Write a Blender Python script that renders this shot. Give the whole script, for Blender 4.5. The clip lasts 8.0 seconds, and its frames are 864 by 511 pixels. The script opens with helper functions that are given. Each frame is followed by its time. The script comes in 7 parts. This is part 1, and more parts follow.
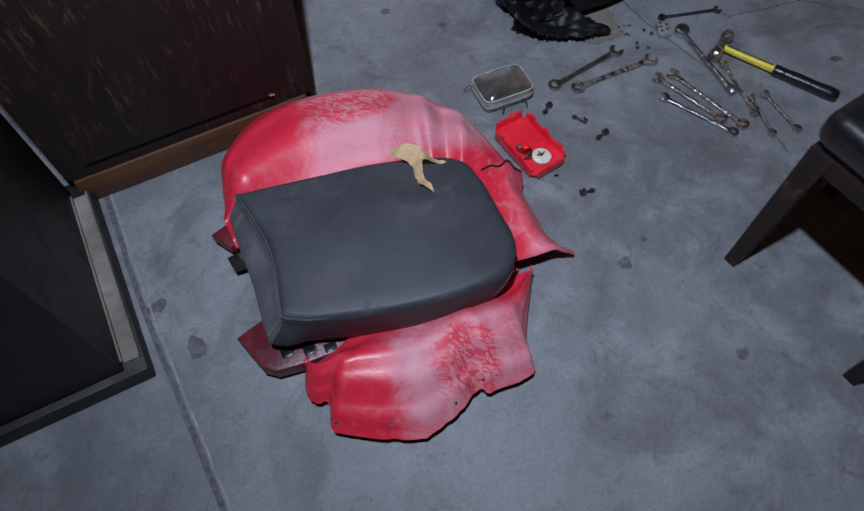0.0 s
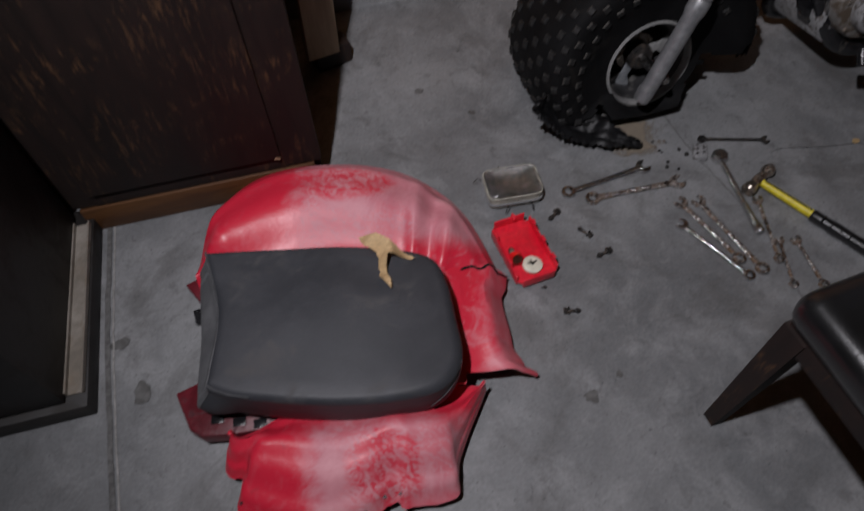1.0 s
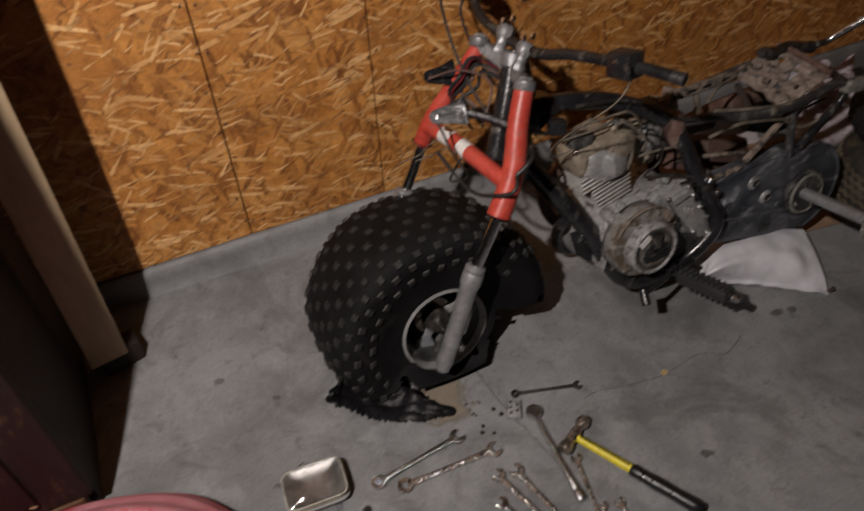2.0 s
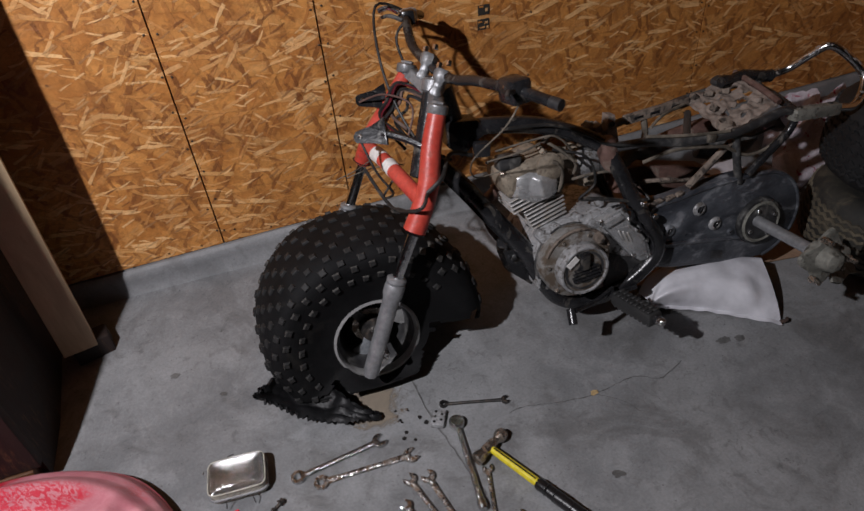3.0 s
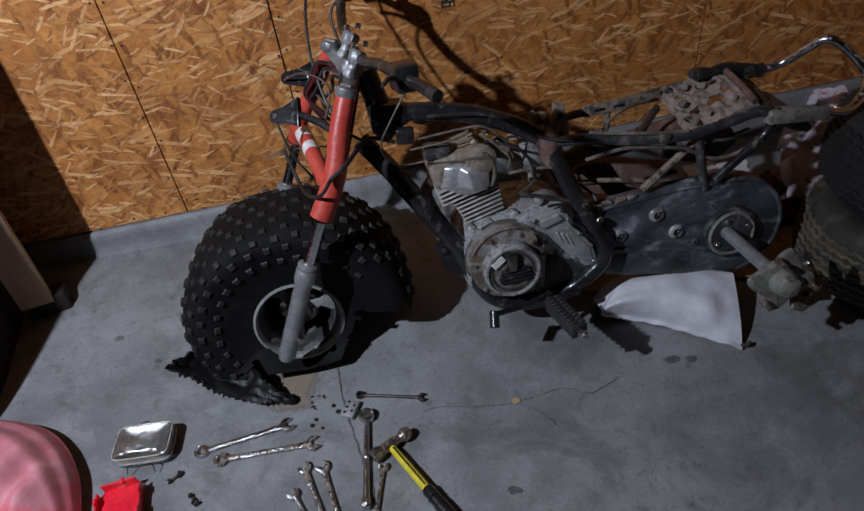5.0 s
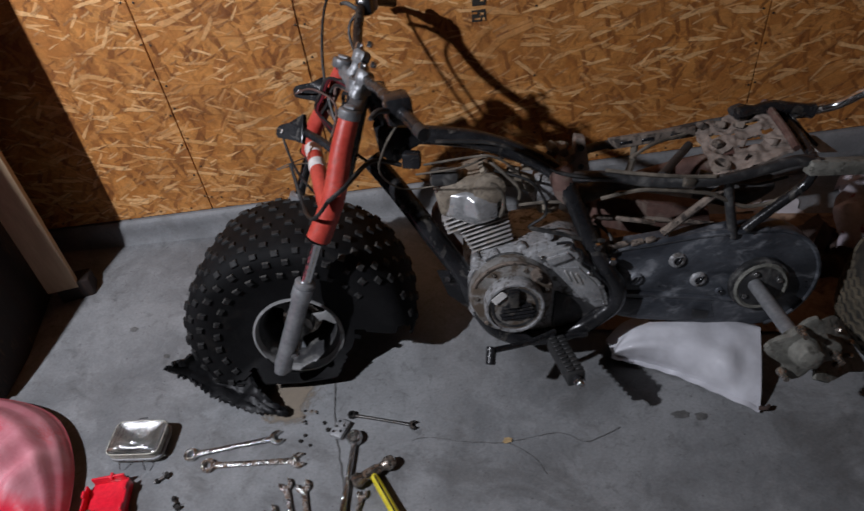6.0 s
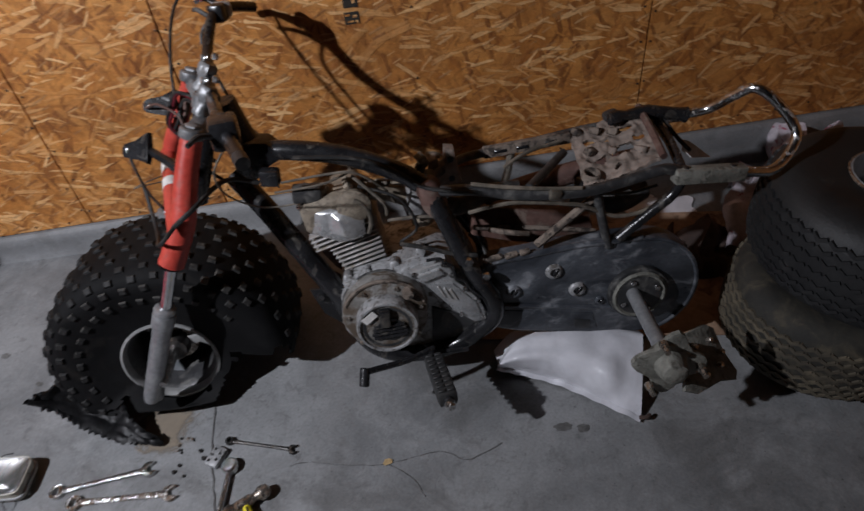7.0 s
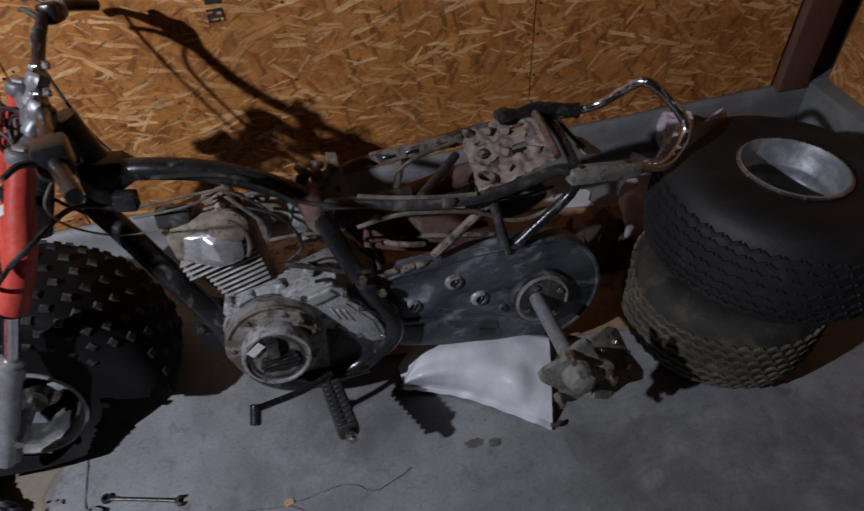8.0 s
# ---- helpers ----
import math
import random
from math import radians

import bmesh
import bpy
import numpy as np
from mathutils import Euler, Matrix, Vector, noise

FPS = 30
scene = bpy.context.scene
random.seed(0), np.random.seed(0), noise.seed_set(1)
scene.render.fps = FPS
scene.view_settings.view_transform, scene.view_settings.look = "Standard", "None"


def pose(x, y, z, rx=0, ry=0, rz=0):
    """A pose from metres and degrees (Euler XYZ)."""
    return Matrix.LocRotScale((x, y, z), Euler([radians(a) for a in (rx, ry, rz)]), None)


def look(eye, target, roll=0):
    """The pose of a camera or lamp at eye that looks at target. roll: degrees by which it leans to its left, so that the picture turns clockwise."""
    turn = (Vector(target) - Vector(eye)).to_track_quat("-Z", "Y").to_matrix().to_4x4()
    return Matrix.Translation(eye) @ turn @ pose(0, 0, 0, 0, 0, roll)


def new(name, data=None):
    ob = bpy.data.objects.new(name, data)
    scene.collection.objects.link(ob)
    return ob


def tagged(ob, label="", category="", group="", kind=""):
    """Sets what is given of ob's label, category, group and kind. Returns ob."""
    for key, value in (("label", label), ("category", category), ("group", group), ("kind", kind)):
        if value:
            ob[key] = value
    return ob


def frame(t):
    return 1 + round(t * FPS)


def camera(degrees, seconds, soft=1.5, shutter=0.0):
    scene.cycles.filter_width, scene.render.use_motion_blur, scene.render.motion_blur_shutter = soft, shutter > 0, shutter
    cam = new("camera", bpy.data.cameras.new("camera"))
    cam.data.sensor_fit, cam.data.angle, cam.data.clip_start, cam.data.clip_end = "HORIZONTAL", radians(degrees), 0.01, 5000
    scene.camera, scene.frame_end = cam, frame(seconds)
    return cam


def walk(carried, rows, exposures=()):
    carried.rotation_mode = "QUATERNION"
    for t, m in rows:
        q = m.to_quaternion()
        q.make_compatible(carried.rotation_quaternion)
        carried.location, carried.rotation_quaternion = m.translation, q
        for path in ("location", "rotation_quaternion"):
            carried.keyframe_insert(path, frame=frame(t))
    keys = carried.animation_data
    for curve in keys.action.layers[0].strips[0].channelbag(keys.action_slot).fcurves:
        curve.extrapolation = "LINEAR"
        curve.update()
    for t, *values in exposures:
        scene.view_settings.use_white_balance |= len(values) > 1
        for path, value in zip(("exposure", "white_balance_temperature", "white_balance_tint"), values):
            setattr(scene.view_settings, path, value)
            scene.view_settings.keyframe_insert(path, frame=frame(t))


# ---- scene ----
cam = camera(67.6, 8.0, shutter=0.4)
PATH = [
    (0, (-0.14, 0.748, 1.215), (0.306, 1.606, -0.536), -0.3),
    (0.5, (-0.036, 0.78, 1.198), (0.29, 1.668, -0.564), -1.3),
    (1, (0.126, 0.754, 1.228), (0.368, 1.827, -0.442), -2.3),
    (1.3, (0.199, 0.771, 1.252), (0.48, 1.934, -0.351), -2.5),
    (1.5, (0.278, 0.811, 1.253), (0.637, 2.062, -0.266), -1.4),
    (1.9, (0.474, 0.896, 1.319), (1.028, 2.25, -0.045), -2.7),
    (2, (0.507, 0.908, 1.329), (1.093, 2.27, -0.013), -2.5),
    (2.2, (0.526, 0.89, 1.352), (1.165, 2.259, 0.041), -1.1),
    (3.3, (0.872, 0.679, 1.34), (1.201, 2.187, 0.068), -6.8),
    (3.5, (0.888, 0.703, 1.329), (1.207, 2.21, 0.053), -7.0),
    (4, (0.939, 0.746, 1.307), (1.196, 2.241, 0.005), -7.5),
    (4.5, (1.087, 0.67, 1.294), (1.263, 2.181, -0.005), -8.1),
    (4.7, (1.138, 0.657, 1.295), (1.307, 2.167, -0.005), -7.7),
    (5.8, (1.303, 0.806, 1.344), (1.243, 2.266, -0.022), -8.4),
    (6, (1.353, 0.77, 1.334), (1.273, 2.259, 0.001), -8.0),
    (6.5, (1.508, 0.786, 1.356), (1.43, 2.254, 0.0), -7.8),
    (7, (1.567, 0.852, 1.333), (1.591, 2.294, -0.053), -7.1),
    (7.5, (1.558, 0.924, 1.288), (1.755, 2.334, -0.117), -5.7),
    (8, (1.617, 0.953, 1.294), (1.909, 2.327, -0.129), -3.2),
]
# seconds, stops, kelvin, tint
EXPOSURE = [(0, -0.46, 5450, 17), (0.5, -0.76, 5950, 18), (1.0, -0.84, 6600, 21), (1.5, -0.74, 7150, 21), (2.2, -0.22, 7650, 22), (3.3, -0.1, 6250, 19), (4.7, -0.19, 5850, 17), (6.0, -0.08, 6250, 18), (7.0, -0.02, 6300, 18), (8.0, 0.02, 6100, 19)]
walk(cam, [(t, look(eye, target, roll)) for t, eye, target, roll in PATH], EXPOSURE)

# ---- light ----
world = bpy.data.worlds.new("night")
scene.world = world
world.use_nodes = True
world.node_tree.nodes["Background"].inputs[0].default_value = (0.5, 0.6, 0.75, 1)
world.node_tree.nodes["Background"].inputs[1].default_value = 0.01
bulb = bpy.data.lights.new("work_light", "SPOT")
bulb.energy, bulb.color, bulb.shadow_soft_size = 205, (0.93, 0.98, 1.0), 0.028
bulb.spot_size, bulb.spot_blend = radians(122), 1.0
new("work_light", bulb).matrix_world = look((-0.18, 0.93, 1.95), (0.76, 1.88, 0.3))


# ---- mesh helpers ----
def V(*p):
    return Vector(p)


def thing(name, m, label, category, group="", kind=""):
    ob = new(name)
    ob.empty_display_size = 0.1
    ob.matrix_world = m
    return tagged(ob, label, category, group, kind)


def mesh_of(bm, name, material, smooth=40):
    bmesh.ops.recalc_face_normals(bm, faces=bm.faces)
    me = bpy.data.meshes.new(name)
    bm.to_mesh(me)
    bm.free()
    me.materials.append(material)
    if smooth:
        me.shade_smooth()
        me.set_sharp_from_angle(angle=radians(smooth))
    return me


def part(name, bm, material, parent, label="", smooth=40):
    ob = new(name, mesh_of(bm, name, material, smooth))
    ob.parent = parent
    return tagged(ob, label)


def whole(name, bm, material, m, label, category, group="", kind="", smooth=40):
    ob = new(name, mesh_of(bm, name, material, smooth))
    ob.matrix_world = m
    return tagged(ob, label, category, group, kind)


def join(bm, other):
    me = bpy.data.meshes.new("t")
    other.to_mesh(me)
    other.free()
    bm.from_mesh(me)
    bpy.data.meshes.remove(me)
    return bm


def box(size, at=(0, 0, 0), rot=(0, 0, 0), bevel=0.0, seg=2, bm=None):
    b = bmesh.new()
    bmesh.ops.create_cube(b, size=1, matrix=Matrix.Diagonal((*size, 1)))
    if bevel:
        bmesh.ops.bevel(b, geom=b.edges[:], offset=bevel, segments=seg, affect="EDGES", profile=0.5)
    b.transform(pose(*at, *rot))
    return join(bm, b) if bm else b


def aim(a, b):
    """A matrix that carries the z axis from a to b."""
    a, b = Vector(a), Vector(b)
    return Matrix.Translation(a) @ (b - a).to_track_quat("Z", "Y").to_matrix().to_4x4()


def lathe(profile, a=(0, 0, 0), b=(0, 0, 1), seg=24, bm=None, wob=0.0, close=False, cap=True):
    """Turns (radius, height) pairs about the line from a towards b."""
    o = bmesh.new()
    rings = []
    for r, h in profile:
        ring = []
        for i in range(seg):
            t = 2 * math.pi * i / seg
            k = r * (1 + wob * noise.noise((math.cos(t) * 2, math.sin(t) * 2, h * 9)))
            ring.append(o.verts.new((k * math.cos(t), k * math.sin(t), h)))
        rings.append(ring)
    pairs = list(zip(rings, rings[1:]))
    if close:
        pairs.append((rings[-1], rings[0]))
    for p, q in pairs:
        for i in range(seg):
            o.faces.new((p[i], p[(i + 1) % seg], q[(i + 1) % seg], q[i]))
    if cap and not close:
        for ring in (rings[0], rings[-1]):
            o.faces.new(ring)
    o.transform(aim(a, b))
    return join(bm, o) if bm else o


def rod(a, b, r, r2=None, seg=12, bm=None, bev=0.0):
    n = (Vector(b) - Vector(a)).length
    r2 = r if r2 is None else r2
    e = bev or min(r, r2) * 0.15
    return lathe([(r - e, 0), (r, e), (r2, n - e), (r2 - e, n)], a, b, seg, bm)


def spline(pts, n=6, closed=False):
    p = [Vector(q) for q in pts]
    out = []
    m = len(p)
    for i in range(m if closed else m - 1):
        if closed:
            a, b, c, d = p[i - 1], p[i], p[(i + 1) % m], p[(i + 2) % m]
        else:
            a, b, c, d = p[max(i - 1, 0)], p[i], p[i + 1], p[min(i + 2, m - 1)]
        for k in range(n):
            t = k / n
            out.append(0.5 * (2 * b + (c - a) * t + (2 * a - 5 * b + 4 * c - d) * t * t + (3 * b - a - 3 * c + d) * t ** 3))
    if not closed:
        out.append(p[-1])
    return out


def tube(pts, r, seg=10, n=6, bm=None, r2=None, wob=0.0):
    o = bmesh.new()
    line = spline(pts, n) if n > 1 else [Vector(p) for p in pts]
    r2 = r if r2 is None else r2
    side = None
    rings = []
    for i, p in enumerate(line):
        d = (line[min(i + 1, len(line) - 1)] - line[max(i - 1, 0)]).normalized()
        if side is None:
            side = d.orthogonal().normalized()
        side = (side - d * side.dot(d)).normalized()
        up = d.cross(side)
        k = r + (r2 - r) * i / (len(line) - 1)
        k *= 1 + wob * noise.noise(p * 40)
        rings.append([o.verts.new(p + k * (math.cos(2 * math.pi * j / seg) * side + math.sin(2 * math.pi * j / seg) * up)) for j in range(seg)])
    for a, b in zip(rings, rings[1:]):
        for j in range(seg):
            o.faces.new((a[j], a[(j + 1) % seg], b[(j + 1) % seg], b[j]))
    o.faces.new(rings[0])
    o.faces.new(rings[-1])
    return join(bm, o) if bm else o


def slab(outline, h0, h1, m=None, bevel=0.0, bm=None, seg=2):
    """An outline in x, y raised from h0 to h1 along z."""
    o = bmesh.new()
    f = o.faces.new([o.verts.new((x, y, h0)) for x, y in outline])
    up = bmesh.ops.extrude_face_region(o, geom=[f])
    bmesh.ops.translate(o, verts=[v for v in up["geom"] if isinstance(v, bmesh.types.BMVert)], vec=(0, 0, h1 - h0))
    bmesh.ops.recalc_face_normals(o, faces=o.faces)
    if bevel:
        top = [e for e in o.edges if all(abs(v.co.z - h1) < 1e-6 for v in e.verts)]
        bmesh.ops.bevel(o, geom=top, offset=bevel, segments=seg, affect="EDGES", profile=0.5)
    if m is not None:
        o.transform(m)
    return join(bm, o) if bm else o


def thicken(o, t):
    """Gives a skin a second side, t away along its normals, and closes the rim."""
    bmesh.ops.recalc_face_normals(o, faces=o.faces)
    o.normal_update()
    rim = [e for e in o.edges if len(e.link_faces) == 1]
    twin = {v: o.verts.new(v.co - v.normal * t) for v in o.verts[:]}
    for f in o.faces[:]:
        o.faces.new([twin[v] for v in reversed(f.verts)])
    for e in rim:
        a, b = e.verts
        o.faces.new((a, b, twin[b], twin[a]))


def sheet(f, nu, nv, thick=0.0, bm=None, closed=False):
    """A skin f(u, v), with a thickness."""
    o = bmesh.new()
    g = [[o.verts.new(f(i / nu, j / nv)) for j in range(nv + 1)] for i in range(nu if closed else nu + 1)]
    for i in range(nu):
        k = (i + 1) % len(g)
        for j in range(nv):
            o.faces.new((g[i][j], g[k][j], g[k][j + 1], g[i][j + 1]))
    if thick:
        thicken(o, thick)
    return join(bm, o) if bm else o


def smooth(a, b, x):
    t = min(max((x - a) / (b - a), 0), 1)
    return t * t * (3 - 2 * t)


def ramp(x, knots):
    for (a, p), (b, q) in zip(knots, knots[1:]):
        if x <= b:
            return p + (q - p) * smooth(a, b, x)
    return knots[-1][1]


SIDE = Matrix(((1, 0, 0, 0), (0, 0, -1, 0), (0, 1, 0, 0), (0, 0, 0, 1)))  # x, y outline -> x, z; raised towards -y

# ---- materials ----
class Graph:
    def __init__(self, name):
        self.m = bpy.data.materials.new(name)
        self.m.use_nodes = True
        self.t = self.m.node_tree
        self.p = self.t.nodes["Principled BSDF"]

    def node(self, kind):
        return self.t.nodes.new(kind)

    def put(self, socket, v):
        if isinstance(v, bpy.types.NodeSocket):
            self.t.links.new(v, socket)
        elif isinstance(v, tuple) and len(v) == 3 and socket.type == "RGBA":
            socket.default_value = (*v, 1)
        else:
            socket.default_value = v

    def coords(self, scale=(1, 1, 1), rot=(0, 0, 0), at=(0, 0, 0), kind="Object"):
        c = self.node("ShaderNodeTexCoord")
        mp = self.node("ShaderNodeMapping")
        self.put(mp.inputs["Vector"], c.outputs[kind])
        self.put(mp.inputs["Scale"], scale)
        self.put(mp.inputs["Rotation"], rot)
        self.put(mp.inputs["Location"], at)
        return mp.outputs[0]

    def node_scale(self, vec, scale):
        n = self.node("ShaderNodeMapping")
        self.put(n.inputs["Vector"], vec)
        n.inputs["Scale"].default_value = scale
        return n.outputs[0]

    def noise(self, vec, scale, detail=4.0, rough=0.55, warp=0.0):
        n = self.node("ShaderNodeTexNoise")
        self.put(n.inputs["Vector"], vec)
        self.put(n.inputs["Scale"], scale)
        self.put(n.inputs["Detail"], detail)
        self.put(n.inputs["Roughness"], rough)
        self.put(n.inputs["Distortion"], warp)
        return n.outputs["Fac"]

    def cells(self, vec, scale, feature="F1"):
        n = self.node("ShaderNodeTexVoronoi")
        n.feature = feature
        self.put(n.inputs["Vector"], vec)
        self.put(n.inputs["Scale"], scale)
        return n

    def span(self, v, a, b, c=0.0, d=1.0):
        n = self.node("ShaderNodeMapRange")
        n.interpolation_type = "SMOOTHSTEP"
        for i, x in enumerate((v, a, b, c, d)):
            self.put(n.inputs[i], x)
        return n.outputs[0]

    def math(self, op, a, b=0.0):
        n = self.node("ShaderNodeMath")
        n.operation = op
        self.put(n.inputs[0], a)
        self.put(n.inputs[1], b)
        return n.outputs[0]

    def mix(self, f, a, b, how="MIX"):
        n = self.node("ShaderNodeMix")
        n.data_type, n.blend_type = "RGBA", how
        self.put(n.inputs[0], f)
        self.put(n.inputs[6], a)
        self.put(n.inputs[7], b)
        return n.outputs[2]

    def xyz(self, vec):
        n = self.node("ShaderNodeSeparateXYZ")
        self.put(n.inputs[0], vec)
        return n.outputs

    def bump(self, h, dist, strength=1.0, base=None):
        n = self.node("ShaderNodeBump")
        self.put(n.inputs["Height"], h)
        self.put(n.inputs["Distance"], dist)
        self.put(n.inputs["Strength"], strength)
        if base is not None:
            self.put(n.inputs["Normal"], base)
        return n.outputs[0]

    def end(self, color, rough, metal=0.0, normal=None, **more):
        self.put(self.p.inputs["Base Color"], color)
        self.put(self.p.inputs["Roughness"], rough)
        self.put(self.p.inputs["Metallic"], metal)
        if normal is not None:
            self.put(self.p.inputs["Normal"], normal)
        for k, v in more.items():
            self.put(self.p.inputs[k.replace("_", " ")], v)
        return self.m


def surf(name, c1, c2, rough=0.5, metal=0.0, big=6.0, fine=90.0, bump=0.0006, dust=None, dusty=(0.5, 0.7), spread=0.15, coat=0.0, stretch=(1, 1, 1), spec=0.5):
    """A worn surface: two tones at a large scale, grain at a fine one, and dirt that lies in patches of its own."""
    g = Graph(name)
    v = g.coords(stretch)
    a = g.noise(v, big, 5, 0.6, 0.4)
    b = g.noise(v, fine, 3, 0.6)
    col = g.mix(g.span(a, 0.35, 0.65), c1, c2)
    col = g.mix(0.5, col, g.mix(g.span(b, 0.3, 0.7), (0.75, 0.75, 0.75), (1.2, 1.2, 1.2)), "MULTIPLY")
    r = g.math("ADD", rough - spread / 2, g.math("MULTIPLY", a, spread))
    met = metal
    if dust:
        d = g.span(g.noise(v, big * 1.9, 6, 0.65, 0.6), *dusty)
        col = g.mix(d, col, dust)
        r = g.mix(d, r, (0.9, 0.9, 0.9))
        if metal:
            met = g.math("MULTIPLY", metal, g.math("SUBTRACT", 1.0, d))
    n = g.bump(g.math("ADD", b, g.math("MULTIPLY", a, 2.0)), bump)
    m = g.end(col, r, met, n)
    g.p.inputs["Specular IOR Level"].default_value = spec
    if coat:
        g.p.inputs["Coat Weight"].default_value = coat
    return m


def concrete(name="concrete", pale=0.0):
    g = Graph(name)
    v = g.coords()
    a = g.noise(v, 1.3, 6, 0.6, 0.5)
    b = g.noise(v, 8, 7, 0.68, 0.5)
    c = g.noise(v, 150, 3, 0.7)
    col = g.mix(g.span(a, 0.35, 0.65), (0.115, 0.119, 0.123), (0.2, 0.203, 0.206))
    col = g.mix(g.math("MULTIPLY", g.span(b, 0.42, 0.72), 0.55), col, (0.265, 0.268, 0.272))
    col = g.mix(g.math("MULTIPLY", g.span(g.noise(v, 3.7, 7, 0.7, 1.0), 0.48, 0.66), 0.6), col, (0.085, 0.083, 0.081))
    cloud = g.noise(v, 21, 6, 0.72, 0.8)
    col = g.mix(g.math("MULTIPLY", g.span(cloud, 0.54, 0.68), 0.42), col, (0.075, 0.074, 0.073))
    col = g.mix(g.math("MULTIPLY", g.span(cloud, 0.44, 0.3), 0.2), col, (0.28, 0.282, 0.285))
    spot = g.cells(v, 7.5)
    wide = g.math("MULTIPLY", g.span(g.math("ADD", spot.outputs["Distance"], g.math("MULTIPLY", b, 0.3)), 0.16, 0.26, 1.0, 0.0), g.span(g.xyz(spot.outputs["Color"])[0], 0.7, 0.82))
    col = g.mix(g.math("MULTIPLY", wide, 0.6), col, (0.06, 0.06, 0.06))
    smear = g.math("MULTIPLY", g.span(g.noise(v, 30, 6, 0.75, 1.5), 0.57, 0.68), g.span(g.noise(v, 5.5, 3, 0.6), 0.4, 0.56))
    col = g.mix(g.math("MULTIPLY", smear, 0.5), col, (0.06, 0.058, 0.056))
    for scale, share, r in ((45, 0.82, 0.2), (85, 0.8, 0.24)):
        dots = g.cells(v, scale)
        tiny = g.math("MULTIPLY", g.span(g.math("ADD", dots.outputs["Distance"], g.math("MULTIPLY", c, 0.2)), r * 0.75, r, 1.0, 0.0), g.span(g.xyz(dots.outputs["Color"])[1], share, share + 0.06))
        col = g.mix(g.math("MULTIPLY", tiny, 0.75), col, (0.045, 0.042, 0.04))
    col = g.mix(0.4, col, g.mix(g.span(c, 0.3, 0.7), (0.72, 0.72, 0.72), (1.25, 1.25, 1.25)), "MULTIPLY")
    col = g.mix(pale, col, (0.26, 0.263, 0.268))
    col = g.mix(1.0, col, (1.2, 1.2, 1.2), "MULTIPLY")
    n = g.bump(g.math("ADD", g.math("MULTIPLY", c, 0.35), g.math("MULTIPLY", b, 1.5)), 0.0012)
    return g.end(col, g.span(b, 0.3, 0.8, 0.5, 0.8), 0.0, n)


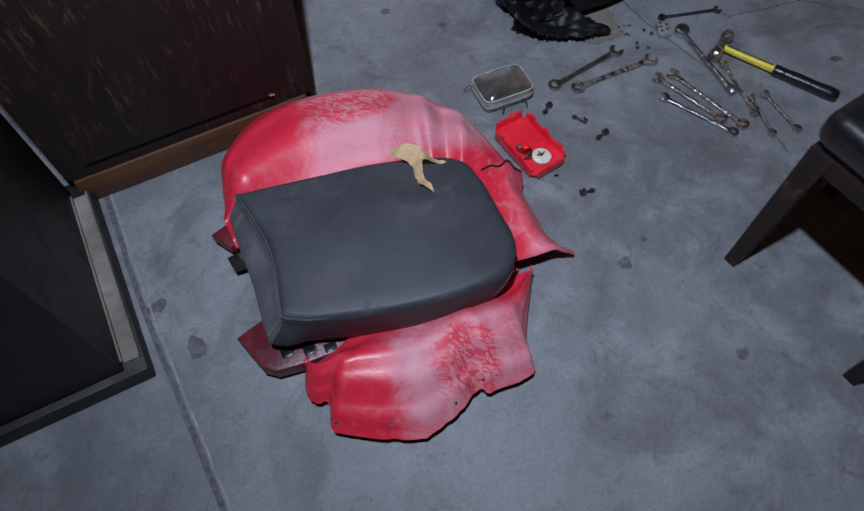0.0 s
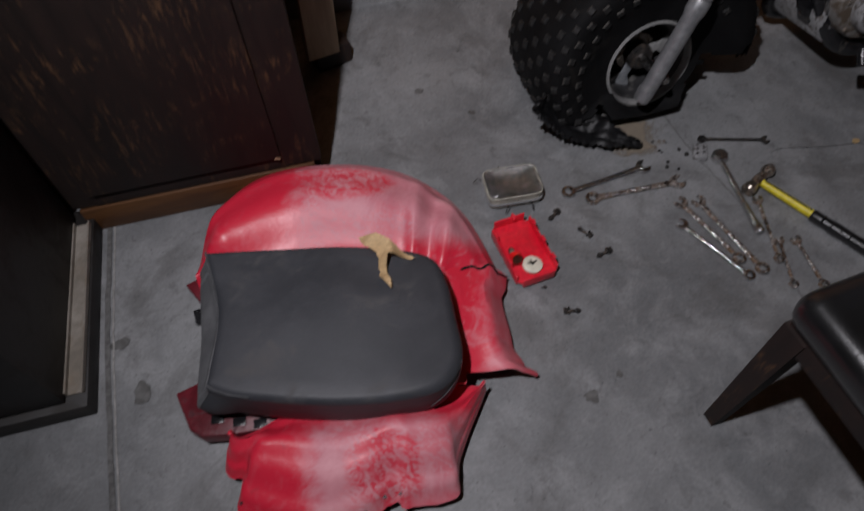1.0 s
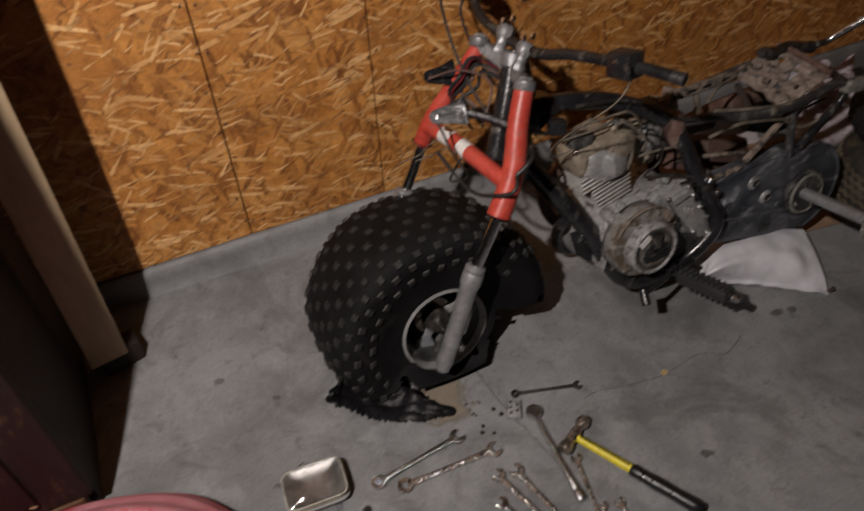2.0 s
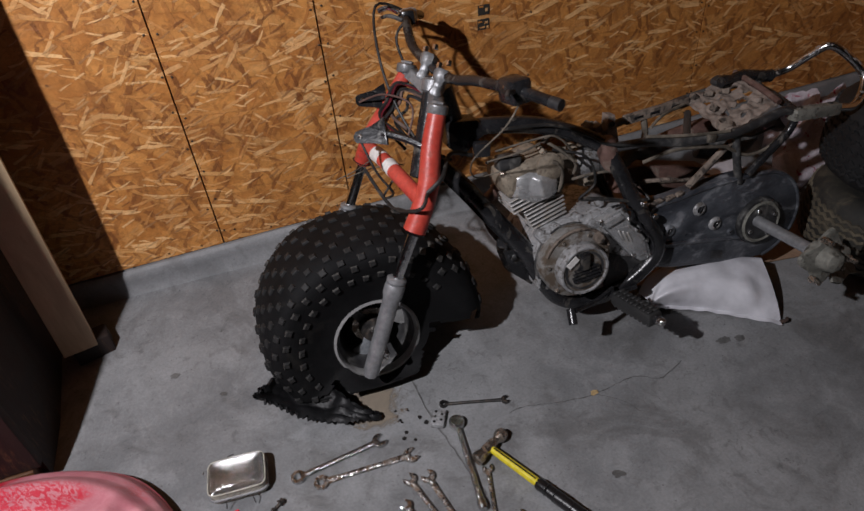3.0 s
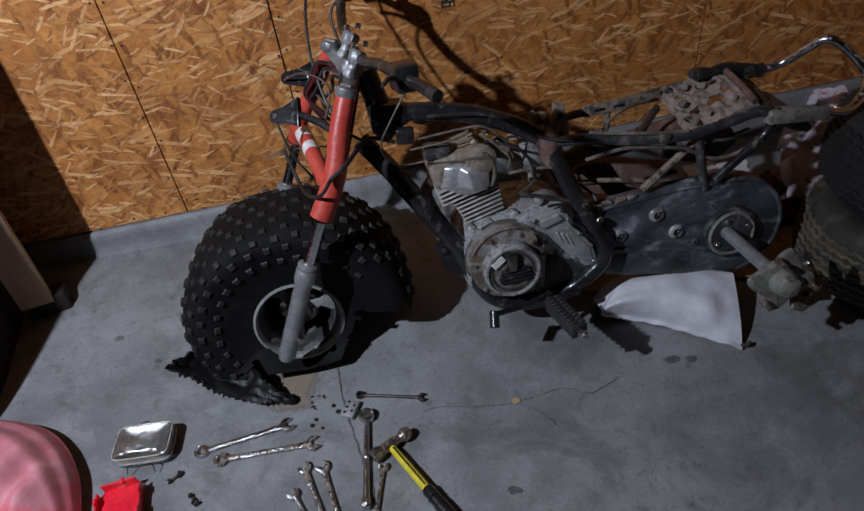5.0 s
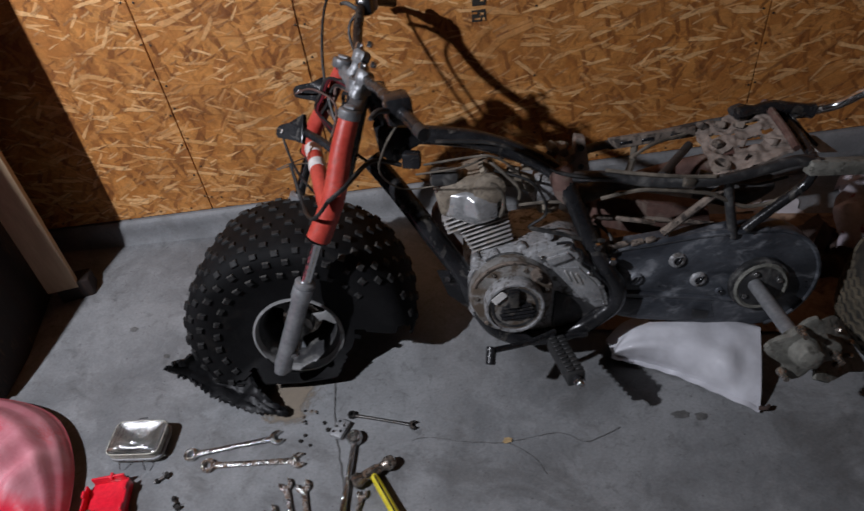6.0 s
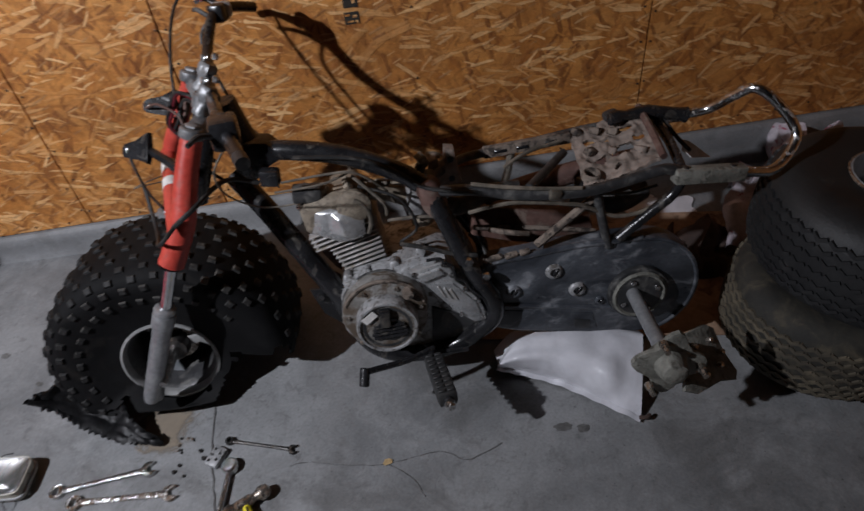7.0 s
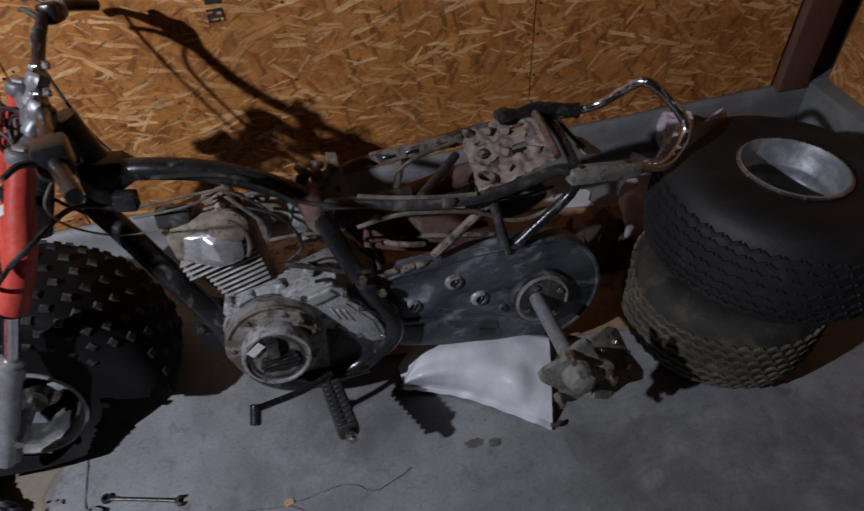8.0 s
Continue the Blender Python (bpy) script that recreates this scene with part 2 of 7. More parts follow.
def strand_board(name, axes):
    """Pressed wood strands: soft brown layers below, ragged pale flakes scattered on top, dark gaps between them."""
    g = Graph(name)
    c = g.node("ShaderNodeTexCoord")
    s = g.xyz(c.outputs["Object"])
    flat = g.node("ShaderNodeCombineXYZ")
    g.put(flat.inputs[0], s[axes[0]])
    g.put(flat.inputs[1], s[axes[1]])
    base = flat.outputs[0]
    warp = g.node("ShaderNodeTexNoise")
    g.put(warp.inputs["Vector"], base)
    g.put(warp.inputs["Scale"], 30.0)
    g.put(warp.inputs["Detail"], 3.0)
    v0 = g.node("ShaderNodeVectorMath")
    v0.operation = "MULTIPLY_ADD"
    g.put(v0.inputs[0], warp.outputs["Color"])
    v0.inputs[1].default_value = (0.009, 0.009, 0)
    g.put(v0.inputs[2], base)
    fine = g.noise(base, 75, 5, 0.65, 0.6)
    blur = g.noise(base, 13, 5, 0.6, 1.0)
    col = g.mix(g.span(blur, 0.3, 0.7), (0.36, 0.135, 0.025), (0.6, 0.275, 0.068))
    high = g.math("MULTIPLY", fine, 0.2)
    dark, mid, pale = (0.17, 0.055, 0.012), (0.52, 0.225, 0.05), (0.88, 0.58, 0.27)
    # angle, cells along and across, share left out, strength, half size, tones
    layers = (
        (0.35, 6, 14, 0.35, 0.4, 0.44, (0.42, 0.165, 0.034), (0.62, 0.29, 0.075)),
        (-0.5, 8, 20, 0.45, 0.4, 0.44, (0.38, 0.14, 0.028), (0.6, 0.28, 0.075)),
        (1.2, 9, 24, 0.6, 0.45, 0.42, dark, mid),
        (0.1, 7, 26, 0.5, 0.5, 0.44, mid, (0.68, 0.35, 0.105)),
        (-1.0, 12, 62, 0.72, 0.75, 0.42, dark, (0.42, 0.16, 0.036)),
        (0.9, 11, 58, 0.72, 0.7, 0.42, dark, (0.46, 0.18, 0.04)),
        (1.35, 14, 80, 0.78, 0.75, 0.42, dark, (0.5, 0.21, 0.05)),
        (-0.6, 9, 44, 0.8, 0.5, 0.42, (0.42, 0.165, 0.034), (0.7, 0.38, 0.13)),
        (-0.3, 9, 60, 0.88, 0.75, 0.44, mid, pale),
        (0.28, 8, 62, 0.9, 0.9, 0.44, (0.62, 0.32, 0.1), pale),
        (0.12, 11, 80, 0.88, 0.9, 0.44, mid, pale),
        (-0.15, 14, 110, 0.88, 0.8, 0.44, mid, pale),
        (0.75, 12, 85, 0.91, 0.8, 0.42, mid, pale),
        (-0.9, 13, 90, 0.93, 0.75, 0.42, mid, pale),
        (0.2, 14, 24, 0.975, 0.6, 0.36, (0.62, 0.34, 0.11), (0.78, 0.5, 0.22)),
        (0.4, 20, 140, 0.86, 0.8, 0.42, mid, pale),
        (-0.45, 22, 150, 0.88, 0.75, 0.42, dark, pale),
    )
    for i, (ang, lx, ly, keep, force, hl, t0, t1) in enumerate(layers):
        mp = g.node("ShaderNodeMapping")
        g.put(mp.inputs["Vector"], v0.outputs[0])
        mp.inputs["Rotation"].default_value = (0, 0, ang)
        turned = mp.outputs[0]
        mp = g.node("ShaderNodeMapping")
        g.put(mp.inputs["Vector"], turned)
        mp.inputs["Scale"].default_value = (lx, ly, 1)
        mp.inputs["Location"].default_value = (i * 3.1, i * 1.7, 0)
        cell = g.cells(mp.outputs[0], 1.0)
        cell.voronoi_dimensions = "2D"
        cell.distance = "CHEBYCHEV"
        rnd = g.xyz(cell.outputs["Color"])
        size = g.math("MULTIPLY", hl, g.math("ADD", 0.55, g.math("MULTIPLY", rnd[2], 0.6)))
        edge = g.math("SUBTRACT", g.math("ADD", cell.outputs["Distance"], g.math("MULTIPLY", g.math("SUBTRACT", fine, 0.5), 0.5)), size)
        mask = g.math("MULTIPLY", g.span(edge, -0.03, 0.07, 1.0, 0.0), g.span(rnd[0], keep, keep + 0.02))
        grain = g.noise(mp.outputs[0], 3.0, 4, 0.7)
        flake = g.mix(g.math("MULTIPLY", g.math("POWER", rnd[1], 1.6), g.math("ADD", 0.6, g.math("MULTIPLY", grain, 0.7))), t0, t1)
        col = g.mix(g.math("MULTIPLY", mask, force), col, flake)
        rim = g.math("MULTIPLY", g.span(edge, 0.03, 0.08), g.math("MULTIPLY", g.span(edge, 0.08, 0.16, 1.0, 0.0), g.span(rnd[0], keep, keep + 0.02)))
        col = g.mix(g.math("MULTIPLY", rim, 0.25 if i < 7 else 0.3), col, (0.13, 0.05, 0.014))
        high = g.math("ADD", high, g.math("MULTIPLY", mask, g.math("MULTIPLY", rnd[2], 0.5)))
    col = g.mix(g.math("MULTIPLY", g.span(g.noise(base, 4.5, 5, 0.6, 0.8), 0.45, 0.7), 0.4), col, (0.27, 0.105, 0.024))
    chip = g.cells(base, 24)
    chips = g.math("MULTIPLY", g.span(g.math("ADD", chip.outputs["Distance"], g.math("MULTIPLY", fine, 0.4)), 0.2, 0.36, 1.0, 0.0), g.span(g.xyz(chip.outputs["Color"])[0], 0.86, 0.9))
    col = g.mix(g.math("MULTIPLY", chips, 0.75), col, (0.07, 0.028, 0.01))
    col = g.mix(0.5, col, g.mix(g.span(fine, 0.3, 0.7), (0.86, 0.74, 0.7), (1.42, 1.26, 1.22)), "MULTIPLY")
    return g.end(col, 0.62, 0.0, g.bump(high, 0.0012))


def faded_plastic():
    """Red moulded plastic, bleached pink in broad patches with clawed red marks left inside them."""
    g = Graph("faded_red_plastic")
    v = g.coords()
    x, y, z = g.xyz(v)
    rag = g.noise(v, 9, 7, 0.7, 0.6)
    fine = g.noise(v, 60, 5, 0.7, 0.4)
    soft = g.math("ADD", g.math("MULTIPLY", g.math("SUBTRACT", rag, 0.5), 0.16), g.math("MULTIPLY", g.math("SUBTRACT", fine, 0.5), 0.03))
    zone = g.span(g.math("ADD", g.math("ADD", x, g.math("MULTIPLY", y, 0.1)), soft), -0.095, -0.03)
    off = g.math("ABSOLUTE", g.math("SUBTRACT", y, 0.02))
    side = g.math("MAXIMUM", g.span(g.math("ADD", off, g.math("MULTIPLY", soft, 0.5)), 0.16, 0.215), g.math("MULTIPLY", g.span(g.math("ADD", x, soft), 0.27, 0.32), 0.6))
    low = g.span(g.math("ADD", z, g.math("MULTIPLY", soft, 0.6)), 0.03, 0.075)

    def patch(cx, cy, rx, ry):
        d = g.math("ADD", g.math("POWER", g.math("DIVIDE", g.math("SUBTRACT", x, cx), rx), 2.0), g.math("POWER", g.math("DIVIDE", g.math("SUBTRACT", y, cy), ry), 2.0))
        return g.span(g.math("ADD", d, g.math("MULTIPLY", soft, 9.0)), 0.5, 1.15, 1.0, 0.0)

    turn = g.node("ShaderNodeMapping")
    g.put(turn.inputs["Vector"], v)
    turn.inputs["Rotation"].default_value = (0, 0, 0.6)
    streak = g.noise(g.node_scale(turn.outputs[0], (1, 2.4, 1)), 30, 6, 0.62, 2.6)
    claws = g.span(streak, 0.45, 0.52)
    marks = g.math("MULTIPLY", g.math("MAXIMUM", patch(0.0, 0.345, 0.12, 0.06), g.math("MAXIMUM", patch(0.1, -0.25, 0.075, 0.07), g.math("MULTIPLY", patch(-0.07, 0.37, 0.09, 0.05), 0.8))), g.math("ADD", g.math("MULTIPLY", claws, 0.75), 0.12))
    stray = g.math("MULTIPLY", g.span(g.noise(v, 6.5, 3, 0.5), 0.52, 0.62), g.math("MULTIPLY", claws, 0.35))
    fade = g.math("MULTIPLY", g.math("MULTIPLY", zone, g.math("MULTIPLY", side, g.math("ADD", g.math("MULTIPLY", low, 0.55), 0.45))), g.math("SUBTRACT", 1.0, g.math("MAXIMUM", marks, stray)))
    worn = g.math("MULTIPLY", g.span(g.noise(v, 17, 6, 0.7, 1.2), 0.5, 0.66), g.math("ADD", 0.12, g.math("MULTIPLY", zone, 0.3)))
    fade = g.math("MAXIMUM", g.math("MULTIPLY", fade, 0.92), worn)
    col = g.mix(g.noise(v, 5, 5), (0.58, 0.014, 0.036), (0.72, 0.03, 0.06))
    col = g.mix(fade, col, g.mix(g.span(rag, 0.3, 0.7), (0.53, 0.185, 0.225), (0.66, 0.31, 0.345)))
    dirt = g.span(g.noise(v, 26, 6, 0.7, 0.7), 0.6, 0.76)
    col = g.mix(g.math("MULTIPLY", dirt, 0.4), col, (0.22, 0.05, 0.06))
    r = g.mix(fade, (0.36, 0.36, 0.36), (0.58, 0.58, 0.58))
    return g.end(col, r, 0.0, g.bump(g.math("ADD", streak, g.noise(v, 60, 3)), 0.0003))


def stained_wood(name, c1, c2, worn, axis=2, rough=0.42, amount=(0.62, 0.75)):
    g = Graph(name)
    st = [26, 26, 26]
    st[axis] = 4.5
    v = g.coords(tuple(st))
    a = g.noise(v, 1.0, 6, 0.65, 0.7)
    b = g.noise(v, 4.5, 4, 0.7)
    col = g.mix(g.span(a, 0.3, 0.7), c1, c2)
    scr = g.math("MULTIPLY", g.span(b, *amount), g.span(g.noise(g.coords(), 7, 5, 0.6, 0.8), 0.45, 0.62))
    col = g.mix(scr, col, worn)
    return g.end(col, g.math("ADD", rough, g.math("MULTIPLY", a, 0.25)), 0.0, g.bump(b, 0.0006))


CONCRETE = concrete()
KERBCONCRETE = concrete("trowelled_concrete", 0.2)
OSB_BACK = strand_board("strand_board", (0, 2))
OSB_SIDE = strand_board("strand_board_side", (1, 2))
PLASTIC = faded_plastic()
DARKWOOD = stained_wood("dark_stained_wood", (0.0055, 0.002, 0.0012), (0.014, 0.005, 0.003), (0.085, 0.04, 0.017), rough=0.6, amount=(0.5, 0.68))
BASEWOOD = stained_wood("brown_base_wood", (0.06, 0.022, 0.007), (0.12, 0.05, 0.015), (0.02, 0.008, 0.004), axis=0)
PINE = stained_wood("bare_pine", (0.36, 0.25, 0.15), (0.48, 0.35, 0.22), (0.28, 0.17, 0.09), rough=0.5)
POSTWOOD = stained_wood("brown_post_wood", (0.1, 0.045, 0.03), (0.16, 0.075, 0.05), (0.24, 0.14, 0.1), rough=0.6)
GREYPANEL = surf("charcoal_laminate", (0.011, 0.0095, 0.009), (0.021, 0.019, 0.018), 0.55, big=5, bump=0.0004, dust=(0.04, 0.037, 0.034), dusty=(0.5, 0.75))
CHANNEL = surf("tan_channel", (0.2, 0.175, 0.145), (0.3, 0.27, 0.235), 0.45, big=12, dust=(0.2, 0.16, 0.12))
BLACKVINYL = surf("black_vinyl", (0.006, 0.006, 0.006), (0.01, 0.01, 0.011), 0.3, big=8, fine=300, bump=0.0003, coat=0.3)
SEATVINYL = surf("charcoal_vinyl", (0.034, 0.036, 0.042), (0.048, 0.05, 0.057), 0.55, big=7, fine=420, bump=0.0004, dust=(0.085, 0.08, 0.078), dusty=(0.52, 0.8))
SKIRT = surf("worn_grey_vinyl", (0.1, 0.102, 0.108), (0.15, 0.152, 0.158), 0.5, big=12, fine=300, bump=0.0004)
PIPING = surf("grey_piping", (0.055, 0.056, 0.06), (0.075, 0.076, 0.08), 0.5, big=20)
TAN = surf("torn_tan_card", (0.45, 0.29, 0.14), (0.56, 0.38, 0.2), 0.8, big=30, fine=200)
SPARERUBBER = surf("faded_spare_rubber", (0.008, 0.008, 0.009), (0.014, 0.014, 0.0145), 0.6, big=7, fine=160, dust=(0.035, 0.033, 0.03), dusty=(0.56, 0.8), bump=0.0008)
RUBBER = surf("dusty_rubber", (0.014, 0.014, 0.015), (0.023, 0.023, 0.023), 0.62, big=9, fine=160, dust=(0.05, 0.045, 0.04), dusty=(0.52, 0.8), bump=0.0008)
KNOB = surf("worn_tread_rubber", (0.014, 0.014, 0.0145), (0.03, 0.029, 0.028), 0.65, big=14, fine=200, dust=(0.125, 0.115, 0.1), dusty=(0.45, 0.72), spec=0.25)
OLDTREAD = surf("muddy_tread_rubber", (0.06, 0.05, 0.036), (0.1, 0.083, 0.056), 0.85, big=7, dust=(0.15, 0.122, 0.082), dusty=(0.45, 0.72))
OLDSIDE = surf("muddy_side_rubber", (0.016, 0.015, 0.013), (0.03, 0.027, 0.021), 0.8, big=10, dust=(0.085, 0.07, 0.047), dusty=(0.45, 0.72))
TORN = surf("torn_rubber", (0.004, 0.004, 0.0045), (0.01, 0.01, 0.011), 0.5, big=20, fine=120, bump=0.001, spec=0.35)
BLACKPAINT = surf("dusty_black_paint", (0.01, 0.01, 0.011), (0.02, 0.02, 0.022), 0.24, big=14, dust=(0.13, 0.115, 0.095), dusty=(0.56, 0.78))
BLACKDIRTY = surf("grimy_black_paint", (0.022, 0.022, 0.023), (0.042, 0.042, 0.044), 0.4, big=11, dust=(0.15, 0.145, 0.135), dusty=(0.47, 0.72), bump=0.001)
CASEBLACK = surf("scuffed_black_cover", (0.028, 0.031, 0.038), (0.075, 0.082, 0.095), 0.3, big=8, dust=(0.27, 0.28, 0.3), dusty=(0.5, 0.76), stretch=(1, 1, 1.6))
REDPAINT = surf("chipped_red_paint", (0.44, 0.045, 0.03), (0.55, 0.075, 0.052), 0.4, big=12, dust=(0.25, 0.09, 0.065), dusty=(0.55, 0.75))
RUSTRED = surf("rusty_red_brown", (0.085, 0.042, 0.034), (0.15, 0.085, 0.068), 0.7, big=12, dust=(0.2, 0.155, 0.125), dusty=(0.5, 0.7))
WHITESTRIPE = surf("white_decal", (0.62, 0.6, 0.57), (0.72, 0.7, 0.68), 0.5, big=18)
FORKGREY = surf("satin_grey_alloy", (0.27, 0.275, 0.285), (0.36, 0.365, 0.375), 0.45, 0.55, big=14, dust=(0.18, 0.17, 0.155), dusty=(0.55, 0.8))
CHROME = surf("pitted_chrome", (0.55, 0.55, 0.56), (0.7, 0.7, 0.7), 0.18, 1.0, big=30, dust=(0.22, 0.15, 0.09), dusty=(0.56, 0.72))
STEEL = surf("bright_tool_steel", (0.5, 0.495, 0.49), (0.68, 0.675, 0.67), 0.17, 1.0, big=45, fine=130, dust=(0.1, 0.08, 0.062), dusty=(0.62, 0.78), spread=0.1, bump=0.003)
# Steel with brown patches scattered over it.
BROWNSTEEL = surf("brown_patched_tool_steel", (0.4, 0.385, 0.37), (0.6, 0.585, 0.57), 0.2, 1.0, big=40, fine=130, dust=(0.13, 0.075, 0.04), dusty=(0.47, 0.6), spread=0.1, bump=0.003)
DARKSTEEL = surf("dark_bolt_steel", (0.05, 0.048, 0.048), (0.1, 0.095, 0.09), 0.4, 0.8, big=40, dust=(0.09, 0.06, 0.04))
RUSTSTEEL = surf("rusted_steel", (0.3, 0.26, 0.22), (0.45, 0.4, 0.35), 0.26, 0.9, big=35, dust=(0.16, 0.095, 0.055), dusty=(0.5, 0.66))
ALLOY = surf("cast_alloy", (0.34, 0.343, 0.35), (0.46, 0.463, 0.47), 0.42, 0.35, big=30, fine=140, dust=(0.075, 0.062, 0.05), dusty=(0.45, 0.68), bump=0.0012)
GRIMEALLOY = surf("brown_grimed_alloy", (0.2, 0.19, 0.175), (0.3, 0.29, 0.275), 0.5, 0.35, big=14, fine=140, dust=(0.085, 0.062, 0.043), dusty=(0.42, 0.6), bump=0.0014)
FINALLOY = surf("dusty_fins", (0.33, 0.32, 0.31), (0.45, 0.44, 0.43), 0.55, 0.3, big=20, dust=(0.24, 0.19, 0.135), dusty=(0.5, 0.72))
DUSTALLOY = surf("dust_caked_alloy", (0.19, 0.155, 0.115), (0.27, 0.225, 0.17), 0.75, big=24, dust=(0.075, 0.06, 0.046), dusty=(0.5, 0.7), bump=0.0016)
HUBGRIME = surf("olive_grime_casting", (0.15, 0.148, 0.128), (0.24, 0.235, 0.205), 0.7, 0.2, big=22, dust=(0.05, 0.045, 0.035), dusty=(0.5, 0.7), bump=0.002)
POLISHED = surf("polished_alloy", (0.46, 0.465, 0.47), (0.58, 0.585, 0.59), 0.28, 0.6, big=16, dust=(0.2, 0.17, 0.14), dusty=(0.54, 0.74), bump=0.001)
YOKEALLOY = surf("weathered_cast_alloy", (0.18, 0.183, 0.19), (0.27, 0.273, 0.28), 0.42, 0.55, big=26, dust=(0.12, 0.11, 0.1), dusty=(0.5, 0.72), bump=0.0012)
SHINY = surf("clean_chrome", (0.62, 0.62, 0.63), (0.75, 0.75, 0.76), 0.16, 1.0, big=30)
DARKRUBBER = surf("dark_side_rubber", (0.004, 0.004, 0.0044), (0.008, 0.008, 0.0085), 0.75, big=9, fine=160, dust=(0.02, 0.018, 0.016), dusty=(0.56, 0.8), spec=0.15)
# Darkened red: the shade below the saddle is put into the colour; patches vary.
DARKRED = surf("shaded_dark_red_plastic", (0.09, 0.007, 0.012), (0.15, 0.014, 0.022), 0.4, big=14, dust=(0.045, 0.01, 0.014), dusty=(0.55, 0.75))
DUSTPLATE = surf("dust_caked_plate", (0.13, 0.1, 0.08), (0.23, 0.185, 0.15), 0.85, big=22, dust=(0.035, 0.028, 0.024), dusty=(0.47, 0.62), bump=0.002)
PLATEDUST = surf("dusty_pink_brown_plate", (0.19, 0.15, 0.125), (0.28, 0.225, 0.19), 0.8, big=16, dust=(0.1, 0.08, 0.066), dusty=(0.5, 0.7), bump=0.0015)
WIRE = surf("black_cable", (0.01, 0.01, 0.01), (0.02, 0.02, 0.02), 0.5, big=20, dust=(0.07, 0.06, 0.05))
HOSE = surf("dusty_pale_cable", (0.07, 0.06, 0.047), (0.19, 0.16, 0.125), 0.75, big=20)
RIMWHITE = surf("scratched_white_rim", (0.22, 0.22, 0.218), (0.33, 0.33, 0.325), 0.45, 0.2, big=15, dust=(0.2, 0.17, 0.13), dusty=(0.55, 0.75))
RIMGREY = surf("galvanised_rim", (0.24, 0.26, 0.28), (0.36, 0.38, 0.4), 0.45, 0.4, big=22, dust=(0.2, 0.14, 0.09), dusty=(0.58, 0.74))
BAGWHITE = surf("white_plastic_bag", (0.55, 0.548, 0.585), (0.64, 0.638, 0.675), 0.3, big=6, fine=14, bump=0.0012, coat=1.0)
CARD = surf("brown_cardboard", (0.27, 0.17, 0.11), (0.36, 0.235, 0.155), 0.85, big=7, dust=(0.1, 0.06, 0.04))
RAG = surf("printed_cotton_rag", (0.46, 0.4, 0.44), (0.6, 0.55, 0.59), 0.9, big=18, dust=(0.32, 0.05, 0.09), dusty=(0.58, 0.64))
DARKRAG = surf("grimy_brown_rag", (0.035, 0.022, 0.018), (0.075, 0.045, 0.035), 0.9, big=18)
YELLOW = surf("yellow_hammer_paint", (0.62, 0.5, 0.02), (0.72, 0.6, 0.03), 0.4, big=30, dust=(0.3, 0.22, 0.03), dusty=(0.6, 0.8))
REDLIGHT = surf("red_lens_plastic", (0.7, 0.012, 0.03), (0.8, 0.03, 0.05), 0.25, big=10, fine=60, bump=0.0003)
CREAM = surf("cream_socket", (0.68, 0.64, 0.52), (0.76, 0.72, 0.6), 0.5, big=30)
LAMPBODY = surf("grimy_cream_plastic", (0.33, 0.31, 0.26), (0.42, 0.4, 0.34), 0.5, big=30, dust=(0.1, 0.09, 0.075), dusty=(0.5, 0.7))


def loose_sand():
    g = Graph("spilled_sand")
    v = g.coords()
    x, y = g.xyz(v)[:2]
    a = g.noise(v, 40, 5, 0.65)
    d = g.math("ADD", g.math("POWER", g.math("SUBTRACT", x, 0.885), 2.0), g.math("POWER", g.math("SUBTRACT", y, 1.765), 2.0))
    thin = g.math("ADD", g.math("POWER", d, 0.5), g.math("MULTIPLY", g.math("SUBTRACT", g.noise(v, 22, 7, 0.75, 0.8), 0.5), 0.16))
    col = g.mix(a, (0.19, 0.16, 0.125), (0.29, 0.235, 0.175))
    return g.end(col, 0.95, 0.0, g.bump(g.noise(v, 300, 3), 0.001), Alpha=g.span(thin, 0.045, 0.085, 0.9, 0.0))


SAND = loose_sand()
OIL = surf("dark_oil_mark", (0.085, 0.083, 0.08), (0.13, 0.128, 0.125), 0.55, big=50)
CRACKDARK = surf("crack_dirt", (0.085, 0.083, 0.081), (0.15, 0.148, 0.145), 0.9, big=60)
PALEGROUT = surf("pale_joint_filler", (0.23, 0.225, 0.215), (0.32, 0.31, 0.3), 0.9, big=40)
PRINT = surf("black_print", (0.02, 0.017, 0.013), (0.035, 0.03, 0.022), 0.7, big=60)
NAIL = surf("nail_head", (0.03, 0.022, 0.016), (0.06, 0.045, 0.03), 0.5, 0.4, big=60)
DRYLEAF = surf("dry_leaf", (0.4, 0.27, 0.13), (0.5, 0.36, 0.18), 0.8, big=60)
# Dull grey for the unseen ceiling, kept dark to cut bounced light.
PLASTER = surf("bare_ceiling_board", (0.2, 0.19, 0.18), (0.25, 0.24, 0.225), 0.9, big=3)


def clear_glass(name, tint, rough):
    g = Graph(name)
    v = g.coords()
    n = g.bump(g.noise(v, 45, 3), 0.0003)
    return g.end(tint, rough, 0.0, n, Transmission_Weight=1.0, IOR=1.45)


LENSGLASS = clear_glass("ribbed_lens_glass", (0.9, 0.9, 0.9), 0.1)
REFLECTOR = surf("silvered_reflector", (0.2, 0.2, 0.195), (0.34, 0.335, 0.33), 0.34, 0.95, big=30, fine=60, bump=0.0006)
BULBGLASS = clear_glass("amber_bulb_glass", (0.95, 0.6, 0.45), 0.05)

# ---- structure ----
WALL_Y = 2.41


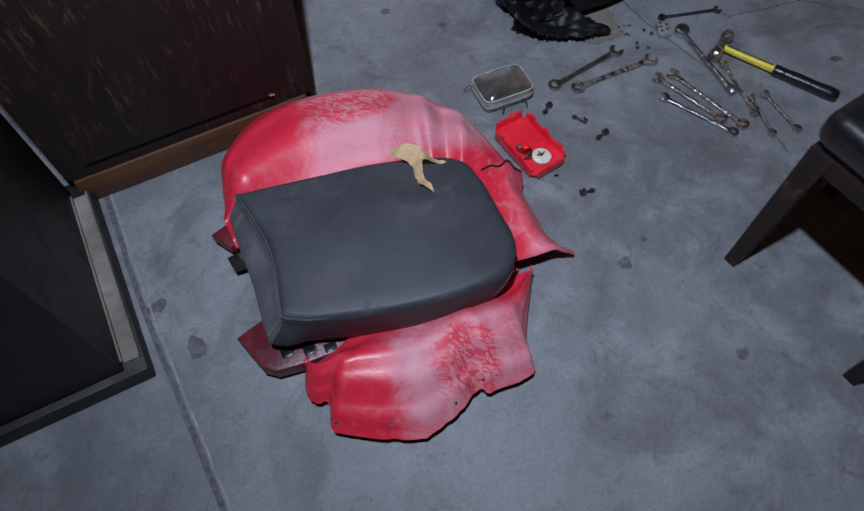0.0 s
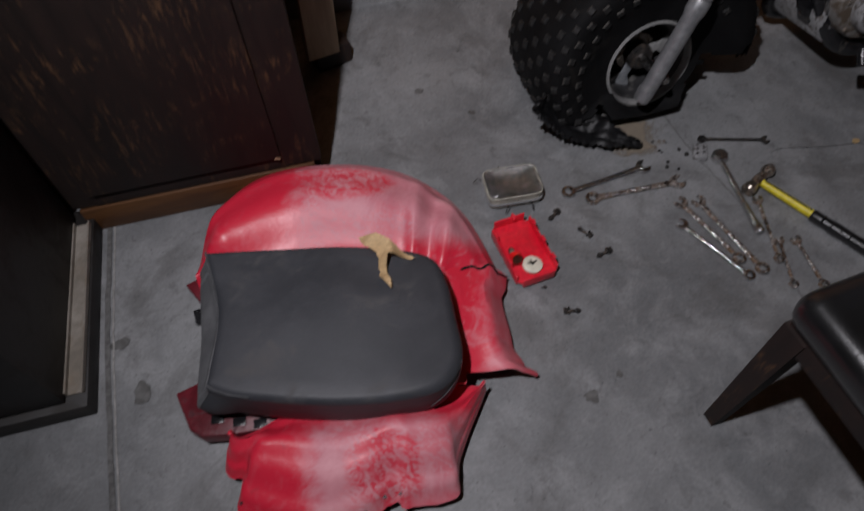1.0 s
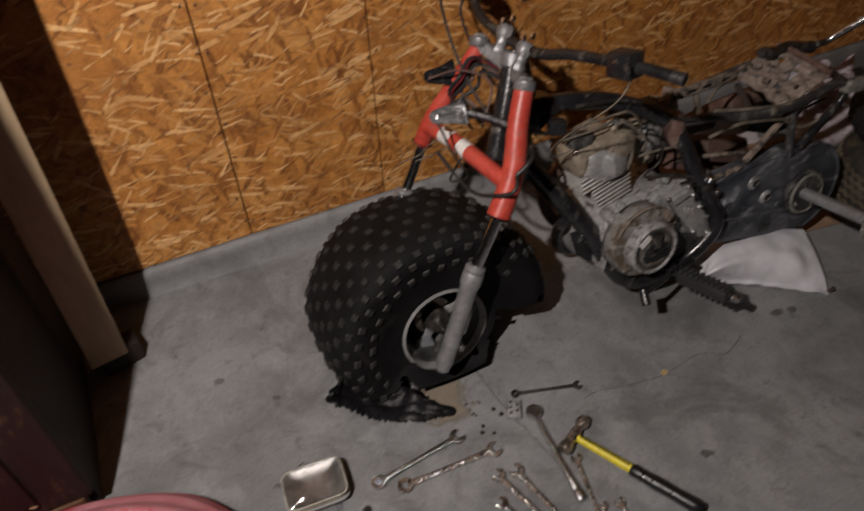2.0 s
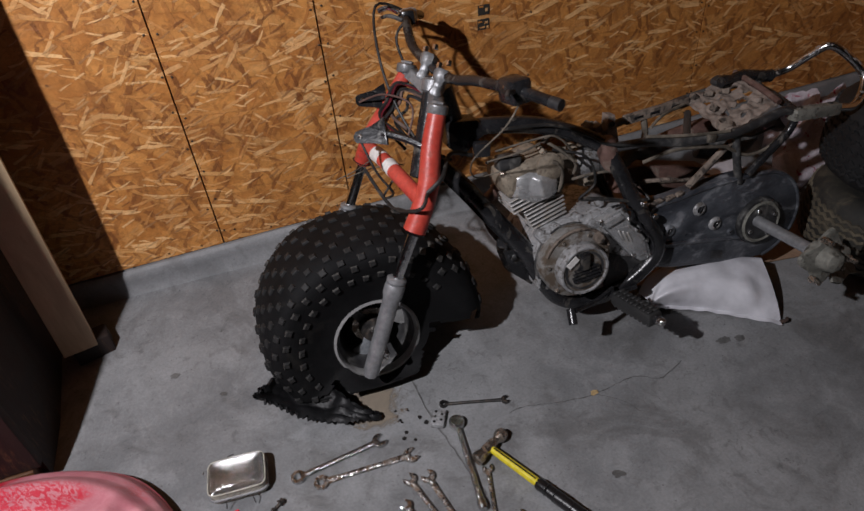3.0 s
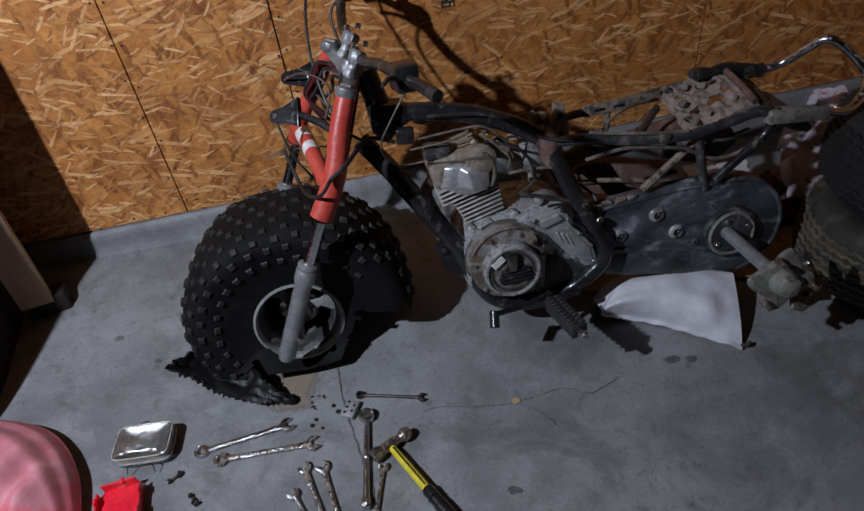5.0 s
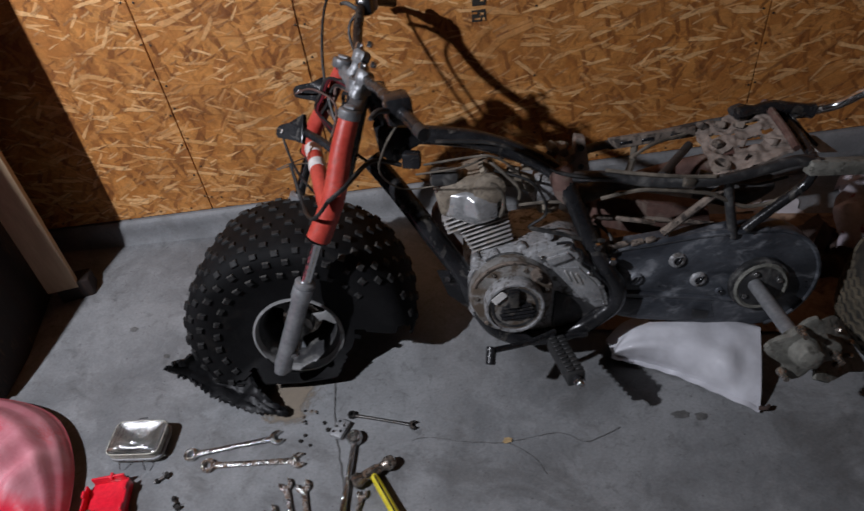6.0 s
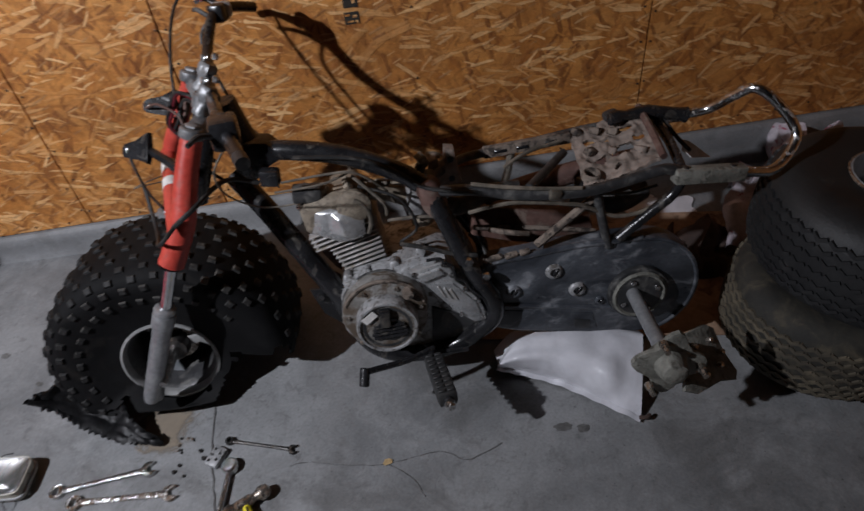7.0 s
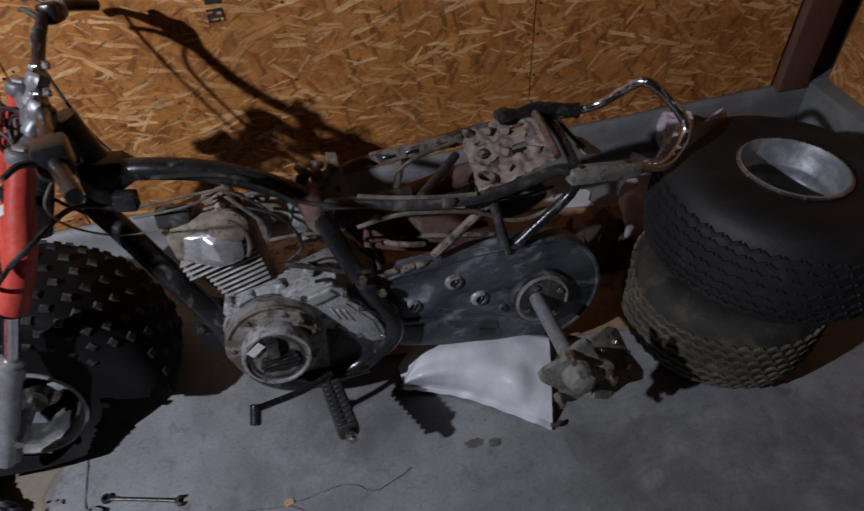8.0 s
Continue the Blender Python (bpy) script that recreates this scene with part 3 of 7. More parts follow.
def ground(y):
    """The slab lifts a little towards the wall."""
    return 0.07 * smooth(1.85, 2.40, y)


def ribbon(pts, w, lift=0.0025, jag=0.35, n=8):
    line = spline(pts, n)
    o = bmesh.new()
    row = []
    for i, p in enumerate(line):
        d = (line[min(i + 1, len(line) - 1)] - line[max(i - 1, 0)]).normalized()
        s = V(-d.y, d.x, 0)
        p = p + s * w * 2.2 * noise.noise(p * 35) * jag * 2
        k = w * (0.5 + jag * noise.noise(p * 60))
        row.append([o.verts.new((*(p + s * e * k).xy, ground(p.y) + lift)) for e in (-1, 1)])
    for a, b in zip(row, row[1:]):
        o.faces.new((a[0], a[1], b[1], b[0]))
    return o


def blot(x, y, r, ry=None, seg=26, lift=0.0015, rough=0.5, seed=0.0):
    o = bmesh.new()
    ry = ry or r
    ring = []
    for i in range(seg):
        t = 2 * math.pi * i / seg
        k = 1 + rough * noise.noise((math.cos(t) * 1.6 + seed, math.sin(t) * 1.6, seed)) + 0.25 * rough * noise.noise((math.cos(t) * 6 + seed, math.sin(t) * 6, seed))
        px, py = x + r * k * math.cos(t), y + ry * k * math.sin(t)
        ring.append(o.verts.new((px, py, ground(py) + lift)))
    o.faces.new(ring)
    return o


XS = [-3.0 + 0.2 * i for i in range(32)]
YS = [-3.0 + 0.25 * i for i in range(19)] + [1.85 + 0.055 * i for i in range(11)]
b = bmesh.new()
rows = [[b.verts.new((x, y, ground(y))) for y in YS] for x in XS]
for p, q in zip(rows, rows[1:]):
    for i in range(len(YS) - 1):
        b.faces.new((p[i], q[i], q[i + 1], p[i + 1]))
floor = whole("floor", b, CONCRETE, Matrix(), "grey worn concrete garage floor with stains and cracks", "floor", kind="structure", smooth=60)
part("control_joint", ribbon([(-0.43, 2.2, 0), (-0.414, 1.83, 0), (-0.414, 1.5, 0), (-0.398, 1.13, 0), (-0.385, 0.7, 0), (-0.37, -0.5, 0)], 0.011, jag=0.06), CRACKDARK, floor)
part("joint_filler", ribbon([(-0.418, 2.2, 0), (-0.402, 1.83, 0), (-0.402, 1.5, 0), (-0.387, 1.13, 0), (-0.374, 0.7, 0), (-0.36, -0.5, 0)], 0.004, lift=0.0018, jag=0.12), PALEGROUT, floor)
for pts, w in (
    ([(0.985, 1.9, 0), (1.0, 1.81, 0), (1.01, 1.7, 0), (1.037, 1.547, 0), (1.06, 1.4, 0), (1.04, 1.2, 0)], 0.003),
    ([(1.2, 1.615, 0), (1.234, 1.62, 0), (1.33, 1.597, 0), (1.424, 1.587, 0), (1.54, 1.60, 0), (1.6, 1.57, 0), (1.684, 1.60, 0)], 0.0016),
    ([(1.42, 1.587, 0), (1.47, 1.55, 0), (1.5, 1.5, 0)], 0.0014),
):
    part("crack", ribbon(pts, w, jag=0.6), CRACKDARK, floor)
for i, (x, y, r, ry) in enumerate(((0.597, 1.164, 0.008, 0.007), (0.526, 1.135, 0.017, 0.012), (-0.342, 1.375, 0.02, 0.024), (-0.386, 1.501, 0.02, 0.014), (1.83, 1.619, 0.02, 0.011), (1.872, 1.608, 0.013, 0.01), (0.61, 0.86, 0.014, 0.011), (0.3, 0.88, 0.012, 0.009), (2.82, 1.55, 0.024, 0.016), (1.36, 1.37, 0.014, 0.01), (0.4, 2.05, 0.012, 0.008), (0.52, 1.95, 0.01, 0.007))):
    part("oil_spot", blot(x, y, r, ry, seed=i * 3.7), OIL, floor)
part("sand_spill", blot(0.885, 1.765, 0.13, 0.13, seg=60, lift=0.002, rough=0.2, seed=9), SAND, floor, "thin patch of spilled tan sand")

# back wall: dark studs behind separate sheets, so that the seams are open gaps
wall_back = whole("wall_back", box((6.4, 0.08, 2.6), (0.1, WALL_Y + 0.07, 1.3)), POSTWOOD, Matrix(), "garage wall clad in orange-brown strand board sheets", "wall", kind="structure")
SEAMS = (-3.0, -0.62, 0.6, 1.006, 2.225, 3.015)


def board_foot(x):
    return 0.158 + 0.022 * (x - 0.5)


for x0, x1 in zip(SEAMS, SEAMS[1:]):
    b = bmesh.new()
    g = 0.0022
    z0, z1 = board_foot(x0), board_foot(x1)
    vs = [b.verts.new(p) for p in ((x0 + g, WALL_Y, z0), (x1 - g, WALL_Y, z1), (x1 - g, WALL_Y, 2.6), (x0 + g, WALL_Y, 2.6))]
    f = b.faces.new(vs)
    e = bmesh.ops.extrude_face_region(b, geom=[f])
    bmesh.ops.translate(b, verts=[v for v in e["geom"] if isinstance(v, bmesh.types.BMVert)], vec=(0, 0.026, 0))
    part("board_sheet", b, OSB_BACK, wall_back, smooth=0)
nail = mesh_of(lathe([(0.0032, 0), (0.0032, 0.001), (0.002, 0.0018)], (0, 0, 0), (0, -1, 0), 7), "nail", NAIL)
spots = [(s + d, z) for s in (0.6, 1.006, 2.225) for d in (-0.012, 0.013) for z in np.arange(0.2, 1.5, 0.1)]
spots += [(x, board_foot(x) + 0.02) for x in np.arange(-0.3, 3.0, 0.105)]
spots += [(1.615, z) for z in np.arange(0.3, 1.5, 0.2)]
for x, z in spots:
    n = new("nail", nail)
    n.parent = wall_back
    n.location = (x + random.uniform(-0.006, 0.006), WALL_Y - 0.0005, z + random.uniform(-0.02, 0.02))

# raised concrete kerb under the boards
def kerb(u, v):
    x = -3.0 + 6.25 * u
    top = board_foot(x) - 0.004
    prof = ((2.375, 0.055), (2.385, 0.075), (2.392, 0.1), (2.394, top - 0.012), (2.402, top), (2.5, top))
    k = v * 5
    i = min(int(k), 4)
    a, c = prof[i], prof[i + 1]
    return (x, a[0] + (c[0] - a[0]) * (k - i) + 0.003 * noise.noise((x * 6, v * 3, 0)), a[1] + (c[1] - a[1]) * (k - i) + 0.002 * noise.noise((x * 9, 4, v)))


whole("kerb", sheet(kerb, 120, 10), KERBCONCRETE, Matrix(), "low raised concrete kerb under the wall boards", "kerb", kind="structure")

# right-hand end: brown post in the corner, boards beyond it
b = box((0.1, 0.09, 2.4), (3.075, WALL_Y + 0.02, 1.4), bevel=0.004)
whole("corner_post", b, POSTWOOD, Matrix(), "bare brown timber post in the wall corner", "post", kind="structure")
whole("wall_right", box((0.06, 5.6, 2.45), (3.23, -0.41, 1.43)), OSB_SIDE, Matrix(), "side wall of strand board above the kerb", "wall", kind="structure", smooth=0)
whole("kerb_right", box((0.2, 5.4, 0.21), (3.24, -0.3, 0.105), bevel=0.01), KERBCONCRETE, Matrix(), "raised concrete kerb under the side wall", "kerb", kind="structure")
# Unseen walls and ceiling added to close the room, dark to limit bounce.
whole("unseen_wall_left", box((0.1, 5.6, 2.6), (-3.0, -0.35, 1.3)), POSTWOOD, Matrix(), "unseen closing wall, dark to cut bounced light", "wall", kind="structure", smooth=0)
whole("unseen_wall_front", box((6.4, 0.1, 2.6), (0.1, -3.0, 1.3)), POSTWOOD, Matrix(), "unseen closing wall, dark to cut bounced light", "wall", kind="structure", smooth=0)
whole("ceiling", box((6.5, 5.8, 0.1), (0.1, -0.3, 2.65)), PLASTER, Matrix(), "unseen closing ceiling, dark to cut bounced light", "ceiling", kind="structure", smooth=0)

# printed grade mark on the board
mark = whole("stamp_mark", box((0.036, 0.0012, 0.03), (0, 0, 0)), PRINT, pose(1.47, WALL_Y - 0.001, 0.672), "small black printed square mark on the wall board", "stamp", smooth=0)
part("stamp_square", box((0.035, 0.0012, 0.028), (0.002, 0, 0.04)), PRINT, mark)
for i, (x, z, w, h) in enumerate(((-0.01, 0.008, 0.012, 0.005), (0.008, 0.004, 0.01, 0.006), (-0.004, -0.008, 0.016, 0.004), (0.012, -0.01, 0.006, 0.008), (-0.006, 0.05, 0.012, 0.005), (0.01, 0.04, 0.008, 0.008))):
    part("light_bar", box((w, 0.001, h), (x, -0.0009, z)), OSB_BACK, mark)

# ---- the stripped three-wheeler, leaning towards the wall ----
LEAN = Matrix.Translation((1.5, 1.95, 0)) @ pose(0, 0, 0, -11)
BACK = LEAN.inverted()
trike = thing("three_wheeler", LEAN, "stripped old three-wheeler with red fork leaning near the wall", "three-wheeler")


def W(*p):
    """A place of the garage, seen from the machine."""
    return BACK @ Vector(p)


def bolt_head(at, d, r=0.006, h=0.006, bm=None):
    a = Vector(at)
    return lathe([(r, 0), (r, h * 0.8), (r * 0.8, h)], a, a + Vector(d), 6, bm)


# front wheel: the rim sits low in a flat tyre
RIMC = W(0.935, 1.955, 0.128)
RC = Vector((RIMC.x, -0.012, RIMC.z))
AX = Vector((0.03, -1, 0.0)).normalized()
SIDEX = Vector((1, 0.03, 0)).normalized()
R_OUT, DROP, HALF = 0.272, 0.004, 0.142


def outer_radius(t):
    """Distance from the low hub to the tread: the tyre is a circle about a higher point, pressed flat on the floor."""
    c, s = math.cos(t), math.sin(t)
    k = DROP * s + math.sqrt(max(R_OUT ** 2 - (DROP * c) ** 2, 0))
    if s < -0.05:
        k = min(k, (RC.z - 0.006) / -s)
    return k + (0.026 if c > 0 else 0.012) * abs(c) * smooth(-0.5, 0.0, s)


def flat_tyre(t, v, lift=0.0):
    """t turns round the hub; v runs over the section from the near bead to the far one."""
    k = outer_radius(t)
    q = 2 * v - 1
    bulge = 1 + 0.12 * smooth(0.3, 0.14, k)
    crown = 1 - abs(q) ** 2.6
    r = 0.108 + (k - 0.108) * crown ** 0.62 + lift
    side = HALF * bulge * math.sin(math.pi * 0.7 * q)
    r += 0.004 * noise.noise((math.cos(t) * 3, math.sin(t) * 3, q * 2))
    if q > 0:
        side *= 1.05
    return RC + SIDEX * (r * math.cos(t)) + V(0, 0, 1) * (r * math.sin(t)) - AX * (side)


wheel = part("front_wheel", lathe([(0.03, -0.08), (0.034, -0.06), (0.034, 0.06), (0.03, 0.08)], RC, RC + AX, 20), DARKSTEEL, trike, "low front wheel with a flat torn tyre")


def torn_open(t, v):
    """The tread is ripped away along the foot; a ragged ring of sidewall is left round the rim."""
    t = (t + math.pi) % (2 * math.pi) - math.pi
    r = 0.16 * noise.noise((t * 4, v * 7, 2)) + 0.07 * noise.noise((t * 14, v * 20, 5))
    p = flat_tyre(t, v) - RC
    wide = (p - AX * p.dot(AX)).length
    end = 0.02 - 0.3 * v if v < 0.8 else -0.4
    low = 0.5 * noise.noise((t * 2, 0, 2))
    return -2.58 + r < t < end + r and (v > 0.24 + 0.05 * low or wide > 0.146 + 0.02 * low - 0.016 * math.exp(-((t + 0.7) / 0.4) ** 2))


b = sheet(lambda u, v: flat_tyre(2 * math.pi * u, v), 160, 96, closed=True)
bmesh.ops.delete(b, geom=[f for i, f in enumerate(b.faces) if torn_open(2 * math.pi * (i // 96 + 0.5) / 160, (i % 96 + 0.5) / 96)], context="FACES")
thicken(b, 0.004)
part("tyre", b, DARKRUBBER, wheel, "flat knobbly black tyre", smooth=60)
b = bmesh.new()
one = bmesh.new()
bmesh.ops.create_cube(one, size=1, matrix=Matrix.Diagonal((0.0195, 0.0185, 0.0066, 1)))
for w in one.verts:
    if w.co.z > 0:
        w.co.x *= 0.86
        w.co.y *= 0.86
bmesh.ops.bevel(one, geom=[e for e in one.edges if all(w.co.z > 0 for w in e.verts)], offset=0.0016, segments=1, affect="EDGES")
rest = one.copy()
knob = mesh_of(one, "tread_knob", KNOB, 0)
for i in range(32):
    for j in range(-6, 7):
        t = 2 * math.pi * (i + 0.5 * (j % 2)) / 32 + random.uniform(-0.008, 0.008)
        v = 0.5 + j * 0.0715
        t_ = (t + math.pi) % (2 * math.pi) - math.pi
        p = flat_tyre(t, v)
        if torn_open(t, v - 0.015) or torn_open(t, v + 0.015) or torn_open(t - 0.03, v) or torn_open(t + 0.03, v) or (p - RC - AX * (p - RC).dot(AX)).length < 0.164 or (v < 0.26 and -1.6 < t_ < 0.5):
            continue
        du = (flat_tyre(t + 0.01, v) - p).normalized()
        dv = (flat_tyre(t, v + 0.005) - p).normalized()
        n = dv.cross(du).normalized()
        if n.dot(p - RC) < 0:
            n = -n
        m = Matrix((du, n.cross(du), n)).transposed().to_4x4()
        m.translation = p + n * 0.0025
        small = 1.05 - 0.035 * abs(j)
        m = m @ Matrix.Diagonal((small * random.uniform(0.88, 1.1), small * random.uniform(0.88, 1.1), small * random.uniform(0.8, 1.05), 1))
        if j <= 2 and math.cos(t) < 0.45:
            k = new("tread_knob", knob)
            k.parent = wheel
            k.matrix_local = m
        else:
            o = rest.copy()
            o.transform(m)
            join(b, o)
tagged(part("tread", b, KNOB, wheel, "square rubber tread knobs", smooth=0), "square rubber tread knobs", kind="stuff")
rim_face = 0.108
prof = [(0.108, rim_face), (0.113, rim_face + 0.005), (0.1125, rim_face + 0.011), (0.107, rim_face + 0.013), (0.103, rim_face + 0.007), (0.1015, rim_face - 0.008), (0.1025, rim_face - 0.012)]
rim = part("rim", lathe(prof, RC, RC + AX, 56, close=True), RIMWHITE, wheel, "scratched pale steel rim")
# The barrel is darkened: shade inside the rim is put into its colour.
prof = [(0.102, rim_face - 0.006), (0.099, rim_face - 0.012), (0.094, rim_face - 0.04), (0.09, 0.0), (0.095, -rim_face + 0.03), (0.107, -rim_face), (0.104, -rim_face), (0.086, 0.0), (0.09, rim_face - 0.04), (0.095, rim_face - 0.012)]
part("barrel", lathe(prof, RC, RC + AX, 48, close=True), BLACKDIRTY, rim, "inner rim barrel with shade in its dark colour")
b = lathe([(0.03, 0.012), (0.089, -0.02), (0.089, -0.026), (0.03, 0.004)], RC, RC + AX, 48, close=True)
part("web", b, TORN, rim)
# One spoke each in pale, dark and grey: lit and shaded sides by colour.
for k in range(3):
    t = 2 * math.pi * k / 3 + 0.12
    m = Matrix.Translation(RC + AX * 0.05) @ pose(0, 0, 0, 0, -math.degrees(t), 0) @ SIDE
    part("spoke_plate", slab([(0.03, -0.014), (0.055, -0.012), (0.075, -0.03), (0.094, -0.034), (0.097, 0.0), (0.094, 0.03), (0.078, 0.024), (0.06, 0.01), (0.03, 0.014)], -0.003, 0.003, m, 0.002), (RIMWHITE, BLACKDIRTY, RIMGREY)[k], rim, "worn rim spoke, toned as lit and shaded")
part("brake_drum", lathe([(0.05, 0.01), (0.055, 0.02), (0.05, 0.045), (0.02, 0.05)], RC, RC + AX, 24), RUSTSTEEL, wheel)
part("axle_nut", lathe([(0.012, 0.05), (0.012, 0.19), (0.008, 0.2)], RC, RC + AX, 10), STEEL, wheel)


# torn strip of tread that curls out over the floor, its smooth inside up
FLAP_OUT = spline([V(0.613, 1.784, 0.152), V(0.65, 1.788, 0.09), V(0.7, 1.765, 0.045), V(0.765, 1.737, 0.03), V(0.835, 1.715, 0.024), V(0.892, 1.714, 0.014)], 16)
FLAP_IN = spline([V(0.63, 1.8, 0.152), V(0.69, 1.85, 0.125), V(0.76, 1.845, 0.095), V(0.8, 1.8, 0.06), V(0.84, 1.75, 0.05), V(0.888, 1.718, 0.02)], 16)


def flap(u, v):
    k = round(u * (len(FLAP_OUT) - 1))
    p = FLAP_IN[k].lerp(FLAP_OUT[k], v)
    belly = math.sin(math.pi * v) * math.sin(math.pi * min(1, 0.05 + u))
    p.z -= 0.03 * belly * smooth(0.02, 0.06, p.z)
    p.z += 0.018 * math.exp(-((u - 0.68) / 0.05) ** 2) * (1 - v)
    p += V(noise.noise((u * 9, v * 4, 0)), noise.noise((u * 9, v * 5, 3)), noise.noise((u * 8, v * 6, 7))) * 0.008
    if v > 0.93:
        p += (FLAP_OUT[k] - FLAP_IN[k]).normalized() * (0.003 * math.sin(u * 150) + 0.008 * noise.noise((u * 26, v, 1)))
    if v < 0.05:
        p += V(0, 0, 1) * 0.008 * noise.noise((u * 22, v, 6))
    p.z = max(p.z, 0.004)
    return BACK @ p


part("tyre_flap", sheet(flap, 80, 14, 0.007), TORN, wheel, "torn curled strip of black tyre", smooth=60)
# fork: the two red tubes kink outwards below the yoke
def fork(top, mid, kink, red, seal, low, fat=1.0):
    k = (low - seal).normalized()
    n = (low - seal).length
    leg = part("fork_leg", lathe([(0.017, 0), (0.0235, 0.003), (0.0245, 0.008), (0.0245, 0.03), (0.0205, 0.045), (0.0195, n - 0.02), (0.016, n)], seal, low, 20), FORKGREY, trike, "grey alloy lower fork leg")
    part("stanchion", rod(red, seal, 0.0135, seg=16), SHINY, leg, "chrome fork tube")
    part("fork_cover", tube([top, mid, kink, red], 0.0205 * fat, 18, 7, r2=0.0262 * fat), REDPAINT, leg, "chipped red fork tube")
    part("tube_plug", lathe([(0.0262, -0.001), (0.023, 0.002), (0.014, 0.002)], red, red + (seal - red), 18), BLACKPAINT, leg)
    part("dust_seal", lathe([(0.02, 0), (0.0235, 0.003), (0.0235, 0.01), (0.018, 0.014)], seal, seal - k, 18), FORKGREY, leg)
    part("axle_clamp", box((0.035, 0.03, 0.04), low + V(0.012, 0.012, 0.012), (0, 20, 0), bevel=0.008), FORKGREY, leg)
    return top, red


topn, redn = fork(W(1.163, 1.924, 0.69), W(1.137, 1.897, 0.63), W(1.108, 1.858, 0.548), W(1.061, 1.83, 0.468), W(1.001, 1.822, 0.341), W(0.893, 1.772, 0.11))
topf, redf = fork(W(1.146, 2.088, 0.722), W(1.1, 2.1, 0.65), W(1.045, 2.116, 0.565), W(1.018, 2.126, 0.496), W(0.96, 2.118, 0.372), W(0.85, 2.065, 0.141), 0.82)
jn, jf = W(1.09, 1.856, 0.53), W(1.03, 2.115, 0.545)
arch = [jn, jn.lerp(jf, 0.3) + V(0.0, 0, 0.006), jn.lerp(jf, 0.7) + V(0.002, 0, 0.008), jf]
brace = part("fork_brace", tube(arch, 0.0185, 14, 8), REDPAINT, trike, "red tubular brace between the fork legs")
line = spline(arch, 8)
part("stripe", tube(line[15:19], 0.0192, 14, 1), WHITESTRIPE, brace, "white band on the red brace")
part("stripe", tube(line[11:14], 0.0192, 14, 1), WHITESTRIPE, brace)
axd = (W(1.163, 1.924, 0.69) - W(1.135, 1.898, 0.62)).normalized()


def clamp(h, r):
    o = bmesh.new()
    a, c = topn + axd * h, topf + axd * h
    for p in (a, c):
        lathe([(r * 0.9, -0.01), (r, -0.007), (r, 0.008), (r * 0.85, 0.011)], p, p + axd, 18, o)
    m = (a + c) / 2 + V(0.028, 0, 0)
    q = aim(a, a + axd)
    inv = q.inverted()
    e, f = inv @ c, inv @ m
    side = Vector((-e.y, e.x)).normalized() * 0.016
    if side.dot(f.xy - e.xy / 2) < 0:
        side = -side
    mid = f.xy + side * 0.2
    ring = [-side * 0.9, mid * 0.5 - side * 0.7, mid - side * 1.2, (mid + e.xy) * 0.5 - side * 0.7, e.xy - side * 0.9, e.xy + side * 0.9, (mid + e.xy) * 0.5 + side * 1.3, mid + side * 1.3, mid * 0.5 + side * 1.3, side * 0.9]
    arm = slab([tuple(k) for k in ring], -0.014, 0.013, None, 0.005)
    for w in arm.verts:
        w.co.z += w.co.xy.dot(e.xy) / e.xy.dot(e.xy) * e.z
    arm.transform(q)
    join(o, arm)
    lathe([(0.02, -0.018), (0.027, -0.012), (0.027, 0.012), (0.02, 0.018)], m, m + axd, 16, o)
    return o


yoke = part("top_yoke", clamp(0.01, 0.0235), YOKEALLOY, trike, "cast silver fork yoke")
for f in (0.0, 1.0):
    p = topn.lerp(topf, f) + axd * 0.022
    part("cap_bolt", lathe([(0.015, 0), (0.015, 0.004), (0.011, 0.006)], p, p + axd, 6), FORKGREY, yoke)
part("steering_stem", rod((topn + topf) / 2 + V(0.03, 0, 0) - axd * 0.2, (topn + topf) / 2 + V(0.03, 0, 0) + axd * 0.03, 0.024, seg=18), BLACKPAINT, trike, "black steering head tube")
for f in (0.3, 0.72):
    p = topn.lerp(topf, f) + axd * 0.012 + V(0.016, 0, 0)
    cup = lathe([(0.014, -0.004), (0.0165, 0.003), (0.012, 0.014), (0.0125, 0.026), (0.018, 0.034), (0.0185, 0.05), (0.014, 0.056)], p, p + axd + V(0.25, 0, 0), 18, wob=0.3)
    part("bar_riser", cup, YOKEALLOY, yoke, "cast silver handlebar clamp")
    for e in (-0.016, 0.016):
        q = p + axd * 0.056 + V(e * 0.7 + 0.012, 0, 0)
        part("riser_bolt", bolt_head(q, axd, 0.007, 0.012), CHROME, yoke)

# handlebar
bar_pts = [W(1.318, 1.665, 0.793), W(1.283, 1.75, 0.79), W(1.26, 1.81, 0.782), W(1.238, 1.885, 0.767), W(1.218, 1.945, 0.748), W(1.202, 2.01, 0.742), W(1.188, 2.1, 0.75), W(1.184, 2.155, 0.764), W(1.196, 2.222, 0.795), W(1.222, 2.27, 0.79), W(1.262, 2.325, 0.762)]
bar = part("handlebar", tube(bar_pts, 0.0112, 12, 6), BLACKPAINT, trike, "worn black handlebar")
part("grip_end", tube([bar_pts[0] - (bar_pts[1] - bar_pts[0]).normalized() * 0.004, bar_pts[0].lerp(bar_pts[1], 0.22)], 0.0118, 12, 4), BLACKDIRTY, bar, "bare grimy handlebar end")
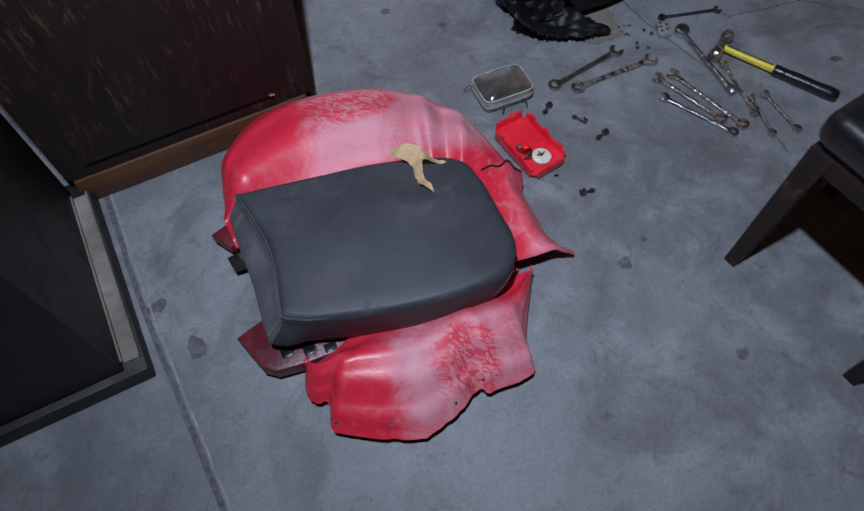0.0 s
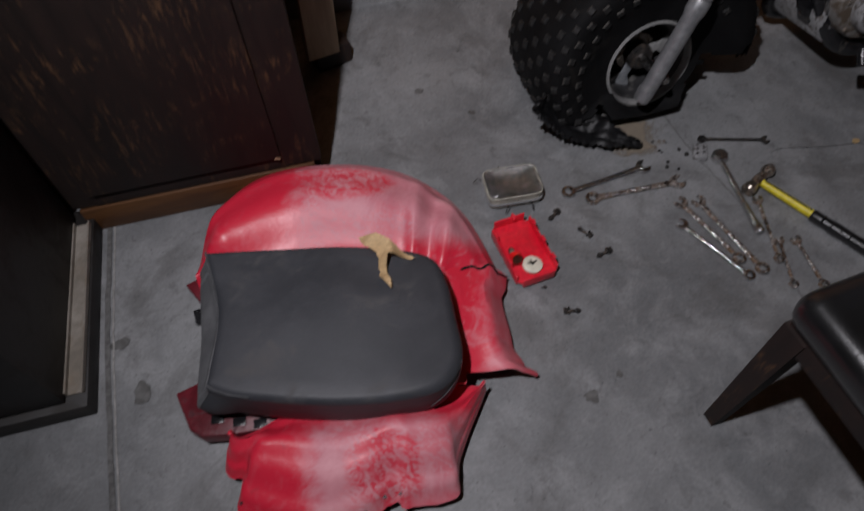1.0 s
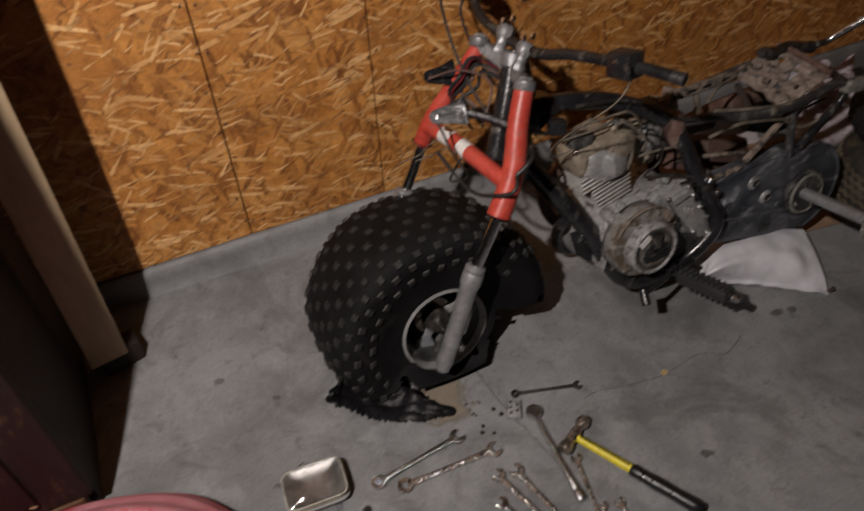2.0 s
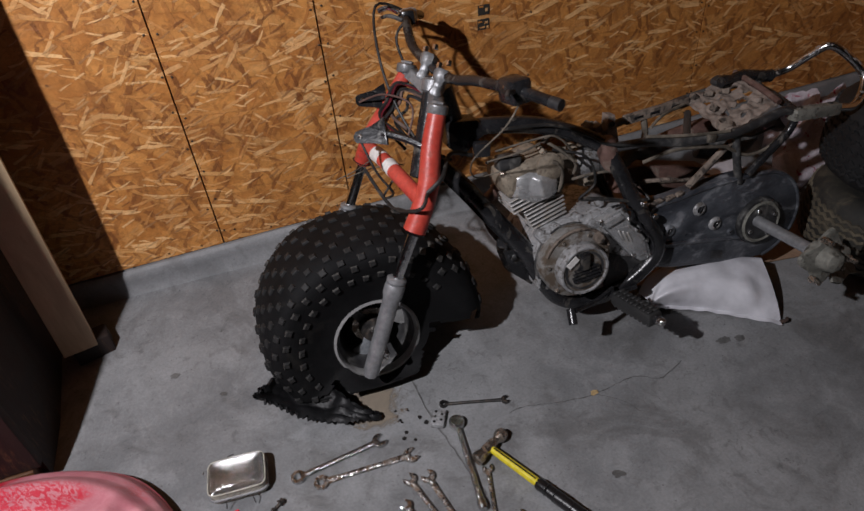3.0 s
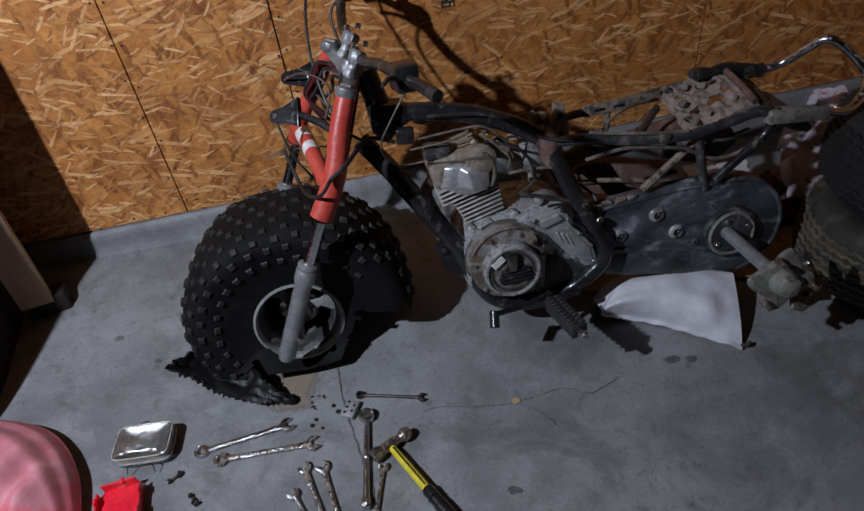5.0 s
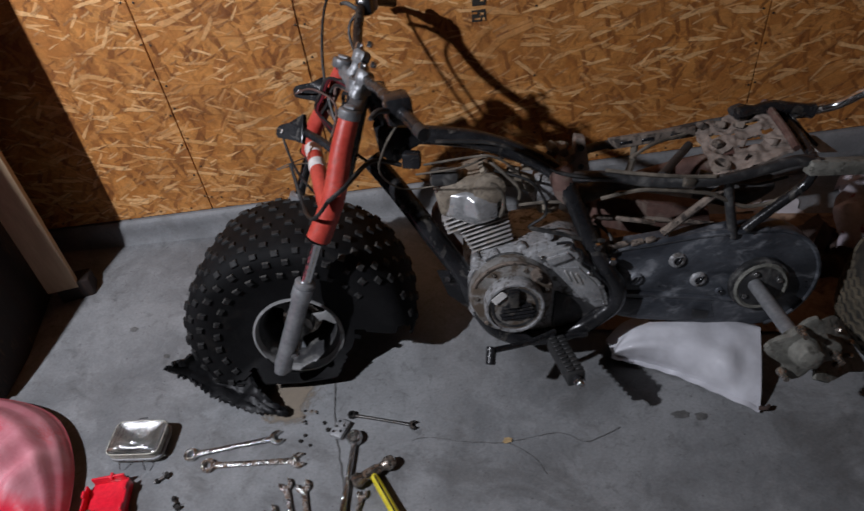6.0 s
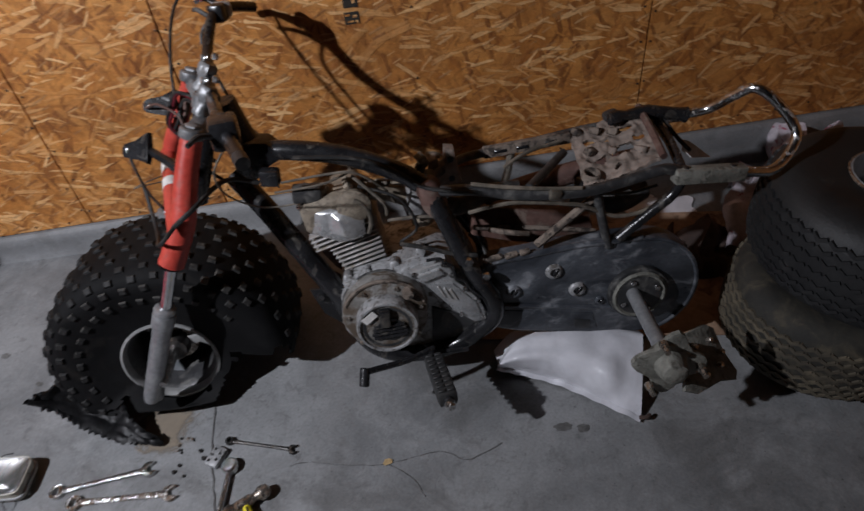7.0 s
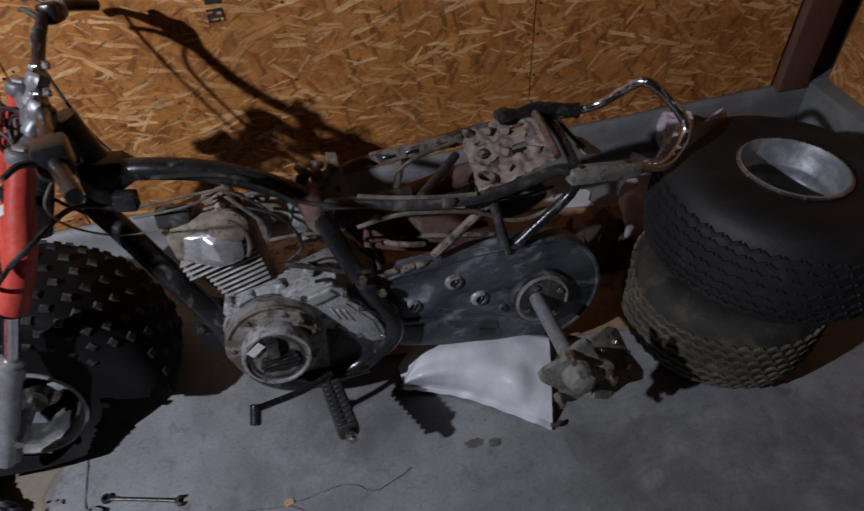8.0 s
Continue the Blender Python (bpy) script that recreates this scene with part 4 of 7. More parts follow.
for p, q, s in ((bar_pts[1], bar_pts[2], 1), (bar_pts[8], bar_pts[9], -1)):
    d = (q - p).normalized()
    size = (0.046, 0.056, 0.05) if s > 0 else (0.034, 0.044, 0.038)
    perch = part("lever_perch", box(size, p + d * 0.02, (0, 0, 12 * s), bevel=0.008), BLACKPAINT, bar, "black lever mount")
    part("clamp_bolt", bolt_head(p + d * 0.02 + V(-0.018, 0, 0.01), (-1, 0, 0.3)), STEEL, perch)
    part("lever_stub", tube([p + V(-0.01, 0, 0.0), p + V(-0.035, -0.02 * s, 0.012), p + V(-0.05, -0.045 * s, 0.008)], 0.006, 8, 4, r2=0.004), BLACKDIRTY, perch)
part("throttle_housing", box((0.04, 0.03, 0.034), bar_pts[9] + V(-0.012, -0.02, 0.0), (0, 0, 20), bevel=0.009), POLISHED, bar, "silver throttle housing")
part("thumb_lever", tube([bar_pts[9] + V(-0.02, 0, 0), bar_pts[9] + V(-0.05, 0.02, 0.02), bar_pts[9] + V(-0.075, 0.03, 0.015)], 0.007, 8, 4), CHROME, bar)

# lamp brackets in front of the fork
for tip, top, low, root in (
    (W(1.031, 2.109, 0.669), W(1.1, 2.1, 0.69), W(1.088, 2.11, 0.64), topf.lerp(redf, 0.22)),
    (W(0.996, 2.004, 0.633), W(1.062, 1.968, 0.678), W(1.056, 1.985, 0.615), topn.lerp(redn, 0.3)),
):
    mid = (top + low) / 2
    e1 = (mid - tip).normalized()
    e3 = V(0.15, -0.8, 0.5).cross(e1).cross(e1).normalized() * -1
    m = Matrix((e1, e3.cross(e1), e3)).transposed().to_4x4()
    m.translation = tip
    n, w = (mid - tip).length, 0.031
    out = [(-0.008, 0.006), (-0.003, 0.013), (0.008, 0.016), (n * 0.55, w * 0.66), (n, w), (n + 0.004, 0.0), (n, -w), (n * 0.55, -w * 0.66), (0.008, -0.015), (-0.003, -0.012), (-0.008, -0.005)]
    bk = part("lamp_bracket", slab(out, -0.0015, 0.0015, m, 0.0), BLACKPAINT, trike, "black sheet-metal lamp bracket", smooth=0)
    part("bracket_fold", slab([(n * 0.5, w * 0.5), (n, w), (n + 0.002, w), (n + 0.002, -w), (n, -w), (n * 0.94, 0)], 0.0, 0.012, m, 0.001), BLACKPAINT, bk)
    part("bracket_arm", tube([m @ V(n - 0.01, 0, 0), (m @ V(n + 0.01, 0, 0)).lerp(root, 0.5), root], 0.009, 8, 4), BLACKPAINT, bk)
    part("bracket_bolt", lathe([(0.0055, 0), (0.0055, 0.003), (0.003, 0.004)], m @ V(0.008, 0, 0.001), m @ V(0.008, 0, 1), 8), STEEL, bk)

# frame
frame_set = part("frame", tube([W(1.21, 2.03, 0.70), W(1.225, 2.025, 0.63), W(1.25, 2.02, 0.55)], 0.027, 16, 5), BLACKPAINT, trike, "dusty black tubular steel frame")
tee = V(0.1, -0.125, 0.478)
part("top_tube", tube([V(-0.27, -0.05, 0.59), V(-0.18, -0.07, 0.588), V(-0.07, -0.085, 0.567), V(0.03, -0.1, 0.525), V(0.075, -0.115, 0.498), tee], 0.021, 14, 6), BLACKPAINT, frame_set)
part("gusset", slab([(-0.3, 0.625), (-0.22, 0.615), (-0.19, 0.58), (-0.23, 0.56), (-0.265, 0.53), (-0.295, 0.56)], 0.03, 0.085, SIDE, 0.006), BLACKPAINT, frame_set, "black pressed neck gusset")
part("down_tube", tube([V(-0.325, 0.0, 0.52), V(-0.27, -0.038, 0.45), V(-0.205, -0.08, 0.352), V(-0.14, -0.122, 0.255), V(-0.118, -0.138, 0.22)], 0.0245, 14, 5), BLACKPAINT, frame_set)
part("cradle_tube", tube([V(-0.15, -0.115, 0.27), V(-0.128, -0.135, 0.215), V(-0.1, -0.155, 0.15), V(-0.07, -0.162, 0.11), V(-0.02, -0.166, 0.085), V(0.06, -0.168, 0.08), V(0.125, -0.172, 0.1), V(0.172, -0.182, 0.138), V(0.206, -0.185, 0.175), V(0.208, -0.185, 0.22), V(0.182, -0.18, 0.272), V(0.15, -0.165, 0.337), V(0.128, -0.15, 0.4), V(0.106, -0.135, 0.455), tee], 0.0205, 14, 6), BLACKPAINT, frame_set, "black tube looped round the engine")
part("cradle_tube", tube([V(-0.17, -0.04, 0.25), V(-0.145, 0.02, 0.18), V(-0.1, 0.05, 0.1), V(0.06, 0.06, 0.078), V(0.19, 0.06, 0.13), V(0.215, 0.055, 0.22), V(0.15, 0.02, 0.36), V(0.1, -0.06, 0.47)], 0.0165, 10, 5), BLACKPAINT, frame_set)
part("junction", lathe([(0.02, -0.04), (0.026, -0.03), (0.027, 0.02), (0.02, 0.045)], tee + V(0.0, 0, -0.01), tee + V(0.1, -0.02, -0.35), 16, wob=0.15), RUSTRED, frame_set, "rusty red frame joint")
part("seat_rail", tube([tee, V(0.185, -0.16, 0.486), V(0.26, -0.178, 0.474), V(0.34, -0.186, 0.466), V(0.421, -0.188, 0.464), V(0.498, -0.188, 0.476), V(0.57, -0.186, 0.488), V(0.612, -0.186, 0.474)], 0.0122, 12, 6), BLACKDIRTY, frame_set)
part("far_rail", tube([V(0.1, -0.09, 0.49), V(0.18, -0.01, 0.49), V(0.3, 0.025, 0.485), V(0.5, 0.03, 0.505), V(0.7, 0.02, 0.505)], 0.0105, 12, 5), BLACKDIRTY, frame_set)
beam = part("far_beam", box((0.2, 0.02, 0.026), (0.33, 0.012, 0.492), (0, -3, 0), bevel=0.004), DUSTPLATE, frame_set, "dust-caked slotted frame beam")
for x in (0.27, 0.32, 0.385):
    part("beam_slot", box((0.03, 0.004, 0.009), (x, 0.0025, 0.492 + (x - 0.33) * 0.05), (0, -3, 0), bevel=0.002, seg=1), BLACKPAINT, beam)
part("strut", tube([V(0.3, -0.16, 0.474), V(0.407, -0.02, 0.476)], 0.0095, 10, 1), BLACKDIRTY, frame_set, "dusty blue-black strut")
part("flat_strut", tube([V(0.445, -0.164, 0.44), V(0.38, -0.163, 0.388), V(0.312, -0.16, 0.332)], 0.0095, 8, 1), DUSTPLATE, frame_set, "pale dusty flat strut")
part("brace", tube([V(0.437, -0.176, 0.452), V(0.45, -0.17, 0.388), V(0.471, -0.163, 0.306)], 0.0105, 10, 4), BLACKDIRTY, frame_set)
part("brace", tube([V(0.612, -0.184, 0.468), V(0.596, -0.18, 0.425), V(0.545, -0.177, 0.38), V(0.488, -0.172, 0.328)], 0.0115, 10, 4), BLACKPAINT, frame_set)
part("brace", tube([V(0.30, 0.03, 0.49), V(0.27, -0.02, 0.42), V(0.21, 0.02, 0.33)], 0.009, 8, 3), HOSE, frame_set)
part("cross_tube", tube([V(0.61, -0.186, 0.474), V(0.62, -0.08, 0.5), V(0.62, 0.02, 0.51)], 0.011, 10, 3), BLACKPAINT, frame_set)
part("clip_block", box((0.026, 0.02, 0.022), (0.345, -0.194, 0.47), (10, 12, 8), bevel=0.005), HOSE, frame_set, "pale dusty cable clip")
part("foot_plate", box((0.03, 0.012, 0.03), (0.476, -0.163, 0.318), (0, 15, 0), bevel=0.003), BLACKPAINT, frame_set)
for p in ((-0.178, -0.122, 0.25), (-0.125, -0.124, 0.262), (-0.118, -0.124, 0.2), (-0.105, -0.16, 0.16), (0.195, -0.185, 0.29), (0.16, -0.19, 0.335)):
    part("frame_bolt", bolt_head(p, (0, -1, 0.1), 0.0095, 0.013), SHINY, frame_set)
part("mount_plate", slab([(-0.2, 0.27), (-0.13, 0.265), (-0.1, 0.21), (-0.13, 0.15), (-0.18, 0.2)], 0.118, 0.124, SIDE), BLACKPAINT, frame_set)

# rear grab bar and rack
grab = part("grab_bar", tube([W(2.12, 1.85, 0.5), W(2.235, 1.852, 0.487), W(2.295, 1.856, 0.478), W(2.336, 1.876, 0.494), W(2.358, 1.904, 0.53), W(2.33, 1.945, 0.574), W(2.29, 1.978, 0.6), W(2.262, 2.005, 0.57), W(2.23, 2.04, 0.522), W(2.15, 2.06, 0.5)], 0.0108, 12, 6), CHROME, trike, "bent chrome rear grab bar")
m = aim(W(2.09, 1.85, 0.503), W(2.24, 1.852, 0.487))
b = box((0.031, 0.031, 0.15), (0, 0, 0.072), bevel=0.004)
b.transform(m)
part("socket", b, HUBGRIME, grab, "olive grey square tube socket")
for z in (0.02, 0.12):
    b = lathe([(0.006, 0), (0.006, 0.003), (0.003, 0.004)], (0, 0.0155, z), (0, 1, z), 8)
    b.transform(m)
    part("socket_rivet", b, DARKSTEEL, grab)
part("white_tab", slab([(-0.03, 0.012), (-0.022, 0.035), (-0.01, 0.03), (0.03, -0.012), (-0.012, -0.008)], -0.0015, 0.0015, Matrix.Translation(W(2.192, 1.974, 0.455)) @ pose(0, 0, 0, 50, 0, 0)), WHITESTRIPE, grab, "white plastic tab")
part("tab_strap", tube([W(2.18, 1.98, 0.46), W(2.15, 2.01, 0.49), W(2.14, 2.05, 0.505)], 0.005, 8, 3), BLACKPAINT, grab)
part("rear_bracket", tube([W(2.01, 2.04, 0.53), W(2.1, 2.055, 0.525), W(2.19, 2.05, 0.508)], 0.015, 10, 4, wob=0.5), BLACKPAINT, grab)


def plate(u, v):
    a = V(0.418, -0.155, 0.45).lerp(V(0.576, -0.155, 0.497), u)
    c = V(0.43, 0.025, 0.503).lerp(V(0.584, 0.025, 0.538), u)
    p = a.lerp(c, v)
    p.z += 0.012 * noise.noise((u * 4, v * 4, 0)) + 0.005 * noise.noise((u * 12, v * 12, 2))
    return p


b = sheet(plate, 64, 64, 0)
# u, v, half width along, half width across
holes = [(0.62, 0.4, 0.028, 0.018), (0.3, 0.36, 0.016, 0.01), (0.86, 0.5, 0.013, 0.01), (0.12, 0.14, 0.012, 0.012), (0.22, 0.7, 0.014, 0.012), (0.42, 0.62, 0.012, 0.008), (0.75, 0.72, 0.015, 0.011), (0.5, 0.16, 0.01, 0.007)]
dead = []
for f in b.faces:
    c = f.calc_center_median()
    for u, v, rx, ry in holes:
        d = c - plate(u, v)
        if (d.x / rx) ** 2 + (d.y / ry) ** 2 < 1 + 0.4 * noise.noise(c * 60):
            dead.append(f)
            break
bmesh.ops.delete(b, geom=dead, context="FACES")
thicken(b, 0.007)
rack = part("rack_plate", b, PLATEDUST, trike, "dust-caked perforated steel plate")
part("plate_boss", lathe([(0.013, -0.01), (0.021, -0.008), (0.021, 0.006), (0.017, 0.009), (0.013, 0.006)], plate(0.12, 0.14), plate(0.12, 0.14) + V(0.1, -0.2, 1), 20, close=True), DUSTPLATE, rack, "round bolt boss")
part("edge_strap", tube([plate(1, 0.0) + V(0.004, 0, 0.004), plate(1, 0.4) + V(0.004, 0, 0.006), plate(1, 1.0) + V(0.004, 0, 0.004)], 0.0085, 8, 5), RUSTRED, rack, "rust-brown edge strap")
part("rubber_block", box((0.036, 0.03, 0.022), plate(0.6, 0.92) + V(0, 0, 0.014), (6, -10, 12), bevel=0.009), BLACKDIRTY, rack, "black rubber block")
for u, v, w in ((0.2, 0.5, 0.03), (0.48, 0.42, 0.026), (0.36, 0.86, 0.036), (0.8, 0.25, 0.024), (0.55, 0.72, 0.03), (0.12, 0.9, 0.03)):
    lump = box((w, w * 0.7, 0.014), (0, 0, 0), bevel=0.004)
    for q in lump.verts:
        q.co += V(noise.noise(q.co * 90 + V(u, v, 0)), noise.noise(q.co * 95 + V(v, u, 3)), noise.noise(q.co * 80)) * 0.005
    lump.transform(Matrix.Translation(plate(u, v) + V(0, 0, 0.005)) @ pose(0, 0, 0, 10 * u, 20 * v, 140 * u))
    part("dirt_lump", lump, PLATEDUST if w < 0.03 else DUSTPLATE, rack)
coil = part("coil_bracket", slab([(0.1, 0.465), (0.104, 0.515), (0.12, 0.522), (0.126, 0.5), (0.136, 0.505), (0.14, 0.54), (0.16, 0.536), (0.166, 0.5), (0.172, 0.458), (0.14, 0.446)], 0.03, 0.062, SIDE, 0.006), PLATEDUST, trike, "dusty pressed bracket")
for x, z in ((0.118, 0.488), (0.15, 0.515), (0.15, 0.47)):
    part("bracket_hole", lathe([(0.007, 0), (0.007, 0.002)], (x, -0.0615, z), (x, -1, z), 10), BLACKPAINT, coil)
part("side_panel", slab([(0.185, 0.295), (0.195, 0.365), (0.26, 0.362), (0.34, 0.342), (0.47, 0.308), (0.485, 0.245), (0.4, 0.232), (0.28, 0.262)], -0.02, 0.03, SIDE, 0.012), RUSTRED, trike, "long reddish brown side box")
part("panel_ledge", tube([V(0.19, -0.034, 0.322), V(0.33, -0.034, 0.3), V(0.48, -0.034, 0.268)], 0.006, 8, 4), DUSTPLATE, trike, "dusty panel ledge")
part("exhaust", tube([V(0.16, 0.08, 0.3), V(0.3, 0.1, 0.33), V(0.45, 0.1, 0.36), V(0.62, 0.09, 0.38)], 0.028, 14, 5), RUSTRED, trike, "rusty brown exhaust pipe")
part("air_duct", tube([V(0.42, -0.05, 0.39), V(0.5, -0.08, 0.375), V(0.57, -0.06, 0.39)], 0.035, 14, 5), BLACKDIRTY, trike, "black rubber air duct")

# engine
case = part("crankcase", slab([(-0.135, 0.17), (-0.1, 0.11), (-0.02, 0.095), (0.1, 0.1), (0.185, 0.13), (0.2, 0.2), (0.17, 0.28), (0.1, 0.325), (0.0, 0.325), (-0.09, 0.31), (-0.13, 0.26)], -0.04, 0.165, SIDE, 0.012), ALLOY, trike, "grey cast alloy engine crankcase")
SIDE_AT = Matrix.Translation((-0.034, 0, 0.222)) @ SIDE
ring = [(0.092 * math.cos(t) * (1.06 if math.sin(t) > 0 else 1), 0.092 * math.sin(t) * (1.08 if math.sin(t) > 0.4 else 1)) for t in (2 * math.pi * i / 30 for i in range(30))]
stator = part("stator_cover", slab(ring, 0.16, 0.205, SIDE_AT, 0.01), GRIMEALLOY, case, "dusty round side cover")
part("cover_gap", lathe([(0.0995, 0.158), (0.1, 0.163), (0.094, 0.166), (0.093, 0.16)], (-0.034, 0, 0.224), (-0.034, -1, 0.224), 36, close=True), BLACKDIRTY, case)
mag = part("magneto_cover", lathe([(0.064, 0.195), (0.068, 0.2), (0.068, 0.232), (0.065, 0.239), (0.0605, 0.239), (0.059, 0.232), (0.0005, 0.232)], (-0.032, 0, 0.222), (-0.032, -1, 0.222), 36), ALLOY, case, "round alloy flywheel cover")
part("cover_disc", lathe([(0.0585, 0.2325), (0.0585, 0.2345), (0.0005, 0.2345)], (-0.032, 0, 0.222), (-0.032, -1, 0.222), 36), GRIMEALLOY, mag, "grimy grey cover disc")
part("disc_groove", lathe([(0.0535, 0.2335), (0.0535, 0.2353), (0.047, 0.2353), (0.047, 0.2335)], (-0.032, 0, 0.222), (-0.032, -1, 0.222), 36, close=True), BLACKDIRTY, mag, "dark ring on the cover disc")
part("disc_hub", lathe([(0.03, 0.2335), (0.03, 0.2362), (0.0005, 0.2362)], (-0.026, 0, 0.216), (-0.026, -1, 0.216), 28), BLACKDIRTY, mag, "black centre of the cover disc")
for i in range(4):
    part("cover_rib", box((0.08 - 0.006 * abs(i - 1), 0.008, 0.0062), (-0.028, -0.238, 0.2 + i * 0.0095), (0, -3, 0), bevel=0.002), BLACKPAINT, mag)
part("black_tab", box((0.024, 0.014, 0.046), (-0.034, -0.241, 0.252), (0, 4, 0), bevel=0.004), BLACKPAINT, mag)
part("sticker", box((0.034, 0.002, 0.016), (-0.066, -0.2395, 0.256), (0, -38, 0)), WHITESTRIPE, mag, "pale worn sticker")
part("cover_boss", lathe([(0.013, 0), (0.014, 0.004), (0.012, 0.03), (0.007, 0.031)], (0.022, -0.19, 0.288), (0.022, -1, 0.288), 16), DUSTPLATE, case, "dusty bolt boss")
part("cover_rim", tube([V(-0.034 + 0.094 * math.cos(a), -0.203, 0.222 + 0.1 * math.sin(a)) for a in (radians(20 + 7 * k) for k in range(20))], 0.0045, 6, 1), DUSTPLATE, case, "dusty raised cover rim")
for i in range(7):
    t = 2 * math.pi * (i + 0.3) / 7
    part("cover_screw", bolt_head((-0.034 + 0.083 * math.cos(t), -0.204, 0.222 + 0.084 * math.sin(t)), (0, -1, 0), 0.0055, 0.005), RUSTSTEEL, stator)
gear = part("clutch_cover", slab([(0.03, 0.322), (0.088, 0.336), (0.11, 0.342), (0.124, 0.312), (0.128, 0.288), (0.15, 0.266), (0.177, 0.228), (0.19, 0.19), (0.18, 0.166), (0.16, 0.166), (0.125, 0.196), (0.1, 0.23), (0.077, 0.262), (0.05, 0.298)], 0.14, 0.19, SIDE, 0.007), POLISHED, case, "pale grey alloy cover")
part("cover_step", slab([(0.046, 0.316), (0.094, 0.328), (0.106, 0.314), (0.055, 0.298)], 0.19, 0.199, SIDE, 0.004), POLISHED, gear)
part("cover_step", slab([(0.078, 0.29), (0.12, 0.285), (0.168, 0.225), (0.176, 0.19), (0.15, 0.186), (0.105, 0.24)], 0.19, 0.1945, SIDE, 0.003), POLISHED, gear)
for k in range(3):
    part("cover_tick", box((0.0045, 0.004, 0.034), (0.094 + 0.013 * k, -0.1955, 0.268 - 0.006 * k), (0, -24, 0), bevel=0.001, seg=1), FINALLOY, gear)
for x, z in ((0.04, 0.318), (0.104, 0.336), (0.12, 0.305), (0.146, 0.265), (0.172, 0.228), (0.182, 0.18), (0.132, 0.196)):
    part("cover_screw", bolt_head((x, -0.189, z), (0, -1, 0), 0.0062, 0.007), STEEL, gear)
part("gasket", tube([V(0.07, -0.192, 0.352), V(0.1, -0.195, 0.353), V(0.108, -0.195, 0.338), V(0.124, -0.196, 0.33), V(0.128, -0.196, 0.3), V(0.146, -0.196, 0.288), V(0.156, -0.196, 0.268), V(0.184, -0.196, 0.235), V(0.194, -0.195, 0.2), V(0.188, -0.192, 0.17)], 0.0035, 6, 4), BLACKPAINT, case, "black gasket edge")
for x, z, r in ((-0.105, 0.3, 0.012), (0.0, 0.32, 0.011), (0.06, 0.345, 0.012), (-0.06, 0.31, 0.008)):
    part("case_boss", lathe([(r, 0), (r * 1.05, 0.004), (r * 0.9, 0.03), (r * 0.5, 0.032)], (x, -0.125, z), (x, -1, z + 0.2), 14), ALLOY, case, "cast bolt boss")
part("case_web", slab([(-0.118, 0.3), (-0.09, 0.31), (-0.02, 0.3), (0.03, 0.33), (0.09, 0.335), (0.05, 0.29), (0.0, 0.27), (-0.06, 0.285), (-0.095, 0.245)], 0.13, 0.168, SIDE, 0.008), ALLOY, case, "pale upper case rib")
# Raised dark slab puts the shade of the recess between the covers into colour.
part("recess_shade", slab([(0.06, 0.11), (0.16, 0.12), (0.175, 0.165), (0.12, 0.185), (0.07, 0.21)], 0.16, 0.172, SIDE, 0.003), BLACKDIRTY, case)

UPC = Vector((-0.2, 0, 0.98)).normalized()
SL = Matrix.Translation((-0.064, -0.062, 0.318)) @ pose(0, 0, 0, 0, -15, 0)
cyl = part("cylinder", lathe([(0.046, -0.02), (0.046, 0.09)], SL @ V(0, 0, 0), SL @ V(0, 0, 1), 20), BLACKDIRTY, trike, "finned engine cylinder")
for i in range(6):
    b = box((0.1 + 0.003 * i, 0.118, 0.0035), (0, 0, 0.004 + i * 0.0115), bevel=0.001, seg=1)
    b.transform(SL)
    part("fin", b, FINALLOY, cyl)
for i in range(4):
    b = box((0.145, 0.13, 0.0035), (-0.012, 0, 0.075 + i * 0.0115), bevel=0.001, seg=1)
    b.transform(SL)
    part("fin", b, FINALLOY, cyl)
hd = box((0.14, 0.13, 0.075), (-0.012, 0, 0.145), bevel=0.022, seg=3)
for v in hd.verts:
    v.co += Vector((noise.noise(v.co * 30), noise.noise(v.co * 31 + V(3, 0, 0)), noise.noise(v.co * 29))) * 0.006
hd.transform(SL)
head = part("cylinder_head", hd, DUSTALLOY, trike, "dust-caked cylinder head")
b = bmesh.new()
face = [(-0.131, 0.462), (-0.098, 0.468), (-0.056, 0.444), (-0.06, 0.4), (-0.09, 0.388), (-0.143, 0.416)]
rings = [[b.verts.new((x * k - 0.098 * (k - 1), y, z * k - 0.43 * (k - 1))) for x, z in face] for k, y in ((1.12, -0.105), (1.08, -0.126), (1.0, -0.134), (0.93, -0.136))]
for p, q in zip(rings, rings[1:]):
    for k in range(6):
        b.faces.new((p[k], p[(k + 1) % 6], q[(k + 1) % 6], q[k]))
r1, r2 = b.verts.new((-0.1, -0.152, 0.452)), b.verts.new((-0.091, -0.152, 0.408))
q = rings[-1]
for f in ((q[0], q[1], r1), (q[1], q[2], r1), (q[2], q[3], r2, r1), (q[3], q[4], r2), (q[4], q[5], r2), (q[5], q[0], r1, r2)):
    b.faces.new(f)
bmesh.ops.recalc_face_normals(b, faces=b.faces)
bmesh.ops.bevel(b, geom=[e for e in b.edges if min(v.co.y for v in e.verts) < -0.13], offset=0.004, segments=3, affect="EDGES", profile=0.5)
part("tappet_cover", b, POLISHED, head, "polished faceted tappet cover", smooth=35)
